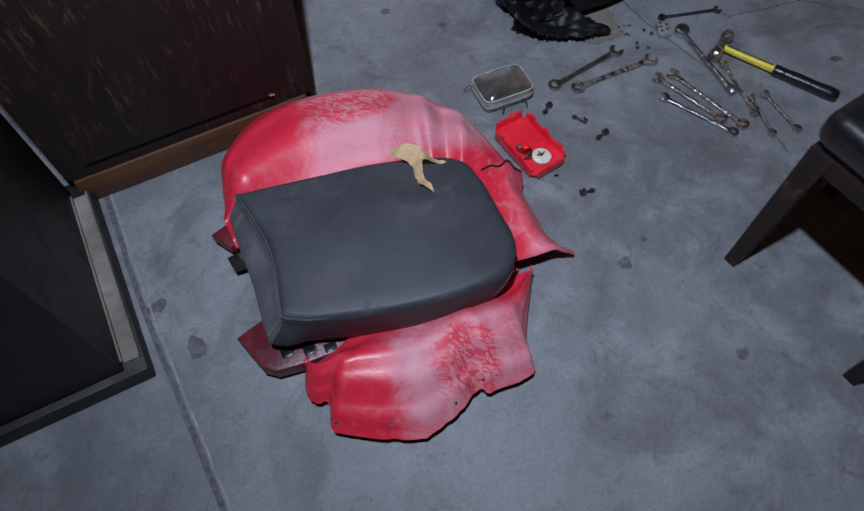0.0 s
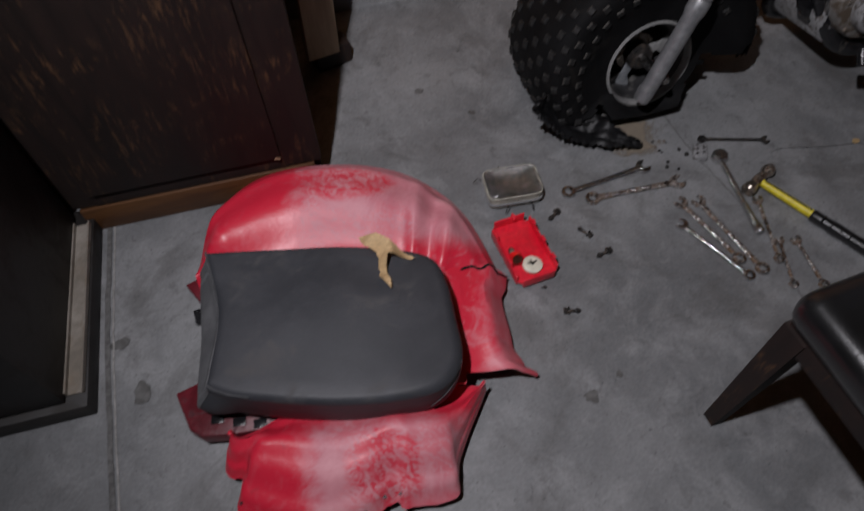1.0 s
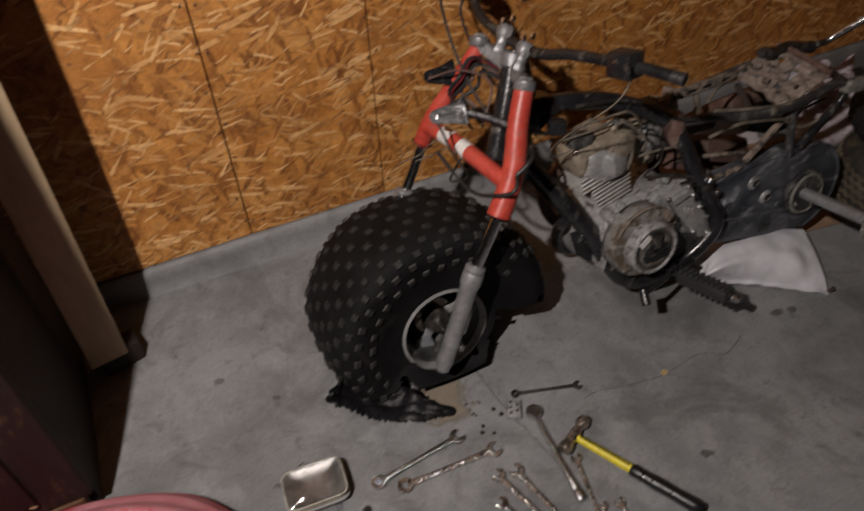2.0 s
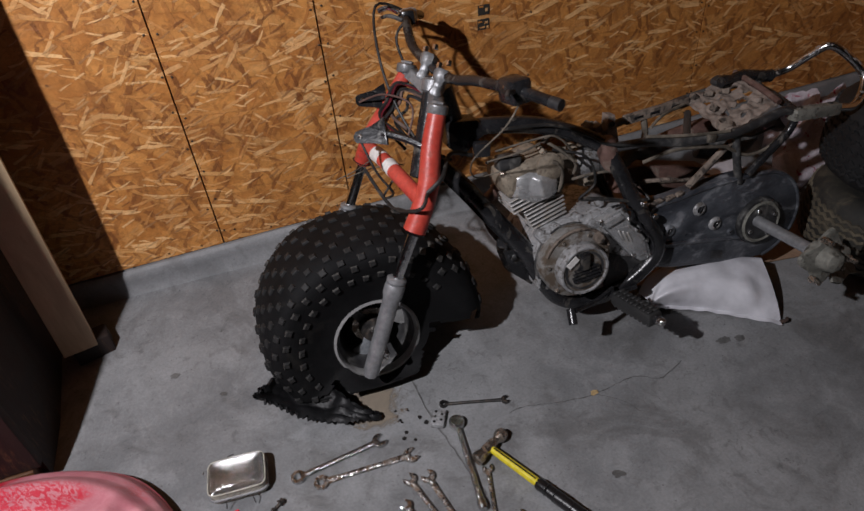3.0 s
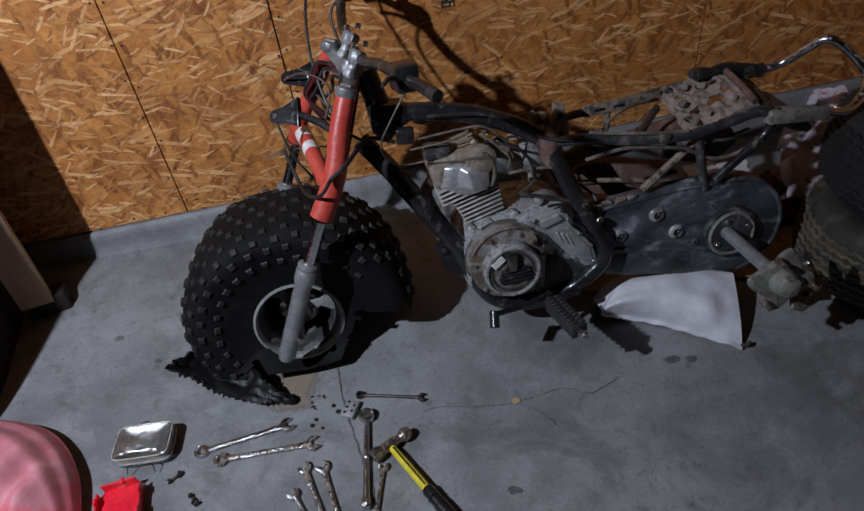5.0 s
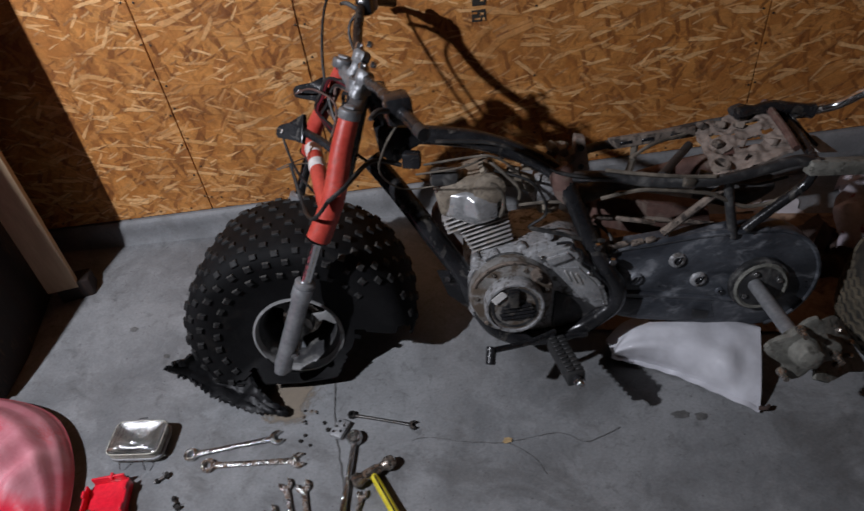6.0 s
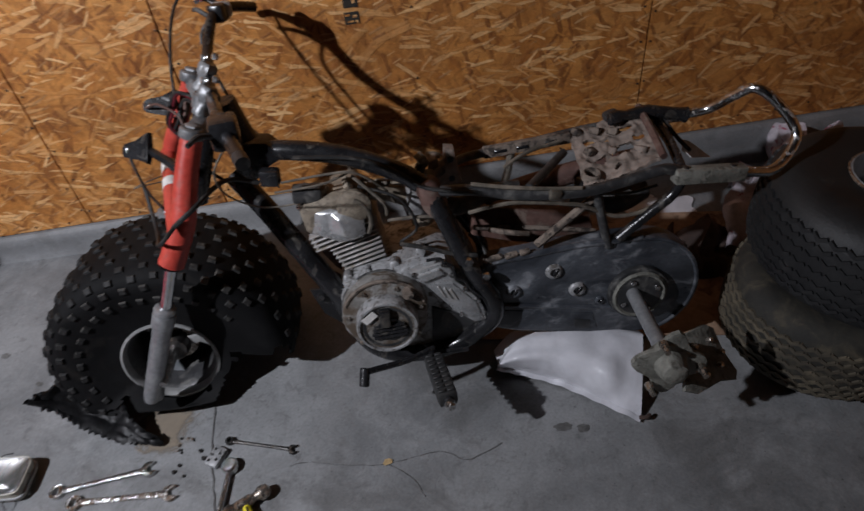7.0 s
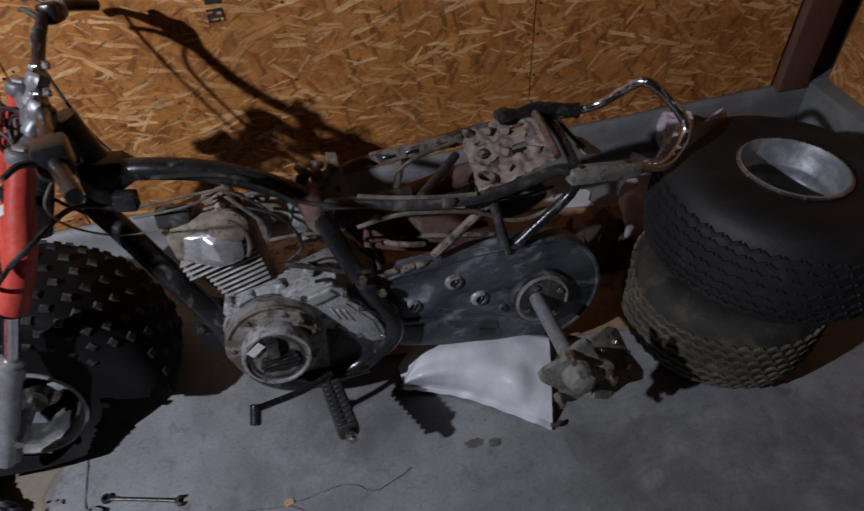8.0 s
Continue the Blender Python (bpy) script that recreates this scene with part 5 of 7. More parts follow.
part("cover_band", tube([V(-0.066 + 0.032 * math.cos(a), -0.135 - 0.006 * math.sin(a), 0.44 + 0.05 * math.sin(a)) for a in (radians(-50 + 12 * k) for k in range(12))], 0.005, 8, 1), HOSE, head, "pale dusty band round the cover")
b = lathe([(0.033, 0.06), (0.036, 0.064), (0.036, 0.076), (0.028, 0.08), (0.0005, 0.08)], SL @ V(0.04, 0, 0.15), SL @ V(0.04, -1, 0.15), 24)
part("cam_cover", b, DUSTALLOY, head)
b = lathe([(0.024, 0), (0.027, 0.004), (0.027, 0.014), (0.015, 0.02)], SL @ V(-0.03, -0.02, 0.18), SL @ V(-0.03, -0.02, 1), 18)
part("valve_cap", b, DUSTALLOY, head)
for x, y in ((-0.07, -0.05), (0.045, -0.05), (-0.07, 0.05), (0.045, 0.05)):
    part("head_nut", bolt_head(SL @ V(x, y, 0.178), UPC, 0.008, 0.01), RUSTSTEEL, head)
carb = part("carburettor", box((0.07, 0.06, 0.075), (0.075, -0.05, 0.425), (0, 12, 10), bevel=0.014), ALLOY, trike, "grimy alloy carburettor")
part("float_bowl", lathe([(0.026, 0), (0.028, 0.004), (0.026, 0.028), (0.015, 0.033)], (0.075, -0.05, 0.395), (0.075, -0.05, 0), 18), DUSTALLOY, carb)
part("slide_cap", lathe([(0.022, 0), (0.023, 0.02), (0.012, 0.03), (0.006, 0.05)], (0.08, -0.05, 0.46), (0.09, -0.05, 1), 16), BLACKDIRTY, carb)
part("intake", tube([SL @ V(0.06, 0.0, 0.14), V(0.01, -0.05, 0.45), V(0.05, -0.05, 0.43)], 0.02, 12, 4), DUSTALLOY, carb)
part("air_tube", tube([V(0.1, -0.05, 0.42), V(0.16, -0.06, 0.4), V(0.22, -0.04, 0.41), V(0.3, -0.04, 0.41)], 0.022, 12, 5, wob=0.15), BLACKDIRTY, carb)
part("exhaust_stub", tube([SL @ V(-0.06, 0.03, 0.13), V(-0.17, -0.03, 0.4), V(-0.185, 0.03, 0.33), V(-0.13, 0.06, 0.2), V(0.0, 0.08, 0.12)], 0.016, 12, 6), RUSTRED, trike, "rusty exhaust header")

# chain case, axle, hub
CASE = [(0.545 + 0.137 * math.cos(a), 0.184 + 0.137 * math.sin(a)) for a in (radians(-78 + 168 * k / 16) for k in range(17))]
CASE += [(0.48, 0.323), (0.376, 0.322), (0.29, 0.314), (0.2, 0.308), (0.182, 0.28), (0.19, 0.13), (0.225, 0.114), (0.27, 0.1), (0.4, 0.075), (0.5, 0.053)]
cc = part("chain_case", slab(CASE, 0.12, 0.168, SIDE, 0.01), CASEBLACK, trike, "scuffed black chain case")
part("case_lip", tube([V(0.545 + (x - 0.545) * 0.97, -0.167, 0.184 + (z - 0.184) * 0.96) for x, z in CASE[:17]], 0.0055, 6, 2), CASEBLACK, cc)
part("case_lip", tube([V(0.545, -0.165, 0.318), V(0.48, -0.165, 0.32), V(0.376, -0.165, 0.319), V(0.29, -0.165, 0.311), V(0.2, -0.165, 0.305)], 0.0075, 8, 3), CASEBLACK, cc, "folded upper edge of the case")
for x, z, w in ((0.215, 0.316, 0.045), (0.255, 0.319, 0.03), (0.285, 0.322, 0.024)):
    part("dust_clod", box((w, 0.014, 0.011), (x, -0.166, z), (20, -4, 8), bevel=0.004), DUSTPLATE, cc)
part("case_ridge", tube([V(0.215, -0.169, 0.19), V(0.33, -0.169, 0.168), V(0.44, -0.169, 0.146), V(0.49, -0.169, 0.137)], 0.006, 6, 4), CASEBLACK, cc, "pressed rib along the case")
part("raised_panel", slab([(0.215, 0.176), (0.44, 0.13), (0.45, 0.085), (0.36, 0.094), (0.28, 0.112), (0.22, 0.128)], 0.166, 0.171, SIDE, 0.004), CASEBLACK, cc)
part("cover_patch", slab([(0.395, 0.12), (0.432, 0.112), (0.43, 0.088), (0.395, 0.096)], 0.17, 0.174, SIDE, 0.002), BLACKDIRTY, cc, "square grimy cover patch")
part("hub_plate", lathe([(0.068, 0.165), (0.07, 0.17), (0.067, 0.182), (0.052, 0.188), (0.03, 0.19)], (0.54, 0, 0.178), (0.54, -1, 0.178), 32), BLACKDIRTY, cc, "round bearing housing")
part("bearing_ring", lathe([(0.06, 0.182), (0.062, 0.186), (0.057, 0.191), (0.05, 0.187)], (0.54, 0, 0.178), (0.54, -1, 0.178), 32, close=True), HUBGRIME, cc)
for x, z, r in ((0.348, 0.262, 0.016), (0.401, 0.204, 0.016), (0.256, 0.222, 0.014), (0.453, 0.165, 0.008)):
    w = part("plug", lathe([(r * 1.25, 0.166), (r * 1.2, 0.1705), (r, 0.174), (r * 0.62, 0.175), (r * 0.55, 0.169), (0.0005, 0.169)], (x, 0, z), (x, -1, z), 18), ALLOY if 0.015 < r else CASEBLACK, cc)
    part("plug_slot", box((r * 0.35, 0.008, r * 1.5), (x + r * 0.2, -0.172, z), (0, 35, 0), bevel=0.001, seg=1), BLACKPAINT, w)
for t in (0.4, 2.0, 3.6, 5.2):
    part("housing_bolt", bolt_head((0.54 + 0.042 * math.cos(t), -0.188, 0.178 + 0.042 * math.sin(t)), (0, -1, 0), 0.007, 0.007), STEEL, cc)
ax0, ax1 = W(2.022, 1.772, 0.226), W(2.012, 1.562, 0.272)
axle = part("rear_axle", rod(ax0 + (ax0 - ax1) * 0.3, ax1, 0.0155, seg=18), FORKGREY, trike, "bare grey rear axle")
d = (ax1 - ax0).normalized()
prof_out = []
for i in range(36):
    t = 2 * math.pi * i / 36
    r = 0.062 + 0.013 * math.cos(4 * t + 0.6) + 0.004 * noise.noise((math.cos(t) * 3, math.sin(t) * 3, 5))
    prof_out.append((r * math.cos(t), r * math.sin(t)))
part("wheel_hub", slab(prof_out, -0.006, 0.004, aim(ax1 - d * 0.005, ax1 + d), 0.004), HUBGRIME, axle, "dirty cast wheel hub with studs")
part("hub_boss", lathe([(0.03, -0.04), (0.034, -0.02), (0.03, 0.01), (0.024, 0.03), (0.015, 0.034)], ax1, ax1 + d, 20, wob=0.1), HUBGRIME, axle)
for i in range(3):
    t = 2 * math.pi * i / 3 - 0.2
    p = aim(ax1, ax1 + d) @ V(0.06 * math.cos(t), 0.06 * math.sin(t), 0.0)
    part("stud", lathe([(0.009, 0), (0.009, 0.01), (0.006, 0.012), (0.006, 0.03)], p, p + d, 8), RUSTSTEEL, axle)

plate_m = Matrix.Translation(W(2.11, 1.615, 0.205)) @ pose(0, 0, 0, 55, 10, 25)
fl = [(-0.075, -0.05), (-0.04, -0.066), (0.03, -0.06), (0.075, -0.07), (0.085, -0.052), (0.06, 0.0), (0.05, 0.05), (0.03, 0.062), (-0.03, 0.058), (-0.062, 0.03), (-0.058, -0.01)]
part("hub_flange", slab(fl, -0.004, 0.004, plate_m, 0.002), HUBGRIME, axle, "dirty cast flange plate")
part("flange_arm", tube([ax1, ax1.lerp(W(2.11, 1.615, 0.205), 0.5) + V(0, 0, 0.0), W(2.11, 1.615, 0.205)], 0.01, 8, 4, wob=0.3), HUBGRIME, axle)
for i in range(6):
    t = i * 1.1
    q = plate_m @ V(0.045 * math.cos(t), 0.035 * math.sin(t), 0.006)
    part("flange_bolt", bolt_head(q, plate_m.to_3x3() @ V(0, 0, 1), 0.006, 0.012), RUSTSTEEL, axle)

# peg, shift lever, cables
peg0, peg1 = W(1.553, 1.76, 0.155), W(1.578, 1.592, 0.2)
peg = part("foot_peg", rod(peg0 + (peg0 - peg1) * 0.15, peg1, 0.012, seg=12), BLACKPAINT, trike, "ribbed black rubber foot peg")
pm = aim(peg0.lerp(peg1, 0.12), peg1)
b = box((0.042, 0.034, 0.145), (0, 0, 0.073), bevel=0.008)
b.transform(pm)
part("peg_rubber", b, RUBBER, peg)
for i in range(9):
    for j in (-1, 1):
        b = box((0.016, 0.006, 0.009), (j * 0.0095, 0.0185, 0.012 + i * 0.0152), bevel=0.0015, seg=1)
        b.transform(pm @ pose(0, 0, 0, 0, 0, 0))
        part("peg_rib", b, RUBBER, peg)
        b = box((0.016, 0.006, 0.009), (j * 0.0095, -0.0185, 0.012 + i * 0.0152), bevel=0.0015, seg=1)
        b.transform(pm)
        part("peg_rib", b, RUBBER, peg)
part("peg_bolt", lathe([(0.011, 0), (0.011, 0.012), (0.007, 0.016)], peg1, peg1 + (peg1 - peg0), 10), STEEL, peg)
part("peg_bar", tube([V(-0.03, -0.15, 0.085), V(0.06, -0.19, 0.095), V(0.14, -0.2, 0.1)], 0.0065, 8, 4), BLACKPAINT, trike)
k1 = W(1.403, 1.702, 0.192)
lever = part("shift_lever", tube([V(0.06, -0.21, 0.125), V(0.0, -0.245, 0.13), k1 + V(0.012, 0, 0.004)], 0.007, 8, 4), BLACKPAINT, trike, "black gear lever")
part("lever_tip", rod(k1 + V(0.004, 0.008, 0.008), k1 + V(-0.003, -0.017, -0.023), 0.0115, seg=12), BLACKPAINT, lever)
for k in range(6):
    a = topf.lerp(redf, 0.06 + 0.03 * k)
    c = topf.lerp(redf, 0.42 + 0.04 * (k % 3))
    off = V(-0.022 + 0.009 * k, -0.024 - 0.004 * (k % 2), 0.006 * math.sin(k * 2.1))
    loom = [topn.lerp(topf, 0.75) + V(0.02, 0, -0.02 - 0.006 * k), a + off, a.lerp(c, 0.5) + off * 1.25 + V(0.006 * math.sin(k * 3), 0, 0), c + off, c + off + V(0.04, -0.01, -0.05 - 0.01 * (k % 3))]
    part("loom_wire", tube(loom, 0.0042, 6, 5), (WIRE, DARKRED, WIRE, RUSTRED, WIRE, WIRE)[k], trike, "loose lamp wire on the fork")
cables = [
    ([bar_pts[1] + V(0, 0, -0.01), W(1.245, 1.74, 0.73), W(1.215, 1.85, 0.6), W(1.25, 1.93, 0.5), W(1.33, 1.93, 0.5)], 0.0035, HOSE),
    ([bar_pts[9], W(1.13, 2.25, 0.83), W(1.1, 2.12, 0.72), W(1.13, 2.0, 0.6), W(1.2, 1.95, 0.55)], 0.004, WIRE),
    ([bar_pts[8], W(1.16, 2.2, 0.75), W(1.2, 2.14, 0.62), W(1.26, 2.08, 0.55)], 0.004, WIRE),
    ([W(1.1, 1.83, 0.56), W(1.08, 1.80, 0.55), W(1.06, 1.82, 0.53), W(1.03, 1.9, 0.5), W(1.0, 2.0, 0.55)], 0.005, WIRE),
    ([W(1.1, 1.83, 0.56), W(1.14, 1.84, 0.585), W(1.19, 1.93, 0.58), W(1.25, 1.95, 0.55)], 0.006, WIRE),
    ([W(1.0, 2.0, 0.63), W(1.02, 1.96, 0.56), W(1.05, 1.95, 0.5), W(1.04, 2.02, 0.45), W(1.1, 2.05, 0.5)], 0.0035, WIRE),
    ([W(1.03, 2.1, 0.67), W(1.08, 2.05, 0.7), W(1.13, 2.0, 0.68), W(1.1, 1.98, 0.6)], 0.003, RUSTRED),
    ([W(0.96, 2.03, 0.52), W(0.99, 2.0, 0.545), W(1.03, 2.03, 0.53), W(1.07, 1.99, 0.55), W(1.1, 2.03, 0.52)], 0.0025, HOSE),
    ([W(0.94, 2.08, 0.49), W(0.98, 2.05, 0.52), W(1.02, 2.09, 0.51), W(1.06, 2.07, 0.54)], 0.0025, HOSE),
    ([V(-0.2, -0.13, 0.545), V(-0.1, -0.14, 0.555), V(-0.05, -0.14, 0.55), V(0.0, -0.12, 0.5), V(0.02, -0.1, 0.45)], 0.005, HOSE),
    ([V(-0.22, -0.12, 0.52), V(-0.12, -0.13, 0.53), V(-0.06, -0.12, 0.545)], 0.0045, HOSE),
    ([V(-0.06, -0.11, 0.53), V(-0.03, -0.13, 0.505), V(0.0, -0.14, 0.47), V(0.0, -0.13, 0.44)], 0.007, HOSE),
    ([V(0.0, -0.12, 0.42), V(0.06, -0.13, 0.425), V(0.13, -0.14, 0.42)], 0.007, HOSE),
    ([V(-0.05, -0.12, 0.51), V(0.03, -0.14, 0.48), V(0.06, -0.13, 0.4), V(0.02, -0.12, 0.36), V(0.08, -0.12, 0.345)], 0.004, WIRE),
    ([V(0.02, -0.14, 0.37), V(0.08, -0.16, 0.36), V(0.13, -0.17, 0.345), V(0.18, -0.18, 0.34)], 0.006, WIRE),
    ([V(-0.17, -0.105, 0.585), V(-0.05, -0.12, 0.573), V(0.04, -0.13, 0.53), V(0.09, -0.15, 0.5), V(0.2, -0.175, 0.485)], 0.0055, WIRE),
    ([V(0.17, -0.17, 0.44), V(0.26, -0.18, 0.455), V(0.386, -0.182, 0.434), V(0.424, -0.178, 0.416), V(0.483, -0.17, 0.384), V(0.544, -0.172, 0.39), V(0.585, -0.175, 0.42)], 0.0085, HOSE),
    ([V(0.18, -0.165, 0.503), V(0.24, -0.18, 0.495), V(0.33, -0.19, 0.482), V(0.4, -0.195, 0.476)], 0.008, HOSE),
    ([V(0.265, -0.06, 0.478), V(0.32, -0.035, 0.495), V(0.4, -0.01, 0.5)], 0.008, HOSE),
    ([V(0.42, -0.185, 0.455), V(0.47, -0.17, 0.44), V(0.52, -0.15, 0.425), V(0.57, -0.16, 0.44)], 0.004, WIRE),
    ([V(0.17, -0.12, 0.36), V(0.2, -0.15, 0.33), V(0.19, -0.18, 0.3)], 0.005, WIRE),
    ([V(0.22, -0.1, 0.35), V(0.26, -0.14, 0.36), V(0.3, -0.13, 0.345)], 0.007, DUSTPLATE),
]
for pts, r, m in cables:
    part("cable", tube(pts, r * (0.55 if m == HOSE else 0.85), 7, 6), m, trike, "loose dusty cable")
part("ignition_coil", box((0.06, 0.035, 0.035), (-0.16, -0.1, 0.5), (0, 8, 5), bevel=0.006), BLACKDIRTY, trike, "black ignition coil")
part("relay_box", box((0.04, 0.03, 0.036), (-0.225, -0.105, 0.55), (0, 5, -8), bevel=0.006), BLACKPAINT, trike)
for i in range(16):
    p = V(random.uniform(-0.1, 0.12), random.uniform(-0.1, 0.0), random.uniform(0.47, 0.53))
    part("grime_clump", box((random.uniform(0.02, 0.045), random.uniform(0.015, 0.03), random.uniform(0.008, 0.02)), p, (random.uniform(0, 60), random.uniform(0, 60), random.uniform(0, 180)), bevel=0.004), random.choice((DUSTALLOY, DUSTPLATE, BLACKDIRTY, HOSE)), trike)

# ---- white bag, cardboard and rags under the machine ----
BAG_FRONT = spline([V(1.709, 1.786, 0.03), V(1.765, 1.776, 0.012), V(1.848, 1.737, 0.006), V(1.93, 1.675, 0.005), V(2.006, 1.609, 0.008)], 8)
BAG_TOP = spline([V(1.71, 1.79, 0.036), V(1.765, 1.826, 0.08), V(1.86, 1.838, 0.1), V(1.96, 1.815, 0.1), V(2.056, 1.776, 0.093)], 8)


def bag(u, v):
    """From the welded seam on the floor over the belly to the upper edge, and down behind."""
    k = round(u * (len(BAG_FRONT) - 1))
    a, c = BAG_FRONT[k], BAG_TOP[k]
    full = smooth(0.0, 0.22, u) * smooth(1.02, 0.78, u)
    if v < 0.6:
        q = v / 0.6
        p = a.lerp(c, q)
        p += V(-0.2, -0.55, 0.8) * (0.046 * math.sin(math.pi * q ** 0.85) * (0.3 + 0.7 * full))
        p += V(0, -0.4, 0.6) * (0.006 * noise.noise((u * 26, q * 3, 3)) * smooth(0.45, 0.0, q) * smooth(0, 0.06, q))
        p += V(0, -0.4, 0.6) * 0.014 * noise.noise((u * 6, q * 4, 1)) * full
        pull = math.exp(-((u - 0.88) / 0.05) ** 2) * (1 - q) + math.exp(-((u - 0.16) / 0.05) ** 2) * 0.7
        p += V(0, 0.4, -0.6) * 0.016 * pull * math.sin(math.pi * q)
    else:
        q = (v - 0.6) / 0.4
        p = c.lerp(V(c.x, c.y + 0.05, 0.006), q)
        p.y += 0.03 * math.sin(math.pi * q)
    return p


sack = thing("plastic_bag", pose(0, 0, 0), "puffed white plastic bag on the floor under the chain case", "bag")
part("pouch", sheet(bag, 32, 40, 0.002), BAGWHITE, sack, smooth=80)
part("seam", sheet(lambda u, v: bag(u, 0.0) + V(-0.006 * v, -0.011 * v, -0.002 * v + 0.0035 + 0.002 * math.sin(u * 50)), 32, 2, 0.0015), BAGWHITE, sack, "crimped welded seam")
part("twist", tube([bag(1, 0) + V(-0.004, 0, 0.003), bag(1, 0) + V(0.012, -0.004, 0.007), bag(1, 0) + V(0.02, 0.002, 0.006)], 0.005, 8, 4), DARKRAG, sack, "dark knotted corner")


def crumple(u, v, a, b, c, d, amp, f):
    p = V(*a).lerp(V(*b), u).lerp(V(*d).lerp(V(*c), u), v)
    e = math.sin(math.pi * u) * math.sin(math.pi * v)
    p.z += amp * e * (0.7 + 0.8 * noise.noise((u * f, v * f, f))) + 0.25 * amp * abs(noise.noise((u * f * 2.5, v * f * 2.5, 1)))
    p.x += amp * 0.5 * noise.noise((u * f, v * f, 9))
    p.y += amp * 0.5 * noise.noise((u * f, v * f, 14))
    p.z = max(p.z, ground(p.y) + 0.003)
    return p


whole("cardboard_sheet", sheet(lambda u, v: crumple(u, v, (1.66, 1.9, 0.0), (2.34, 1.8, 0), (2.46, 2.2, 0), (1.7, 2.3, 0), 0.006, 4), 20, 14, 0.004), CARD, Matrix(), "flattened brown cardboard sheet on the floor under the machine", "cardboard")
whole("cloth_rag", sheet(lambda u, v: crumple(u, v, (2.42, 2.08, 0.02), (2.7, 2.09, 0.04), (2.88, 2.34, 0.08), (2.55, 2.36, 0.08), 0.27, 3), 26, 20, 0.003), RAG, Matrix(), "crumpled white cotton rag with pink print on the floor", "rag", smooth=70)
whole("cloth_rag", sheet(lambda u, v: crumple(u, v, (2.2, 2.0, 0.01), (2.42, 1.98, 0.01), (2.46, 2.16, 0.02), (2.24, 2.2, 0.02), 0.1, 5), 20, 16, 0.003), DARKRAG, Matrix(), "crumpled dark brown rag on the cardboard", "rag", smooth=70)
for i, (x, y, s) in enumerate(((2.3, 2.24, 0.07), (2.42, 2.08, 0.045), (2.22, 2.27, 0.05))):
    whole("paper_scrap", sheet(lambda u, v: crumple(u, v, (x - s, y - s * 0.5, 0.01), (x + s, y - s * 0.6, 0.01), (x + s, y + s * 0.5, 0.03), (x - s, y + s * 0.5, 0.03), 0.03, 3 + i), 10, 8, 0.002), BAGWHITE, Matrix(), "crumpled pale paper scrap on the floor", "scrap", smooth=70)


# ---- spare wheels, stacked flat ----
def spare(m, label, tread_mat, side_mat, span=3, R=0.272, half=0.125, rim_r=0.11):
    t = thing("spare_wheel", m, label, "wheel", "stacked spare wheels")
    prof = []
    for i in range(25):
        q = -1 + 2 * i / 24
        r = rim_r + (R - rim_r) * (1 - abs(q) ** 2.6) ** 0.6
        z = half * math.copysign(abs(math.sin(q * math.pi / 2)) ** 0.9, q) * (1 - 0.1 * smooth(0.85, 1, abs(q)))
        prof.append((max(r, rim_r), z))
    tyre = part("tyre", lathe(prof, (0, 0, 0), (0, 0, 1), 72, cap=False), side_mat, t, "black turf tyre", smooth=60)
    o = bmesh.new()
    for j in range(-span, span + 1):
        q = j * 0.12
        r = rim_r + (R - rim_r) * (1 - abs(q) ** 2.6) ** 0.6
        z = half * math.copysign(abs(math.sin(q * math.pi / 2)) ** 0.9, q) if j else 0
        for i in range(46):
            a = 2 * math.pi * (i + 0.5 * (j % 2)) / 46
            for s in (-1, 1):
                c = a + s * 0.028
                box((0.008, 0.02, 0.008), (r * math.cos(c), r * math.sin(c), z), (s * 32, 0, math.degrees(c)), bm=o)
    tagged(part("tread", o, tread_mat, tyre, "worn chevron tread blocks", smooth=0), "worn chevron tread blocks", kind="stuff")
    pr = [(rim_r, half * 0.9), (rim_r + 0.004, half * 0.9 + 0.006), (rim_r - 0.002, half * 0.9 + 0.009), (rim_r - 0.006, half * 0.88), (rim_r - 0.008, half * 0.62), (rim_r - 0.013, half * 0.57), (rim_r - 0.013, half * 0.5), (rim_r - 0.009, half * 0.44), (rim_r - 0.011, half * 0.3), (rim_r - 0.022, half * 0.2), (rim_r - 0.026, half * 0.05), (rim_r - 0.03, -half * 0.4), (0.055, -half * 0.5), (0.045, -half * 0.45), (0.03, -half * 0.45)]
    rim = part("rim", lathe(pr + [(r - 0.002, z - 0.003) for r, z in reversed(pr)], (0, 0, 0), (0, 0, 1), 48, close=True), RIMGREY, t, "grey steel rim with a rusty lip")
    part("rim_lip", lathe([(rim_r + 0.0025, half * 0.9 + 0.009), (rim_r + 0.0055, half * 0.9 + 0.006), (rim_r + 0.004, half * 0.9 + 0.002), (rim_r - 0.001, half * 0.9 + 0.006)], (0, 0, 0), (0, 0, 1), 48, close=True), RUSTSTEEL, rim)
    for k in range(4):
        c = k * math.pi / 2 + 0.5
        part("lug_hole", lathe([(0.008, 0), (0.008, 0.002)], (0.058 * math.cos(c), 0.058 * math.sin(c), -half * 0.49), (0.058 * math.cos(c), 0.058 * math.sin(c), 1), 10), BLACKPAINT, rim)
    return t


spare(pose(2.482, 1.772, 0.118, 0, 0, 20), "black turf tyre with muddy tread lying flat on the floor", OLDTREAD, OLDSIDE, R=0.218, half=0.115, rim_r=0.104)
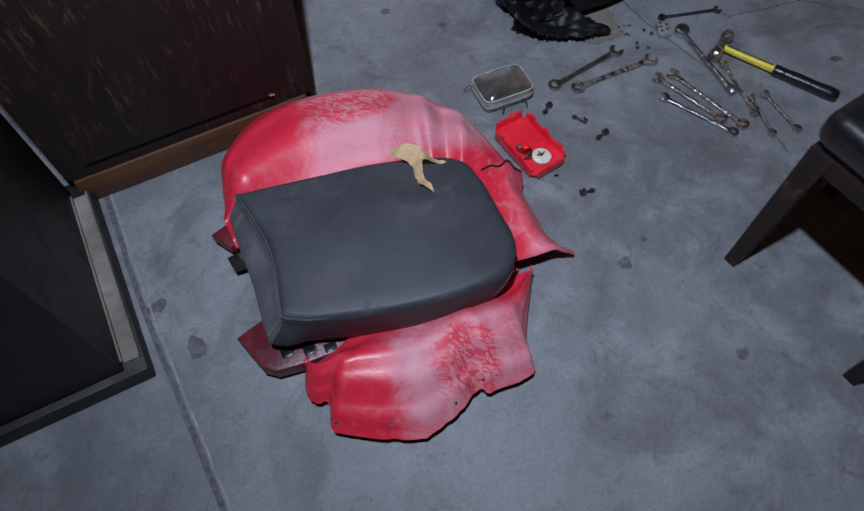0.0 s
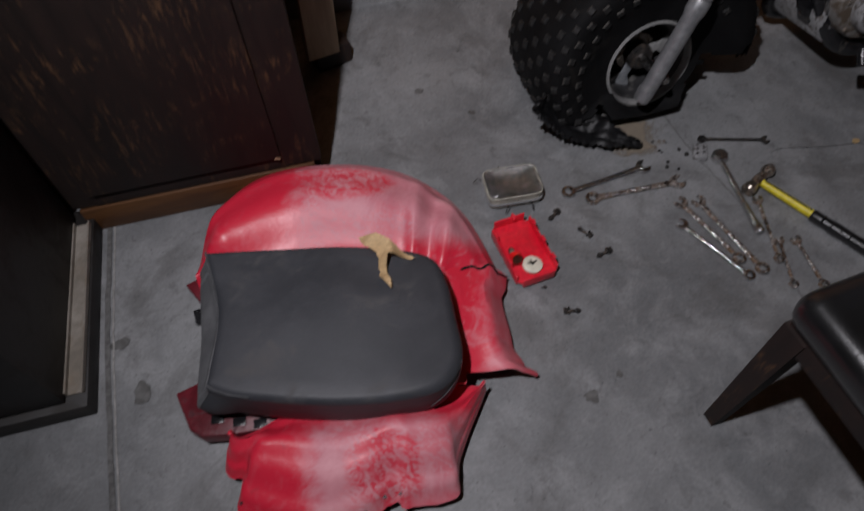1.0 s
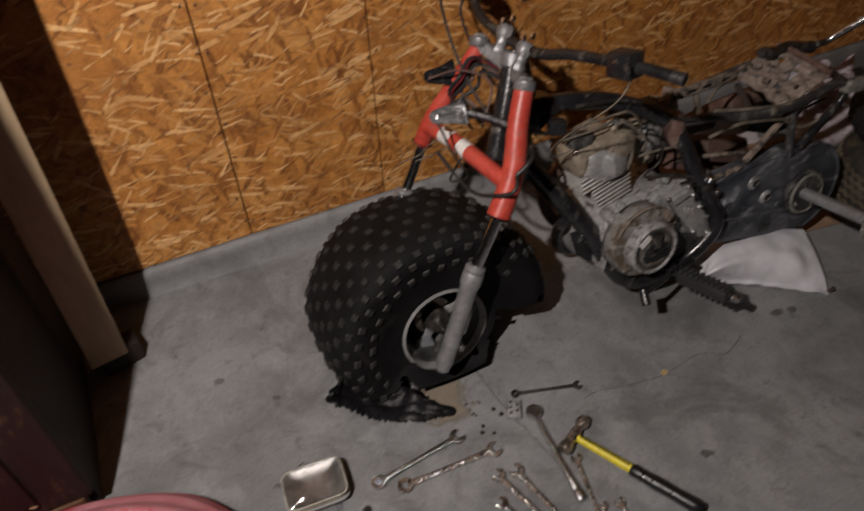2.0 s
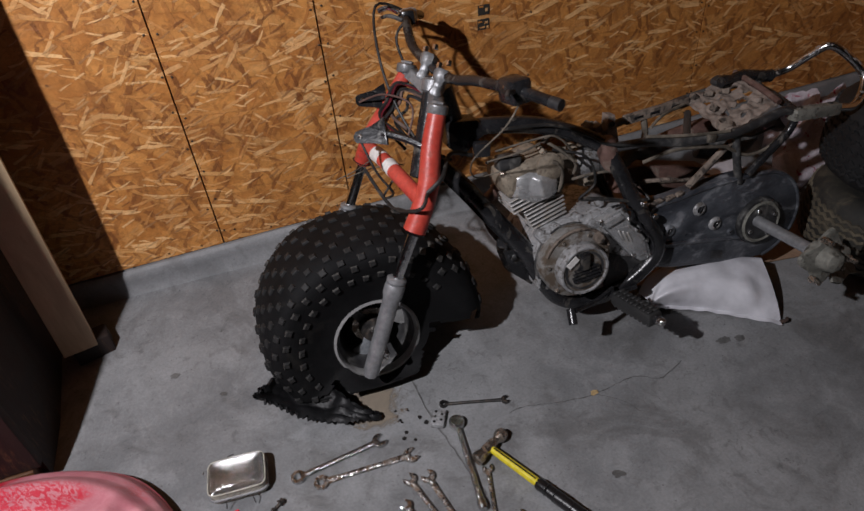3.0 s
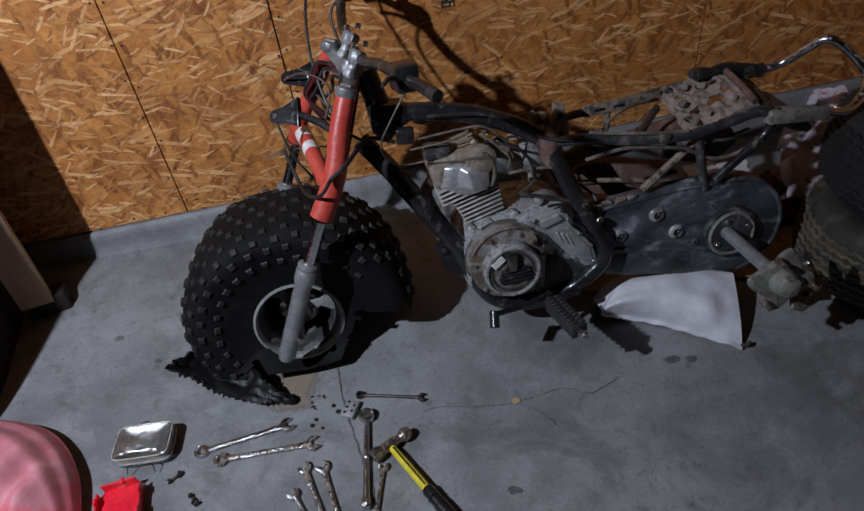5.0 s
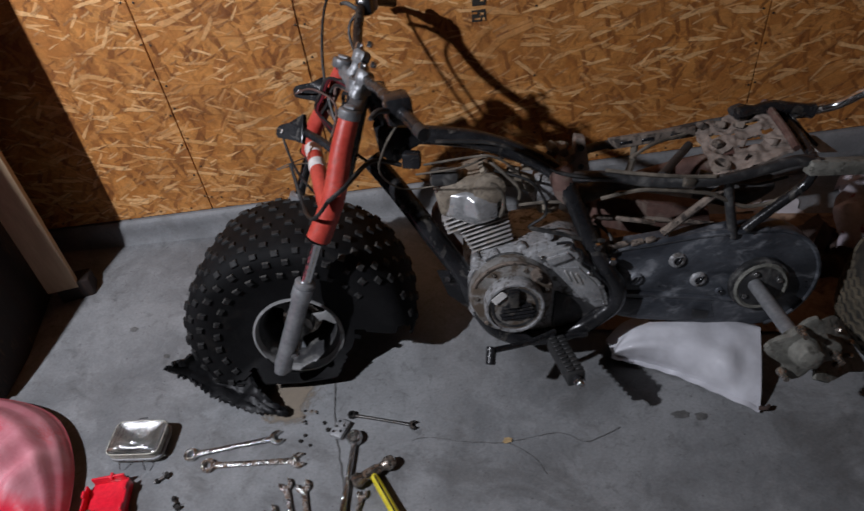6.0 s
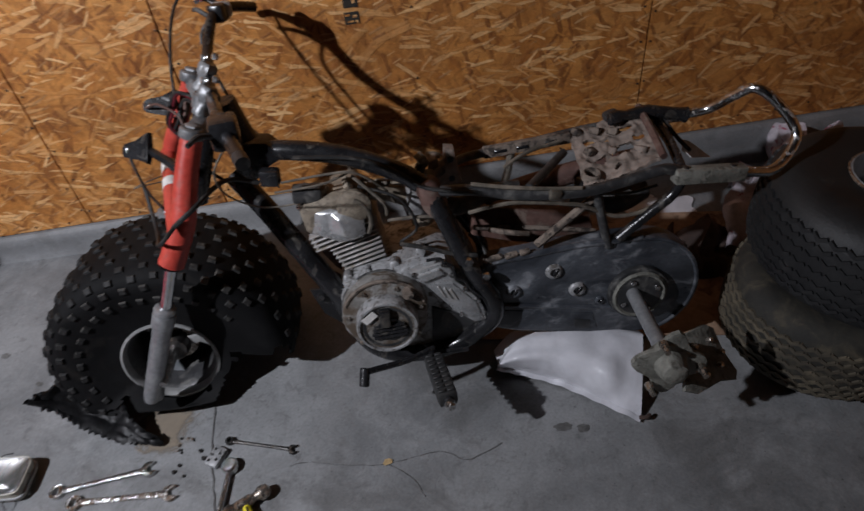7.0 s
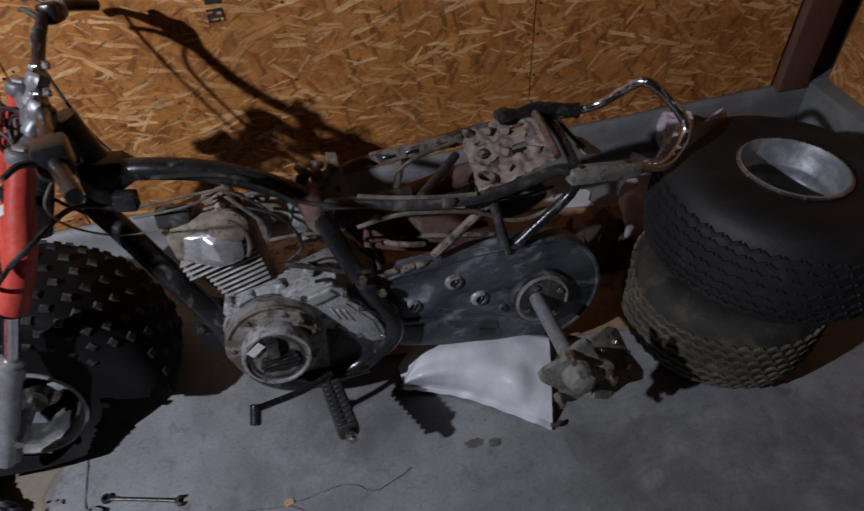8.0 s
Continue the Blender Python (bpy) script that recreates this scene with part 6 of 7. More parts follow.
spare(pose(2.542, 1.782, 0.35, 3, 4, 75), "black turf tyre with grey steel rim stacked on another", SPARERUBBER, SPARERUBBER, 3, R=0.258, half=0.122, rim_r=0.106)

# ---- faded red fender set with its seat ----
FEND = pose(0.06, 1.345, 0, 0, 0, -13)
fender = thing("rear_fender", FEND, "broken faded red plastic rear fender lying on the floor", "fender")
UP = [(-0.3, 0.19), (-0.302, 0.275), (-0.288, 0.36), (-0.2, 0.455), (-0.045, 0.485), (0.138, 0.452), (0.269, 0.335), (0.339, 0.176)]
LO = [(-0.185, -0.165), (-0.2, -0.198), (-0.194, -0.238), (-0.163, -0.25), (-0.166, -0.296), (-0.15, -0.312), (-0.084, -0.339), (-0.018, -0.357), (0.03, -0.347), (0.075, -0.323), (0.117, -0.296), (0.135, -0.308), (0.222, -0.293), (0.228, -0.254), (0.238, -0.209), (0.29, -0.093)]
up_line = spline([V(x, y, 0) for x, y in UP], 10)
lo_line = spline([V(x, y, 0) for x, y in LO], 5)


def on(line, s):
    k = s * (len(line) - 1)
    i = min(int(k), len(line) - 2)
    return line[i].lerp(line[i + 1], k - i)


def upper_lobe(u, v):
    o = on(up_line, u)
    i = V(-0.285 + 0.585 * u ** 1.05, 0.105 + 0.02 * math.sin(math.pi * u), 0)
    p = i.lerp(o, v)
    f = ramp(u, ((0, 0.62), (0.22, 1.0), (0.6, 1.0), (0.8, 0.8), (1, 0.3)))
    z = ramp(v, ((0, 0.105), (0.16, 0.112), (0.5, 0.168), (0.72, 0.15), (0.9, 0.095), (1, 0.042)))
    z = 0.012 + (z - 0.012) * f
    fold = math.exp(-abs((u - 0.75) / 0.018) ** 1.4) - 0.9 * math.exp(-abs((u - 0.795) / 0.018) ** 1.4) + 0.8 * math.exp(-abs((u - 0.84) / 0.018) ** 1.4)
    z += 0.019 * fold * math.sin(math.pi * min(1, v * 1.1)) * (v > 0.02)
    z += 0.003 * noise.noise((u * 4, v * 3, 2))
    p.z = max(z, 0.01)
    return p


def lower_lobe(u, v):
    o = on(lo_line, u)
    o = o + V(0, 0.005 * noise.noise((u * 34, 0, 4)), 0)
    i = V(-0.19 + 0.47 * u, -0.09 - 0.085 * smooth(0.5, 0.0, u), 0)
    p = i.lerp(o, v)
    f = ramp(u, ((0, 0.6), (0.25, 0.95), (0.7, 1.0), (1, 0.6)))
    z = ramp(v, ((0, 0.08), (0.2, 0.088), (0.45, 0.124), (0.6, 0.112), (0.85, 0.075), (1, 0.04)))
    p.z = max(0.012 + (z - 0.012) * f + 0.004 * noise.noise((u * 4, v * 3, 8)), 0.006)
    return p


def front_strip(u, v):
    a = V(0.2, 0.168, 0.0).lerp(V(0.18, -0.078, 0), u)
    edge = ramp(u, ((0, 0.354), (0.12, 0.35), (0.25, 0.338), (0.7, 0.35), (0.9, 0.37), (0.97, 0.396), (1.0, 0.394)))
    c = V(edge, 0.17 - 0.235 * u, 0)
    p = a.lerp(c, v)
    p.z = ramp(v, ((0, 0.1), (0.55, 0.088), (0.74, 0.094), (0.88, 0.062), (1, 0.03))) * (0.85 + 0.15 * math.sin(math.pi * u))
    return p


def centre(u, v):
    p = V(-0.2 + 0.45 * u, -0.1 + 0.22 * v, 0.09)
    p.z += 0.012 * math.sin(math.pi * u)
    return p


part("side_fender", sheet(upper_lobe, 90, 30, 0.004), PLASTIC, fender, "domed red plastic side, scuffed pink", smooth=50)
part("side_fender", sheet(lower_lobe, 66, 22, 0.004), PLASTIC, fender, "torn red plastic side with jagged edge", smooth=50)
part("front_flange", sheet(front_strip, 40, 14, 0.004), PLASTIC, fender, smooth=50)
part("centre_panel", sheet(centre, 14, 8, 0.004), PLASTIC, fender)
# Tail tabs use the darkened red for the shade they lie in.
tail = part("tail_tab", slab([(-0.31, -0.085), (-0.27, -0.158), (-0.245, -0.172), (-0.19, -0.17), (-0.08, -0.155), (0.0, -0.12), (0.0, -0.06), (-0.24, -0.05)], 0.022, 0.056, None, 0.006), DARKRED, fender, "red rear bracket tab with shade in its colour")
for x, y in ((-0.219, -0.14), (-0.177, -0.146), (-0.138, -0.15)):
    part("slot_plate", box((0.024, 0.017, 0.004), (x, y, 0.0565), (0, 0, 8), bevel=0.001), BLACKPAINT, tail)
part("tail_tab", slab([(-0.335, 0.16), (-0.29, 0.185), (-0.25, 0.18), (-0.25, 0.13), (-0.3, 0.12)], 0.03, 0.055, None, 0.004), DARKRED, fender)
part("tail_tab", slab([(-0.31, 0.1), (-0.25, 0.115), (-0.25, 0.075), (-0.3, 0.07)], 0.035, 0.05, None, 0.003), BLACKPAINT, fender)
for u in (0.3, 0.42, 0.58, 0.63, 0.7):
    p = lower_lobe(u, 0.93)
    part("rivet_hole", lathe([(0.0028, 0), (0.0028, 0.0022)], p + V(0, 0, 0.003), p + V(0, -0.3, 1), 8), BLACKPAINT, fender)
part("crack_line", tube([front_strip(0.03 + 0.02 * math.sin(v * 23), v) + V(0, 0, 0.001) for v in (0.35, 0.5, 0.62, 0.75, 0.86, 1.0)], 0.003, 6, 3), BLACKPAINT, fender, "black jagged crack")
part("crack_line", tube([upper_lobe(0.66, 0.12), upper_lobe(0.665, 0.2), upper_lobe(0.655, 0.26)], 0.0012, 5, 4), BLACKPAINT, fender)

SEATM = pose(0.06, 1.345, 0.0)
seat = thing("saddle", SEATM, "charcoal vinyl saddle lying on the red fender", "saddle")
RIM = spline([V(x - 0.06, y - 1.345, 0) for x, y in ((0.286, 1.29), (0.29, 1.37), (0.268, 1.432), (0.15, 1.482), (0.016, 1.515), (-0.138, 1.546), (-0.155, 1.535), (-0.163, 1.4), (-0.176, 1.29), (-0.166, 1.258), (-0.07, 1.215), (0.055, 1.174), (0.16, 1.156), (0.232, 1.163), (0.276, 1.21))], 12, True)


def seat_outline(t):
    return RIM[round(t / (2 * math.pi) * len(RIM)) % len(RIM)].copy()


def saddle(u, v):
    t = 2 * math.pi * u
    o = seat_outline(t)
    if v < 0.45:
        k, z = 1.0, 0.098 + (0.172 - 0.098) * v / 0.45
        k = 0.985 + 0.015 * v / 0.45 + 0.01 * math.sin(math.pi * v / 0.45)
    elif v < 0.65:
        a = (v - 0.45) / 0.2 * math.pi / 2
        k, z = 1.005 - 0.09 * (1 - math.cos(a)), 0.172 + 0.02 * math.sin(a)
    else:
        q = (v - 0.65) / 0.35
        k = 0.915 * (1 - q)
        z = 0.192
    p = o * k
    p.z = z
    p.z += 0.0025 * noise.noise((p.x * 9, p.y * 9, 3)) - 0.008 * smooth(0.1, 0.26, p.x) * (v > 0.4)
    if v > 0.65:
        p.z += 0.012 * smooth(1.05, 0.0, abs(p.x) / 0.24) * smooth(1.05, 0.0, abs(p.y) / 0.19)
    rear = smooth(-0.19, -0.208, o.x)
    bow = max(0.0, math.sin(math.pi * min(max((o.y + 0.1) / 0.3, 0), 1)))
    p.x += rear * (0.004 + 0.02 * bow) * smooth(0.05, 0.5, v) * min(1, (1 - v) / 0.35) - rear * 0.03 * (1 - smooth(0.0, 0.45, v))
    return p


b = sheet(saddle, 180, 34, 0, closed=True)
bmesh.ops.remove_doubles(b, verts=b.verts, dist=0.0004)
part("cover", b, SEATVINYL, seat, "charcoal vinyl seat cover", smooth=60)
for us in (range(66, 118),):
    part("piping", tube([saddle((i % 180) / 180, 0.53) + V(0, 0, 0.0005) for i in us], 0.0022, 6, 1), PIPING, seat, "raised seat piping")
part("corner_piping", tube([saddle(0.93, 0.5), saddle(0.91, 0.42), saddle(0.885, 0.33), saddle(0.86, 0.25), saddle(0.84, 0.12)], 0.002, 6, 5), PIPING, seat)
part("rear_panel", sheet(lambda u, v: saddle(0.355 + 0.235 * u, 0.06 + 0.42 * v) + V(-0.0015, 0, 0), 44, 10, 0.001), SKIRT, seat, "worn lighter grey rear panel", smooth=60)
part("seat_pan", slab([tuple((seat_outline(2 * math.pi * i / 40) * 0.98).xy) for i in range(40)], 0.088, 0.099), BLACKPAINT, seat)


def scrap_shape(pts, z):
    o = bmesh.new()
    f = o.faces.new([o.verts.new((x, y, z)) for x, y in pts])
    bmesh.ops.triangulate(o, faces=[f])
    bmesh.ops.subdivide_edges(o, edges=o.edges[:], cuts=3, use_grid_fill=True)
    for v in o.verts:
        v.co.z += 0.03 * noise.noise(v.co * 28) + 0.012
    thicken(o, 0.0015)
    return o


SCR = [(0.118, 1.512), (0.138, 1.507), (0.162, 1.497), (0.195, 1.468), (0.232, 1.44), (0.236, 1.431), (0.2, 1.44), (0.176, 1.443), (0.166, 1.42), (0.163, 1.4), (0.168, 1.382), (0.164, 1.364), (0.155, 1.378), (0.144, 1.397), (0.146, 1.418), (0.154, 1.446), (0.15, 1.465), (0.128, 1.482)]
whole("tan_scrap", scrap_shape([((x - 0.16) * 0.8, (y - 1.43) * 0.85) for x, y in SCR], 0.0), TAN, pose(0.181, 1.418, 0.197), "torn tan cardboard scrap lying on the saddle", "scrap", smooth=30)

# ---- headlamp lens and tail-lamp shell ----
lamp = thing("headlamp", pose(0.535, 1.668, 0, 0, 0, -4), "rectangular clear headlamp unit lying on the floor", "headlamp")
shape = [(0.066 * math.copysign(abs(math.cos(t)) ** 0.3, math.cos(t)), 0.047 * math.copysign(abs(math.sin(t)) ** 0.3, math.sin(t))) for t in (2 * math.pi * i / 40 for i in range(40))]
part("backshell", slab([(x * 0.9, y * 0.9) for x, y in shape], 0.002, 0.0115, None, 0.004), DARKSTEEL, lamp, "dark lamp backshell")


def bowl(u, v):
    x, y = shape[int(u * 40) % 40]
    return V(x * 0.93 * (1 - v * 0.97), y * 0.93 * (1 - v * 0.97), 0.0425 - 0.012 * (1 - (1 - v) ** 2.2))


part("reflector", sheet(bowl, 40, 8, closed=True), REFLECTOR, lamp, "bright metal reflector", smooth=60)
part("rim", tube([V(x, y, 0.02) for x, y in shape] + [V(*shape[0], 0.02)], 0.003, 8, 1), FORKGREY, lamp)
part("side_wall", sheet(lambda u, v: V(shape[int(u * 40) % 40][0] * 0.98, shape[int(u * 40) % 40][1] * 0.98, 0.008 + 0.034 * v), 40, 2, 0.001, closed=True), LAMPBODY, lamp, "dirty cream lamp body")
part("rim_lip", tube([V(x * 0.985, y * 0.985, 0.041) for x, y in shape] + [V(shape[0][0] * 0.985, shape[0][1], 0.041)], 0.002, 8, 1), LAMPBODY, lamp)


def lens(u, v):
    x, y = shape[int(u * 40) % 40]
    k = 1 - v * 0.995
    return V(x * k, y * k, 0.042 + 0.018 * (1 - k ** 2.4) + 0.0012 * math.cos(x * k * 430))


part("lens", sheet(lens, 40, 16, 0.0025, closed=True), LENSGLASS, lamp, "ribbed clear lens", smooth=60).visible_shadow = False
for a, c in (((-0.03, 0.045), (-0.012, 0.075)), ((-0.065, 0.03), (-0.085, 0.04)), ((0.03, -0.05), (0.035, -0.07)), ((-0.02, -0.05), (-0.03, -0.066))):
    part("grass_wisp", tube([V(*a, 0.02), V((a[0] + c[0]) / 2, (a[1] + c[1]) / 2, 0.03), V(*c, 0.012)], 0.0012, 5, 4), DARKSTEEL, lamp)

shell = thing("tail_lamp_shell", pose(0.503, 1.49, 0, 0, 0, 6), "open red plastic tail lamp shell on the floor", "lamp")
W2, H2 = 0.047, 0.08
part("base", slab([(-W2, -H2 * 0.86), (-W2 * 0.75, -H2), (W2 * 0.8, -H2), (W2, -H2 * 0.9), (W2, H2 * 0.9), (W2 * 0.7, H2), (-W2 * 0.8, H2), (-W2, H2 * 0.8)], 0.012, 0.018, None, 0.002), REDLIGHT, shell)
for x, y, w, h, hh in ((-W2, 0, 0.005, 2 * H2 * 0.86, 0.03), (W2, 0, 0.005, 2 * H2 * 0.9, 0.03), (0, -H2, 2 * W2 * 0.8, 0.005, 0.028), (0, H2, 2 * W2 * 0.8, 0.005, 0.036)):
    part("side_wall", box((w, h, hh), (x, y, 0.005 + hh / 2), bevel=0.002), REDLIGHT, shell)
for x, y in ((-W2, 0.045), (-W2, -0.03), (W2, 0.05), (W2, 0.0), (W2, -0.05), (0.01, H2)):
    part("clip_tab", box((0.007, 0.016, 0.012), (x, y, 0.037), bevel=0.002), REDLIGHT, shell)
disc = part("socket", lathe([(0.021, 0), (0.0225, 0.002), (0.0225, 0.008), (0.019, 0.01), (0.0005, 0.01)], (0.0, -0.045, 0.018), (0.05, -0.045, 1), 24), CREAM, shell, "cream round bulb socket")
for a in (0.3, 1.6, 2.6):
    part("contact", box((0.014, 0.003, 0.003), (0.004 * math.cos(a), -0.045 + 0.004 * math.sin(a), 0.03), (0, 0, math.degrees(a))), DARKSTEEL, disc)
part("bulb", lathe([(0.006, -0.012), (0.007, 0.0), (0.013, 0.008), (0.0145, 0.016), (0.011, 0.026), (0.003, 0.03)], (-0.03, -0.012, 0.032), (-0.032, -0.03, 0.045), 18), BULBGLASS, shell, "small glass bulb")
part("bulb_cap", lathe([(0.007, 0), (0.007, 0.012), (0.003, 0.016)], (-0.03, -0.006, 0.03), (-0.03, 0.3, 0.0), 12), RUSTSTEEL, shell)


# ---- tools ----
def wrench(length, head, m, label, mat_):
    t = thing("wrench", m, label, "wrench", "wrenches on the floor")
    sh = tube([V(0.2 * head, 0, 0), V(length * 0.1, 0, 0), V(length * 0.5, 0, 0), V(length * 0.9, 0, 0), V(length, 0, 0)], head * 0.25, 14, 4)
    for v in sh.verts:
        v.co.y *= 0.85 + 0.35 * abs(2 * v.co.x / length - 1) ** 3
        v.co.z = 0.0062 + v.co.z * 0.0036 / (head * 0.25)
    part("shank", sh, mat_, t)
    n = 20
    o = lathe([(head * 0.31, 0.0015), (head * 0.55, 0.002), (head * 0.58, 0.006), (head * 0.55, 0.0105), (head * 0.31, 0.011)], (0, 0, 0), (0, 0, 1), n, close=True)
    part("ring_end", o, mat_, t)
    jaw = [(head * 0.62 * math.cos(a), head * 0.62 * math.sin(a)) for a in (radians(40 + 280 * i / 14) for i in range(15))]
    jaw += [(head * 0.1, -head * 0.26), (-head * 0.12, -head * 0.2), (-head * 0.12, head * 0.2), (head * 0.1, head * 0.26)]
    o = slab(jaw, 0.002, 0.0105, pose(length + head * 0.3, 0, 0, 0, 0, 15), 0.0012)
    part("open_end", o, mat_, t)
    return t


def between(a, b, z=0.0):
    d = math.degrees(math.atan2(b[1] - a[1], b[0] - a[0]))
    return pose(a[0], a[1], z, 0, 0, d), math.hypot(b[0] - a[0], b[1] - a[1])


WRENCHES = (
    ((0.666, 1.628), (0.863, 1.653), 0.03, 0.0, STEEL, "long combination wrench with bright ends on the floor"),
    ((0.715, 1.595), (0.923, 1.588), 0.031, 0.0, BROWNSTEEL, "long brown-patched combination wrench on the floor"),
    ((1.053, 1.699), (1.2, 1.655), 0.018, 0.0, DARKSTEEL, "slim dark combination wrench on the floor"),
    ((0.963, 1.349), (0.912, 1.52), 0.026, 0.0, BROWNSTEEL, "brown-patched combination wrench beside others"),
    ((0.998, 1.312), (0.953, 1.512), 0.027, 0.0, BROWNSTEEL, "longer brown-patched combination wrench beside others"),
    ((0.961, 1.303), (0.886, 1.462), 0.023, 0.0, STEEL, "shiny chrome combination wrench on the floor"),
    ((1.047, 1.325), (1.086, 1.482), 0.02, 0.0, BROWNSTEEL, "brown-patched slim wrench beside the hammer"),
    ((1.042, 1.258), (1.072, 1.364), 0.017, 0.0, BROWNSTEEL, "small brown-patched wrench near the stool"),
    ((1.104, 1.24), (1.11, 1.354), 0.019, 0.0, BROWNSTEEL, "small brown wrench partly beside the stool"),
)
for a, c, hd_, z, m1, lab in WRENCHES:
    m, n = between(a, c, z)
    wrench(n, hd_, m, lab, m1)

# Stands for an adjustable wrench; its jaw is replaced by a round ratchet head.
m, n = between((1.064, 1.63), (1.041, 1.401), 0.0)
ratchet = thing("ratchet", m, "chrome adjustable wrench on the floor, simplified to a ratchet shape", "ratchet")
part("handle", lathe([(0.006, 0.0), (0.0065, 0.05), (0.0075, n - 0.06), (0.0085, n - 0.02), (0.005, n)], (0, 0, 0.009), (1, 0, 0.009), 14), STEEL, ratchet)
part("head", lathe([(0.017, 0.001), (0.019, 0.005), (0.019, 0.018), (0.015, 0.023)], (0, 0, 0), (0, 0, 1), 22), STEEL, ratchet, "round chrome head in place of the wrench jaw")
part("end_knob", lathe([(0.009, 0), (0.011, 0.005), (0.011, 0.02), (0.008, 0.025)], (n - 0.02, 0, 0.011), (n + 1, 0, 0.011), 14), STEEL, ratchet)
clip = thing("metal_block", pose(1.027, 1.66, 0, 0, 0, 62), "small drilled metal block beside the adjustable wrench", "metal part")
part("block", box((0.05, 0.034, 0.016), (0, 0, 0.008), bevel=0.005), ALLOY, clip)
for x, y in ((-0.015, 0.008), (0.0, 0.008), (0.015, 0.008), (-0.008, -0.008), (0.008, -0.008)):
    part("hole", lathe([(0.0035, 0.0), (0.0035, 0.001)], (x, y, 0.0158), (x, y, 1), 8), DARKSTEEL, clip)
for x, y, s in ((0.995, 1.665, 0.005), (0.985, 1.685, 0.004), (0.93, 1.64, 0.0045), (0.94, 1.655, 0.004), (0.955, 1.627, 0.0035)):
    whole("small_nut", lathe([(s, 0.0), (s * 1.1, 0.001), (s * 1.1, s), (s * 0.9, s * 1.2)], (0, 0, 0), (0, 0, 1), 6), DARKSTEEL, pose(x, y, 0.0005), "tiny dark steel nut on the floor", "nut")

for i in range(9):
    x, y = random.uniform(0.925, 0.985), random.uniform(1.685, 1.735)
    s = random.uniform(0.002, 0.0045)
    whole("stone_crumb", lathe([(s * 0.8, 0), (s, s * 0.5), (s * 0.5, s)], (0, 0, 0), (0, 0, 1), 6, wob=0.6), random.choice((DARKSTEEL, DUSTPLATE)), pose(x, y, 0.002, 0, 0, i * 40), "tiny dark stone crumb on the spilled sand", "stone", "crumbs on the sand")

m, n = between((1.112, 1.528), (1.262, 1.245), 0.0)
hammer = thing("hammer", m, "ball-peen hammer with yellow and black handle on the floor", "hammer")
part("handle", lathe([(0.0085, 0.0), (0.0095, 0.03), (0.0105, 0.15), (0.0115, 0.16)], (0.0, 0, 0.018), (1, 0, 0.016), 16), YELLOW, hammer, "yellow painted handle")
part("grip", lathe([(0.0125, 0), (0.0145, 0.006), (0.0135, 0.03), (0.0155, 0.06), (0.0145, 0.1), (0.0165, 0.14), (0.015, 0.158), (0.01, 0.163)], (0.135, 0, 0.0165), (1, 0, 0.0165), 16), BLACKVINYL, hammer, "black rubber grip")
for i in range(5):
    part("grip_ring", lathe([(0.0142, 0), (0.0158, 0.002), (0.0142, 0.004)], (0.16 + i * 0.022, 0, 0.0165), (1, 0, 0.0165), 14), BLACKVINYL, hammer)
part("handle_line", box((0.12, 0.003, 0.001), (0.07, 0, 0.0283)), BLACKPAINT, hammer)
part("head", lathe([(0.013, -0.048), (0.0165, -0.044), (0.0165, -0.03), (0.012, -0.022), (0.013, -0.012), (0.013, 0.014), (0.0095, 0.022), (0.0105, 0.028), (0.0155, 0.036), (0.0165, 0.045), (0.0125, 0.056), (0.004, 0.06)], (-0.005, 0, 0.018), (-0.005, 1, 0.018), 20), RUSTSTEEL, hammer, "rusty steel hammer head")


def bolt_thing(a, b):
    m, n = between(a, b)
    t = thing("bolt", m, "dark steel bolt with washer lying on the floor", "bolt", "bolts on the floor")
    part("shank", lathe([(0.003, 0), (0.0036, 0.002), (0.0036, n - 0.006)], (0.0, 0, 0.0055), (1, 0, 0.0055), 8), DARKSTEEL, t)
    part("head", lathe([(0.0075, 0), (0.0075, 0.006), (0.006, 0.0075)], (n - 0.007, 0, 0.0075), (n + 1, 0, 0.0075), 6), DARKSTEEL, t)
    part("washer", lathe([(0.004, 0), (0.0085, 0), (0.0085, 0.0015), (0.004, 0.0015)], (n - 0.011, 0, 0.0085), (n + 1, 0, 0.0085), 12, close=True), DARKSTEEL, t)
    part("nut", lathe([(0.004, 0), (0.006, 0.0), (0.006, 0.006), (0.004, 0.006)], (0.004, 0, 0.006), (1, 0, 0.006), 6, close=True), DARKSTEEL, t)


for a, c in (((0.593, 1.563), (0.624, 1.583)), ((0.649, 1.524), (0.67, 1.492)), ((0.661, 1.438), (0.698, 1.447)), ((0.574, 1.319), (0.539, 1.327))):
    bolt_thing(a, c)
for x, y, s in ((1.424, 1.591, 0.012), (0.505, 1.44, 0.004), (0.52, 1.395, 0.005), (0.82, 1.75, 0.006)):
    whole("dry_leaf", blot(0, 0, s, s * 0.6, 9, 0.003, 0.7, x * 9), DRYLEAF if s > 0.006 else DARKSTEEL, pose(x, y, 0.0), "small dry leaf crumb on the floor", "leaf", smooth=0)

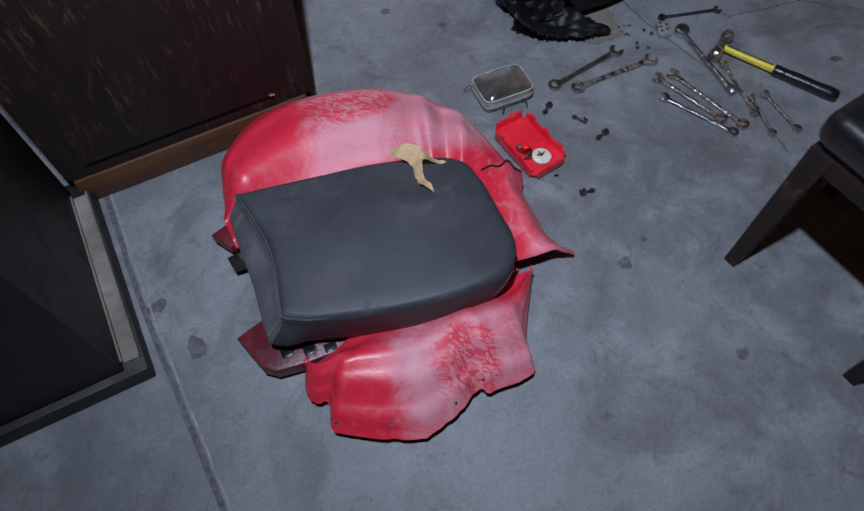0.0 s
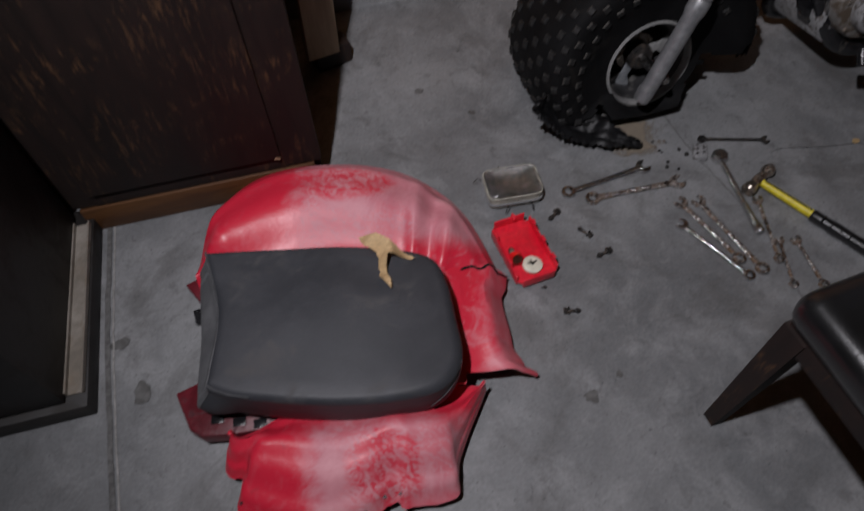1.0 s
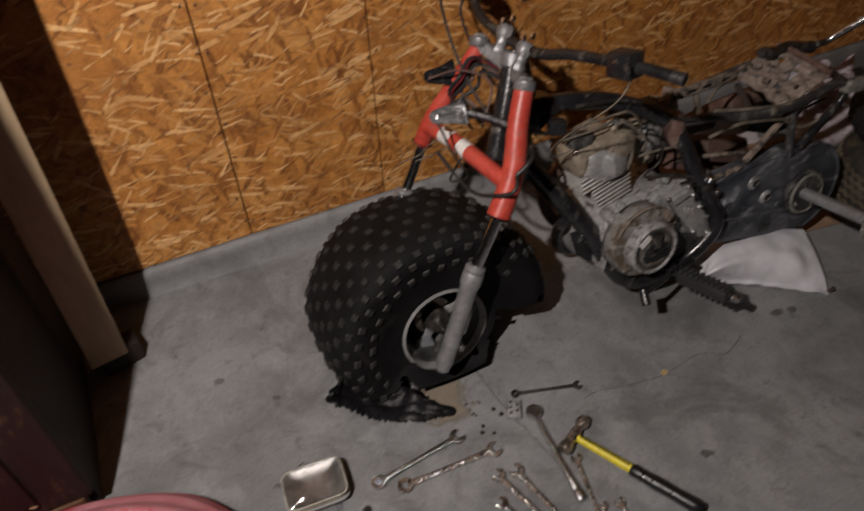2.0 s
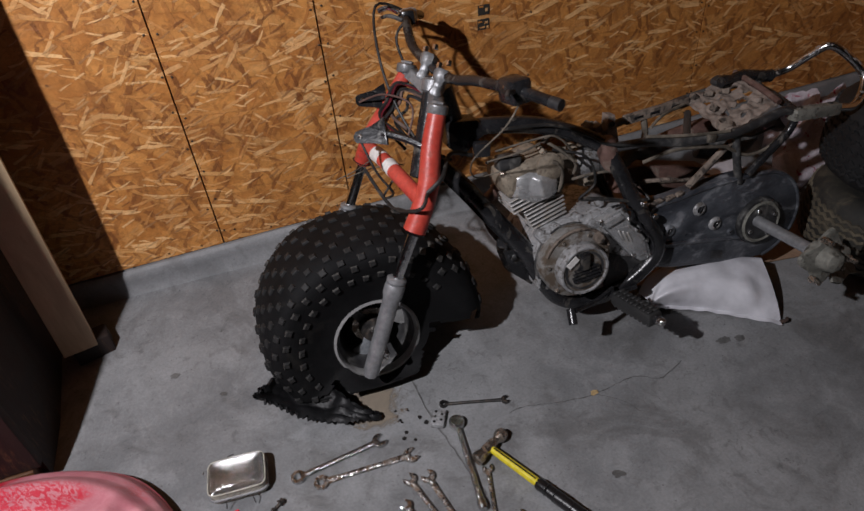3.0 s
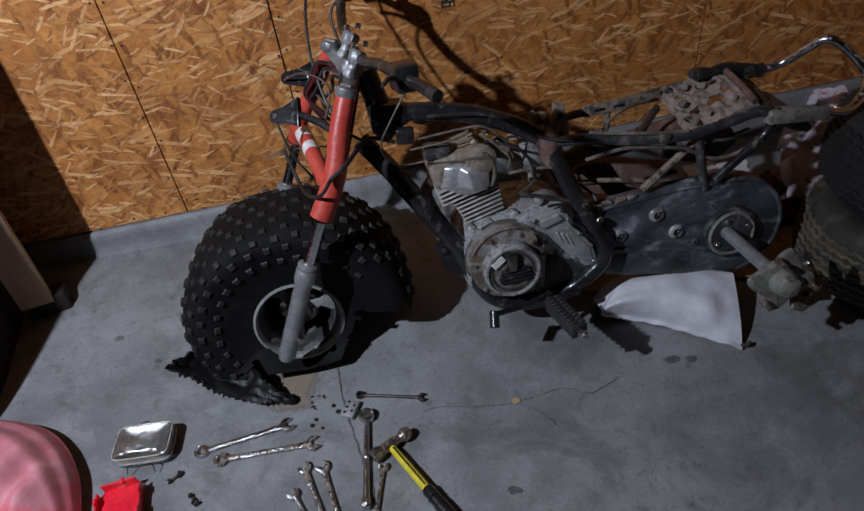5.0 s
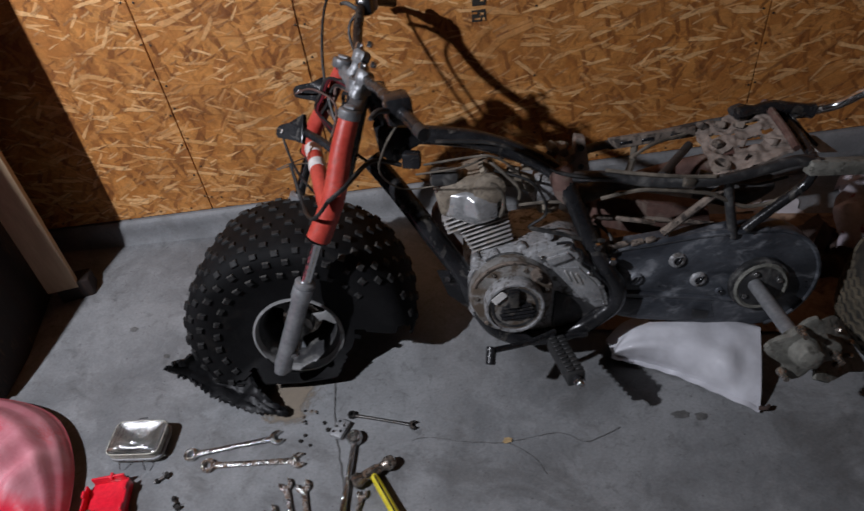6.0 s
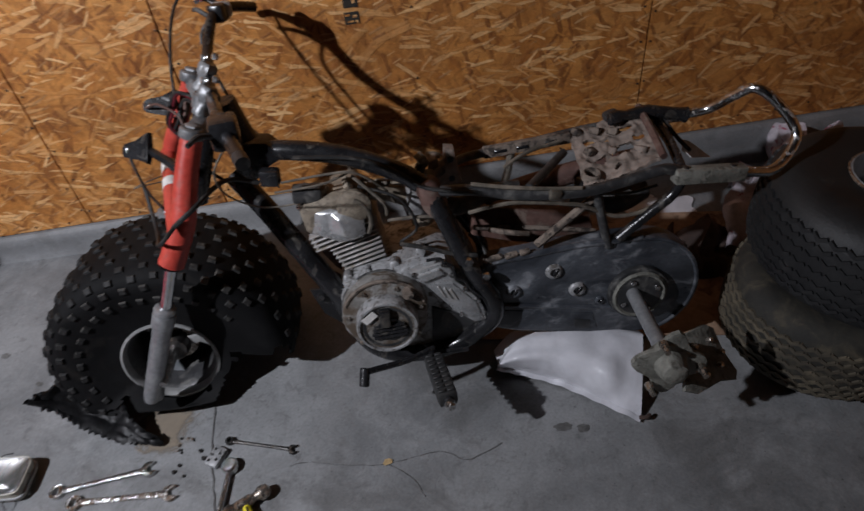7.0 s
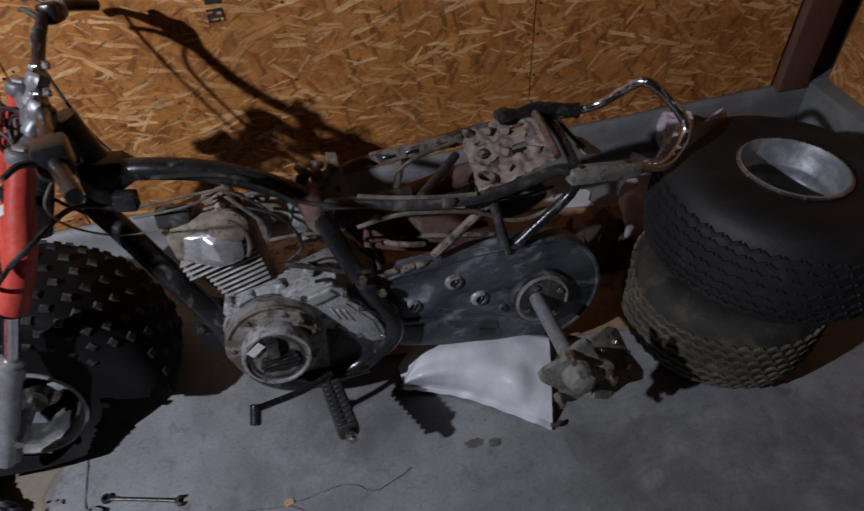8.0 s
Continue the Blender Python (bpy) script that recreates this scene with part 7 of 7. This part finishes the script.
# ---- stool ----
stool = thing("stool", pose(0.905, 0.895, 0, 0, 0, 6), "square stool with glossy black padded seat and dark tapered legs", "stool")
b = box((0.37, 0.37, 0.075), (0, 0, 0.425), bevel=0.03, seg=4)
part("seat", b, BLACKVINYL, stool, "glossy black padded seat", smooth=60)
part("seat_frame", box((0.34, 0.34, 0.06), (0, 0, 0.37), bevel=0.004), DARKWOOD, stool)
for sx in (-1, 1):
    for sy in (-1, 1):
        o = slab([(-0.022, -0.022), (0.022, -0.022), (0.022, 0.022), (-0.022, 0.022)], 0.0, 0.38, pose(sx * 0.152, sy * 0.152, 0))
        for v in o.verts:
            if v.co.z < 0.01:
                v.co.x = sx * 0.156 + (v.co.x - sx * 0.152) * 0.6
                v.co.y = sy * 0.156 + (v.co.y - sy * 0.152) * 0.6
        part("leg", o, DARKWOOD, stool)

# ---- dark cabinets ----
cab = thing("wooden_cabinet", pose(-0.16, 1.83, 0), "tall dark-stained wooden cabinet with scratched panel door", "cabinet")
part("body", box((0.53, 0.45, 1.5), (0.0, 0.245, 0.76), bevel=0.004), DARKWOOD, cab)
part("base_rail", box((0.54, 0.03, 0.075), (-0.02, 0.006, 0.0385), bevel=0.004), BASEWOOD, cab, "lighter brown base rail")
part("stile", box((0.1, 0.03, 1.44), (0.22, 0.01, 0.8), bevel=0.004), DARKWOOD, cab)
part("stile", box((0.06, 0.03, 1.44), (-0.27, 0.01, 0.8), bevel=0.004), DARKWOOD, cab)
part("door", box((0.43, 0.022, 1.3), (-0.035, -0.003, 0.77), bevel=0.003), DARKWOOD, cab, "scratched dark panel door")
part("door_chip", box((0.012, 0.004, 0.006), (0.172, -0.0125, 0.122), (0, 20, 0)), PINE, cab)
part("lower_rail", box((0.44, 0.02, 0.035), (-0.03, 0.006, 0.094), bevel=0.002), DARKWOOD, cab)

side = thing("side_cabinet", pose(-0.8, 1.36, 0), "charcoal laminate cabinet standing on a low plinth", "cabinet")
part("body", box((0.7, 0.46, 1.3), (-0.02, 0.24, 0.7), bevel=0.003), GREYPANEL, side)
part("plinth", box((0.78, 0.5, 0.045), (-0.02, 0.245, 0.0235), bevel=0.004), GREYPANEL, side)
ch = part("channel", box((0.034, 0.42, 0.004), (0.348, 0.235, 0.049)), CHANNEL, side, "tan metal channel along the plinth")
for x in (0.332, 0.364):
    part("channel_lip", box((0.004, 0.42, 0.014), (x, 0.235, 0.055), bevel=0.001, seg=1), CHANNEL, ch)

post = thing("loose_board", pose(0.2, 2.19, 0.0, 0, 0, 14), "bare pale pine board standing upright on a dark foot", "board")
part("plank", box((0.088, 0.022, 1.6), (0, 0, 0.89), (0, 2.0, 0), bevel=0.002), PINE, post)
part("foot", box((0.1, 0.06, 0.085), (0.0, 0.02, 0.065), bevel=0.006), DARKWOOD, post, "dark wooden foot block")
